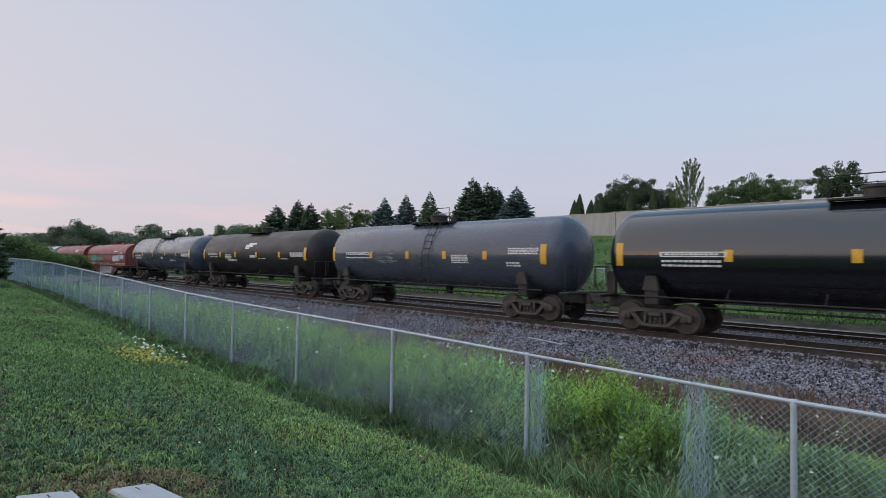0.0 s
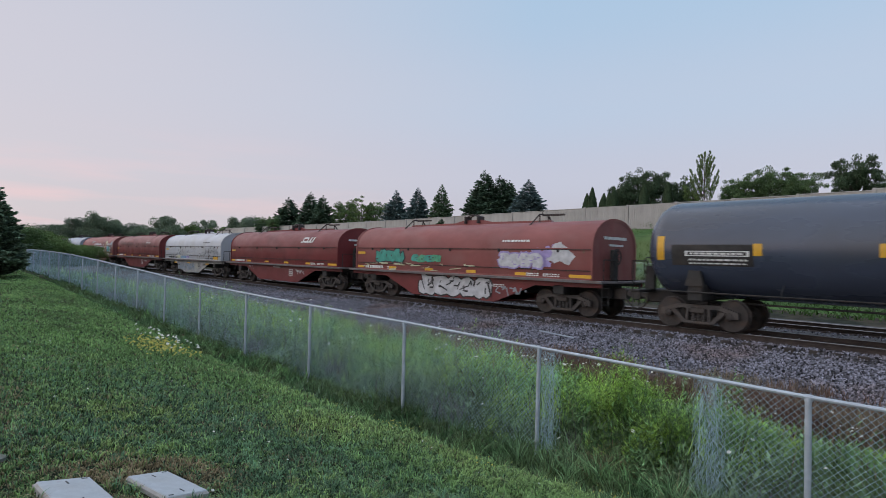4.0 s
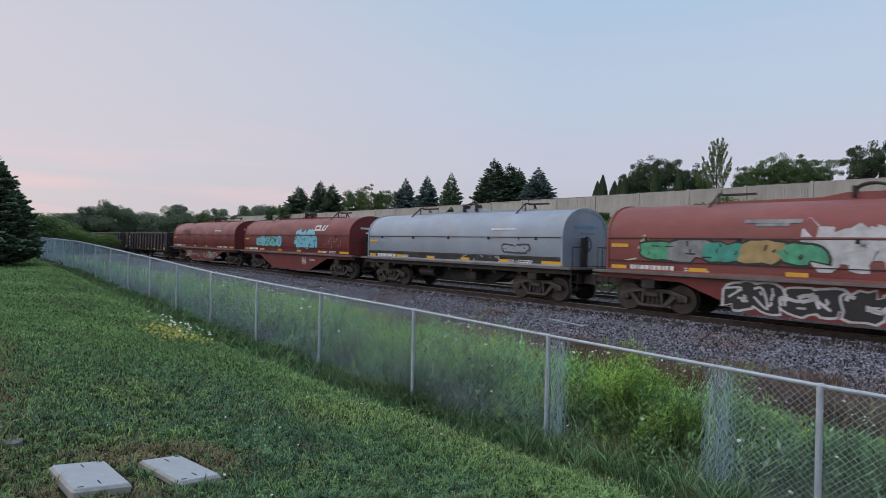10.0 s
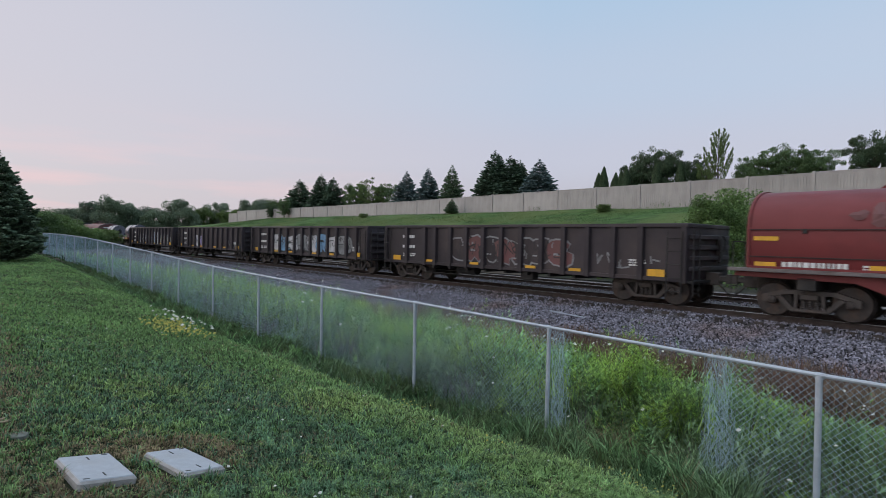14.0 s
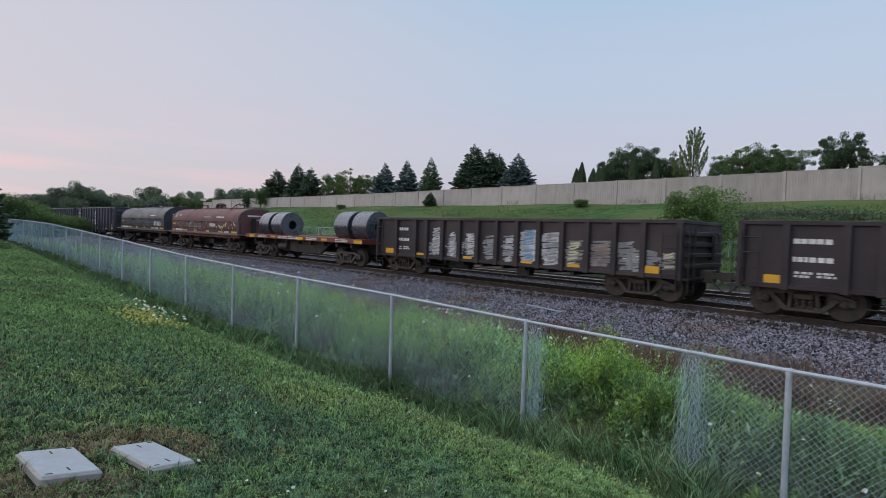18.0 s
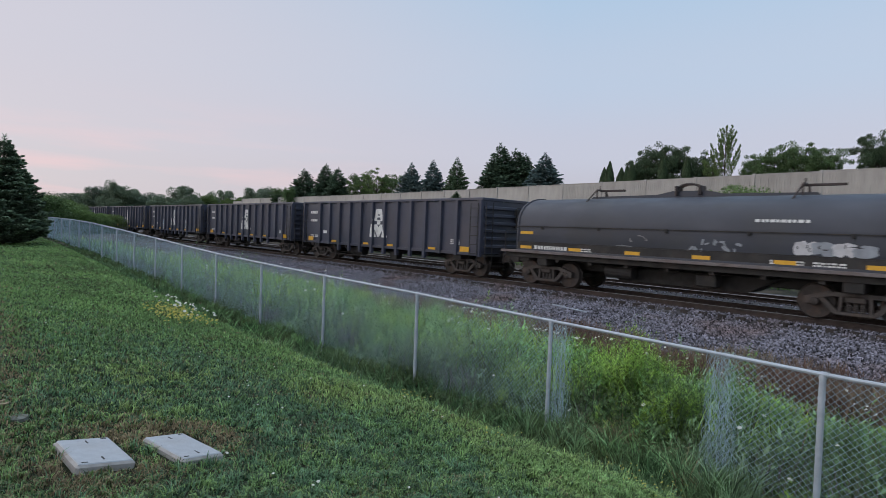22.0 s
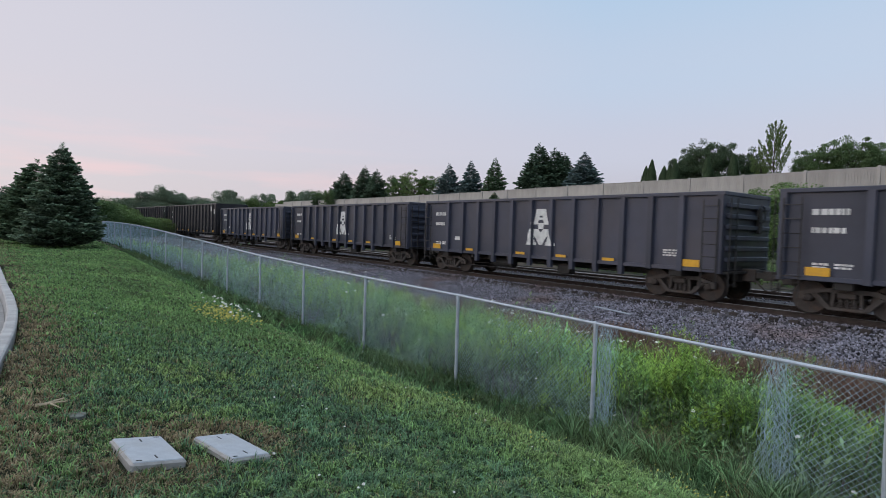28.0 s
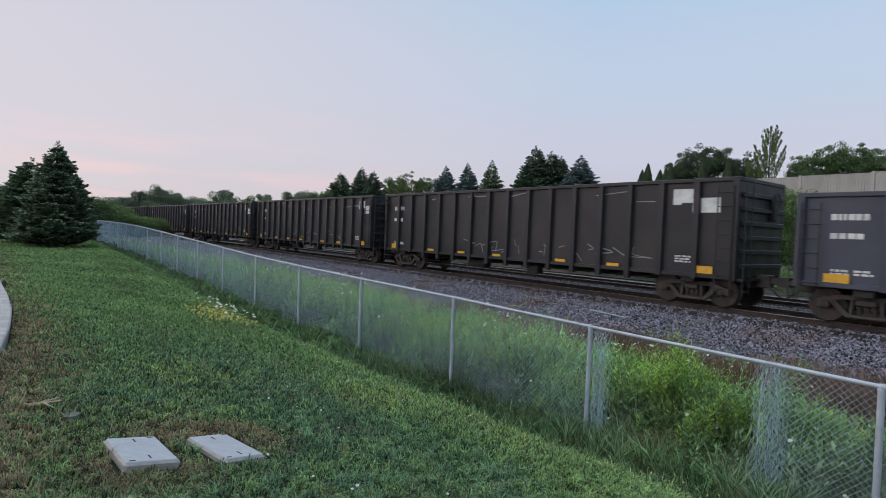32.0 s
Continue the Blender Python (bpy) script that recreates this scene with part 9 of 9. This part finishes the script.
BUILDERS = [
    lambda L: make_tank_car(L, "tank_gloss", {"rails": True, "ladder": False, "stripes": (-3.4, -0.5, 1.8, 4.0), "seed": 1, "boxed": [(-5.35, -3.45, -3, 3)], "marks": [(-5.3, -3.6, -9, -5, 1), (-5.3, -3.6, -14, -10.5, 1)]}, "glossy black tank car with orange reflectors, moving on rails"),
    lambda L: make_tank_car(L, "tank_grey", {"rails": True, "ladder": True, "ladder_x": 0.55, "stripes": (-3.45, -0.78, 1.58, 3.84), "seed": 2, "boxed": [(-5.5, -3.6, -1, 4)], "marks": [(-5.5, -3.5, -8, -4.5, 1), (5.0, 6.4, 0, 10, 4), (2.0, 2.95, -14, 0, 5), (4.9, 5.6, -18, -10, 2)], "ghost": (-3.2, -1.7, -16, 2)}, "blue-grey tank car with a centre ladder, moving on rails"),
    lambda L: make_tank_car(L, "tank_black", {"rails": False, "ladder": False, "stripes": (-4.25, -1.85, 1.16, 4.11), "seed": 3, "boxed": [(-6.3, -4.7, -2, 3)], "marks": [(-6.0, -4.7, -9, -5, 1), (5.4, 6.9, -6, 4, 5), (-3.4, -2.4, -12, 0, 3), (1.4, 2.4, -12, -9, 1), (4.2, 5.2, -12, -9, 1), (-3.0, -1.6, -19, -13, 2)], "logo": [(-0.45, 0.55, 18, 24), (-0.1, 0.95, 24, 29), (-0.5, 0.1, 13, 17), (0.3, 1.0, -9, -3)]}, "matt black tank car with white emblem and streaks, on rails"),
    lambda L: make_tank_car(L, "tank_pale", {"rails": True, "ladder": True, "ladder_x": -0.65, "stripes": (-4.14, -1.4, 1.57, 4.1), "seed": 4, "boxed": [(-6.1, -4.35, -9, -3)], "panel": (-6.5, -4.25, -20, 4), "marks": [(-6.0, -4.4, -14, -11, 1), (-6.0, -4.4, -18, -15.5, 1), (5.2, 7.0, -8, 2, 4), (2.6, 3.9, -22, -18, 1)], "logo": [(0.6, 1.0, -17, -10)]}, "dark blue-grey tank car with a centre ladder, on rails"),
    lambda L: make_coil_car(L, "red_faded", "red", {"belly": True, "seed": 5, "art": art_c1}, "faded red coil car covered with teal and white graffiti"),
    lambda L: make_coil_car(L, "red", "red", {"belly": True, "seed": 6, "art": art_c2}, "dark red coil car with a white ribbon emblem"),
    lambda L: make_coil_car(L, "white_hood", "white_sill", {"belly": True, "seed": 7, "art": art_c3, "ink": "spray_dark", "endink": "spray_blue", "zt": 3.40, "low_dots": True}, "scuffed white coil car with dark scrawls and pale graffiti"),
    lambda L: make_coil_car(L, "red", "red", {"belly": True, "seed": 8, "art": lambda c, hl, y, W: (hood_blobs(c, 41, -hl * 0.82, -hl * 0.2, 2.46, 2.62, ["brown"], 26, W, 2.36, 3.42, 0.2), hood_blobs(c, 42, -hl * 0.1, hl * 0.7, 2.46, 2.6, ["brown"], 12, W, 2.36, 3.42, 0.15), rust_runs(c, 341, hl, W, 16))}, "red coil car with patchy repainted hood"),
    lambda L: make_coil_car(L, "red_faded", "red", {"belly": True, "seed": 9, "art": art_c5}, "red coil car with a many-coloured graffiti mural"),
    lambda L: make_coil_car(L, "silver", "frame_black", {"belly": False, "seed": 10, "art": art_c6, "endink": "spray_blue", "strip": "frame_black"}, "silvery blue coil car with a galvanised sheet hood"),
    lambda L: make_coil_car(L, "red", "red", {"belly": True, "seed": 11, "art": art_c7}, "red coil car with cyan graffiti letters and white emblem"),
    lambda L: make_coil_car(L, "red", "red", {"belly": True, "seed": 12, "art": art_c8}, "dark red coil car with ochre and white scrawls below"),
    lambda L: make_gondola(L, 0.74, 2.52, 14, "gon_dark", {"text": 1.3, "rib_x": GON_RIBS, "seed": 13, "art": art_gon(131, ["gon_dark", "brown", "gon_dark", "brown", "gon_dark"], -0.36, 0.44, 7, "tag_grey")}, GON_L),
    lambda L: make_gondola(L, 0.74, 2.52, 14, "gon_dark", {"text": 1.3, "rib_x": GON_RIBS, "seed": 14, "art": art_gon(141, ["spray_white", "spray_blue", "spray_white", "tag_grey"], -0.55, 0.75, 8, "spray_dark")}, GON_L),
    lambda L: make_gondola(L, 0.74, 2.52, 14, "gon_dark", {"text": 1.3, "rib_x": GON_RIBS, "seed": 15, "art": art_gon(151, ["spray_white", "ghost", "lilac"], -0.39, -0.15, 3, None, 0.10, 0.6)}, GON_L),
    lambda L: make_gondola(L, 0.74, 2.52, 14, "gon_dark", {"text": 1.3, "rib_x": GON_RIBS, "seed": 16, "art": art_bays(161, [
        (-3.8, -2.68, 1.45, ("ghost", "tag_grey")), (-3.5, -2.98, 2.08, ("spray_white", "ghost")), (-2.66, -1.58, 1.50, ("ghost", "tag_grey")), (-2.5, -2.05, 1.84, ("ghost", "spray_white")), (-1.58, -0.9, 1.86, ("ghost", "spray_white")), (-0.59, 0.16, 1.80, ("tag_grey", "ghost")),
        (0.38, 1.0, 1.84, ("ghost", "spray_white")), (1.19, 2.08, 2.05, ("spray_white", "spray_blue", "spray_white")), (2.15, 3.12, 2.02, ("spray_white", "ghost", "spray_white")), (3.15, 3.88, 1.75, ("tag_grey", "ochre_pale")),
        (4.05, 4.98, 1.78, ("tag_grey", "faded_pink")), (5.1, 5.75, 1.80, ("tag_grey",)), (5.4, 6.45, 1.55, ("tag_grey", "ghost")), (6.5, 7.1, 1.5, ("tag_grey", "ochre_pale"))])}, GON_L),
    lambda L: make_flat_coil_car(L, "open red flat car carrying four bright steel coils"),
    lambda L: make_coil_car(L, "brown", "deck_red", {"belly": False, "seed": 18, "art": art_b, "zs": 2.15, "zt": 3.08, "rim": "walkway", "hood_inset": 0.8}, "brown coil car with rusty hood and grey scrawls"),
    lambda L: make_coil_car(L, "charcoal", "frame_black", {"belly": False, "seed": 19, "art": art_gr, "zs": 2.22, "zt": 3.28, "strip": "frame_black", "hood_inset": 1.15}, "charcoal coil car with white graffiti along its side"),
] + [
    (lambda k: lambda L: make_gondola(L, 0.90, 3.32, 13, "gon_grey", {"rib_x": AM_RIBS, "seed": 20 + k, "drop": 0.26, "art": art_am(201 + k, {2: ((-3.45, -2.68), (3.13, 3.87))}.get(k))}, AM_L))(k) for k in range(7)
] + [
    (lambda k: lambda L: make_gondola(L, 0.86, 3.84, 16, "gon_black", {"seed": 40 + k, "drop": 0.2, "dots": 7, "art": art_h(301 + k)}, H_L))(k) for k in range(5)
]
TRAIN = [build(BOUND[k + 1] - BOUND[k]) for k, build in enumerate(BUILDERS)]


def run_out(t):
    """How far the train has gone at t seconds."""
    x = (t - 16) / 16
    return 5.5393 + 12.0261 * t - 3.3212 * x ** 2 + 6.8484 * x ** 3 + 6.1444 * x ** 4 - 2.5177 * x ** 5 - 4.0319 * x ** 6


# ---- what moves ----
def motions():
    for k, car in enumerate(TRAIN):
        mid = (BOUND[k] + BOUND[k + 1]) / 2
        walk(car, [(t, rail_pose(mid - run_out(t))) for t in range(0, 33)])
    # wheels turn as they roll, while their car is near
    ways = {car.name: (BOUND[k] + BOUND[k + 1]) / 2 for k, car in enumerate(TRAIN)}
    for car, wheel, dx in WHEELS:
        mid = ways[car.name]
        t0 = max(0.0, (mid - 60) / 12.6)
        t1 = min(32.0, (mid + 16) / 12.2)
        rows = [(0.0, pose(dx, 0, 0.457))] if t0 > 0.2 else []
        k = 0
        n0, n1 = math.ceil(t0 * FPS) if rows else 0, math.floor(t1 * FPS)
        spin0 = run_out(n0 / FPS)
        for n in range(n0, n1 + 1):
            a = math.degrees((run_out(n / FPS) - spin0) / 0.457)
            rows.append((n / FPS, pose(dx, 0, 0.457, 0, a, 0)))
        if n1 < 32 * FPS:
            rows.append((32.0, rows[-1][1]))
        walk(wheel, rows)


motions()
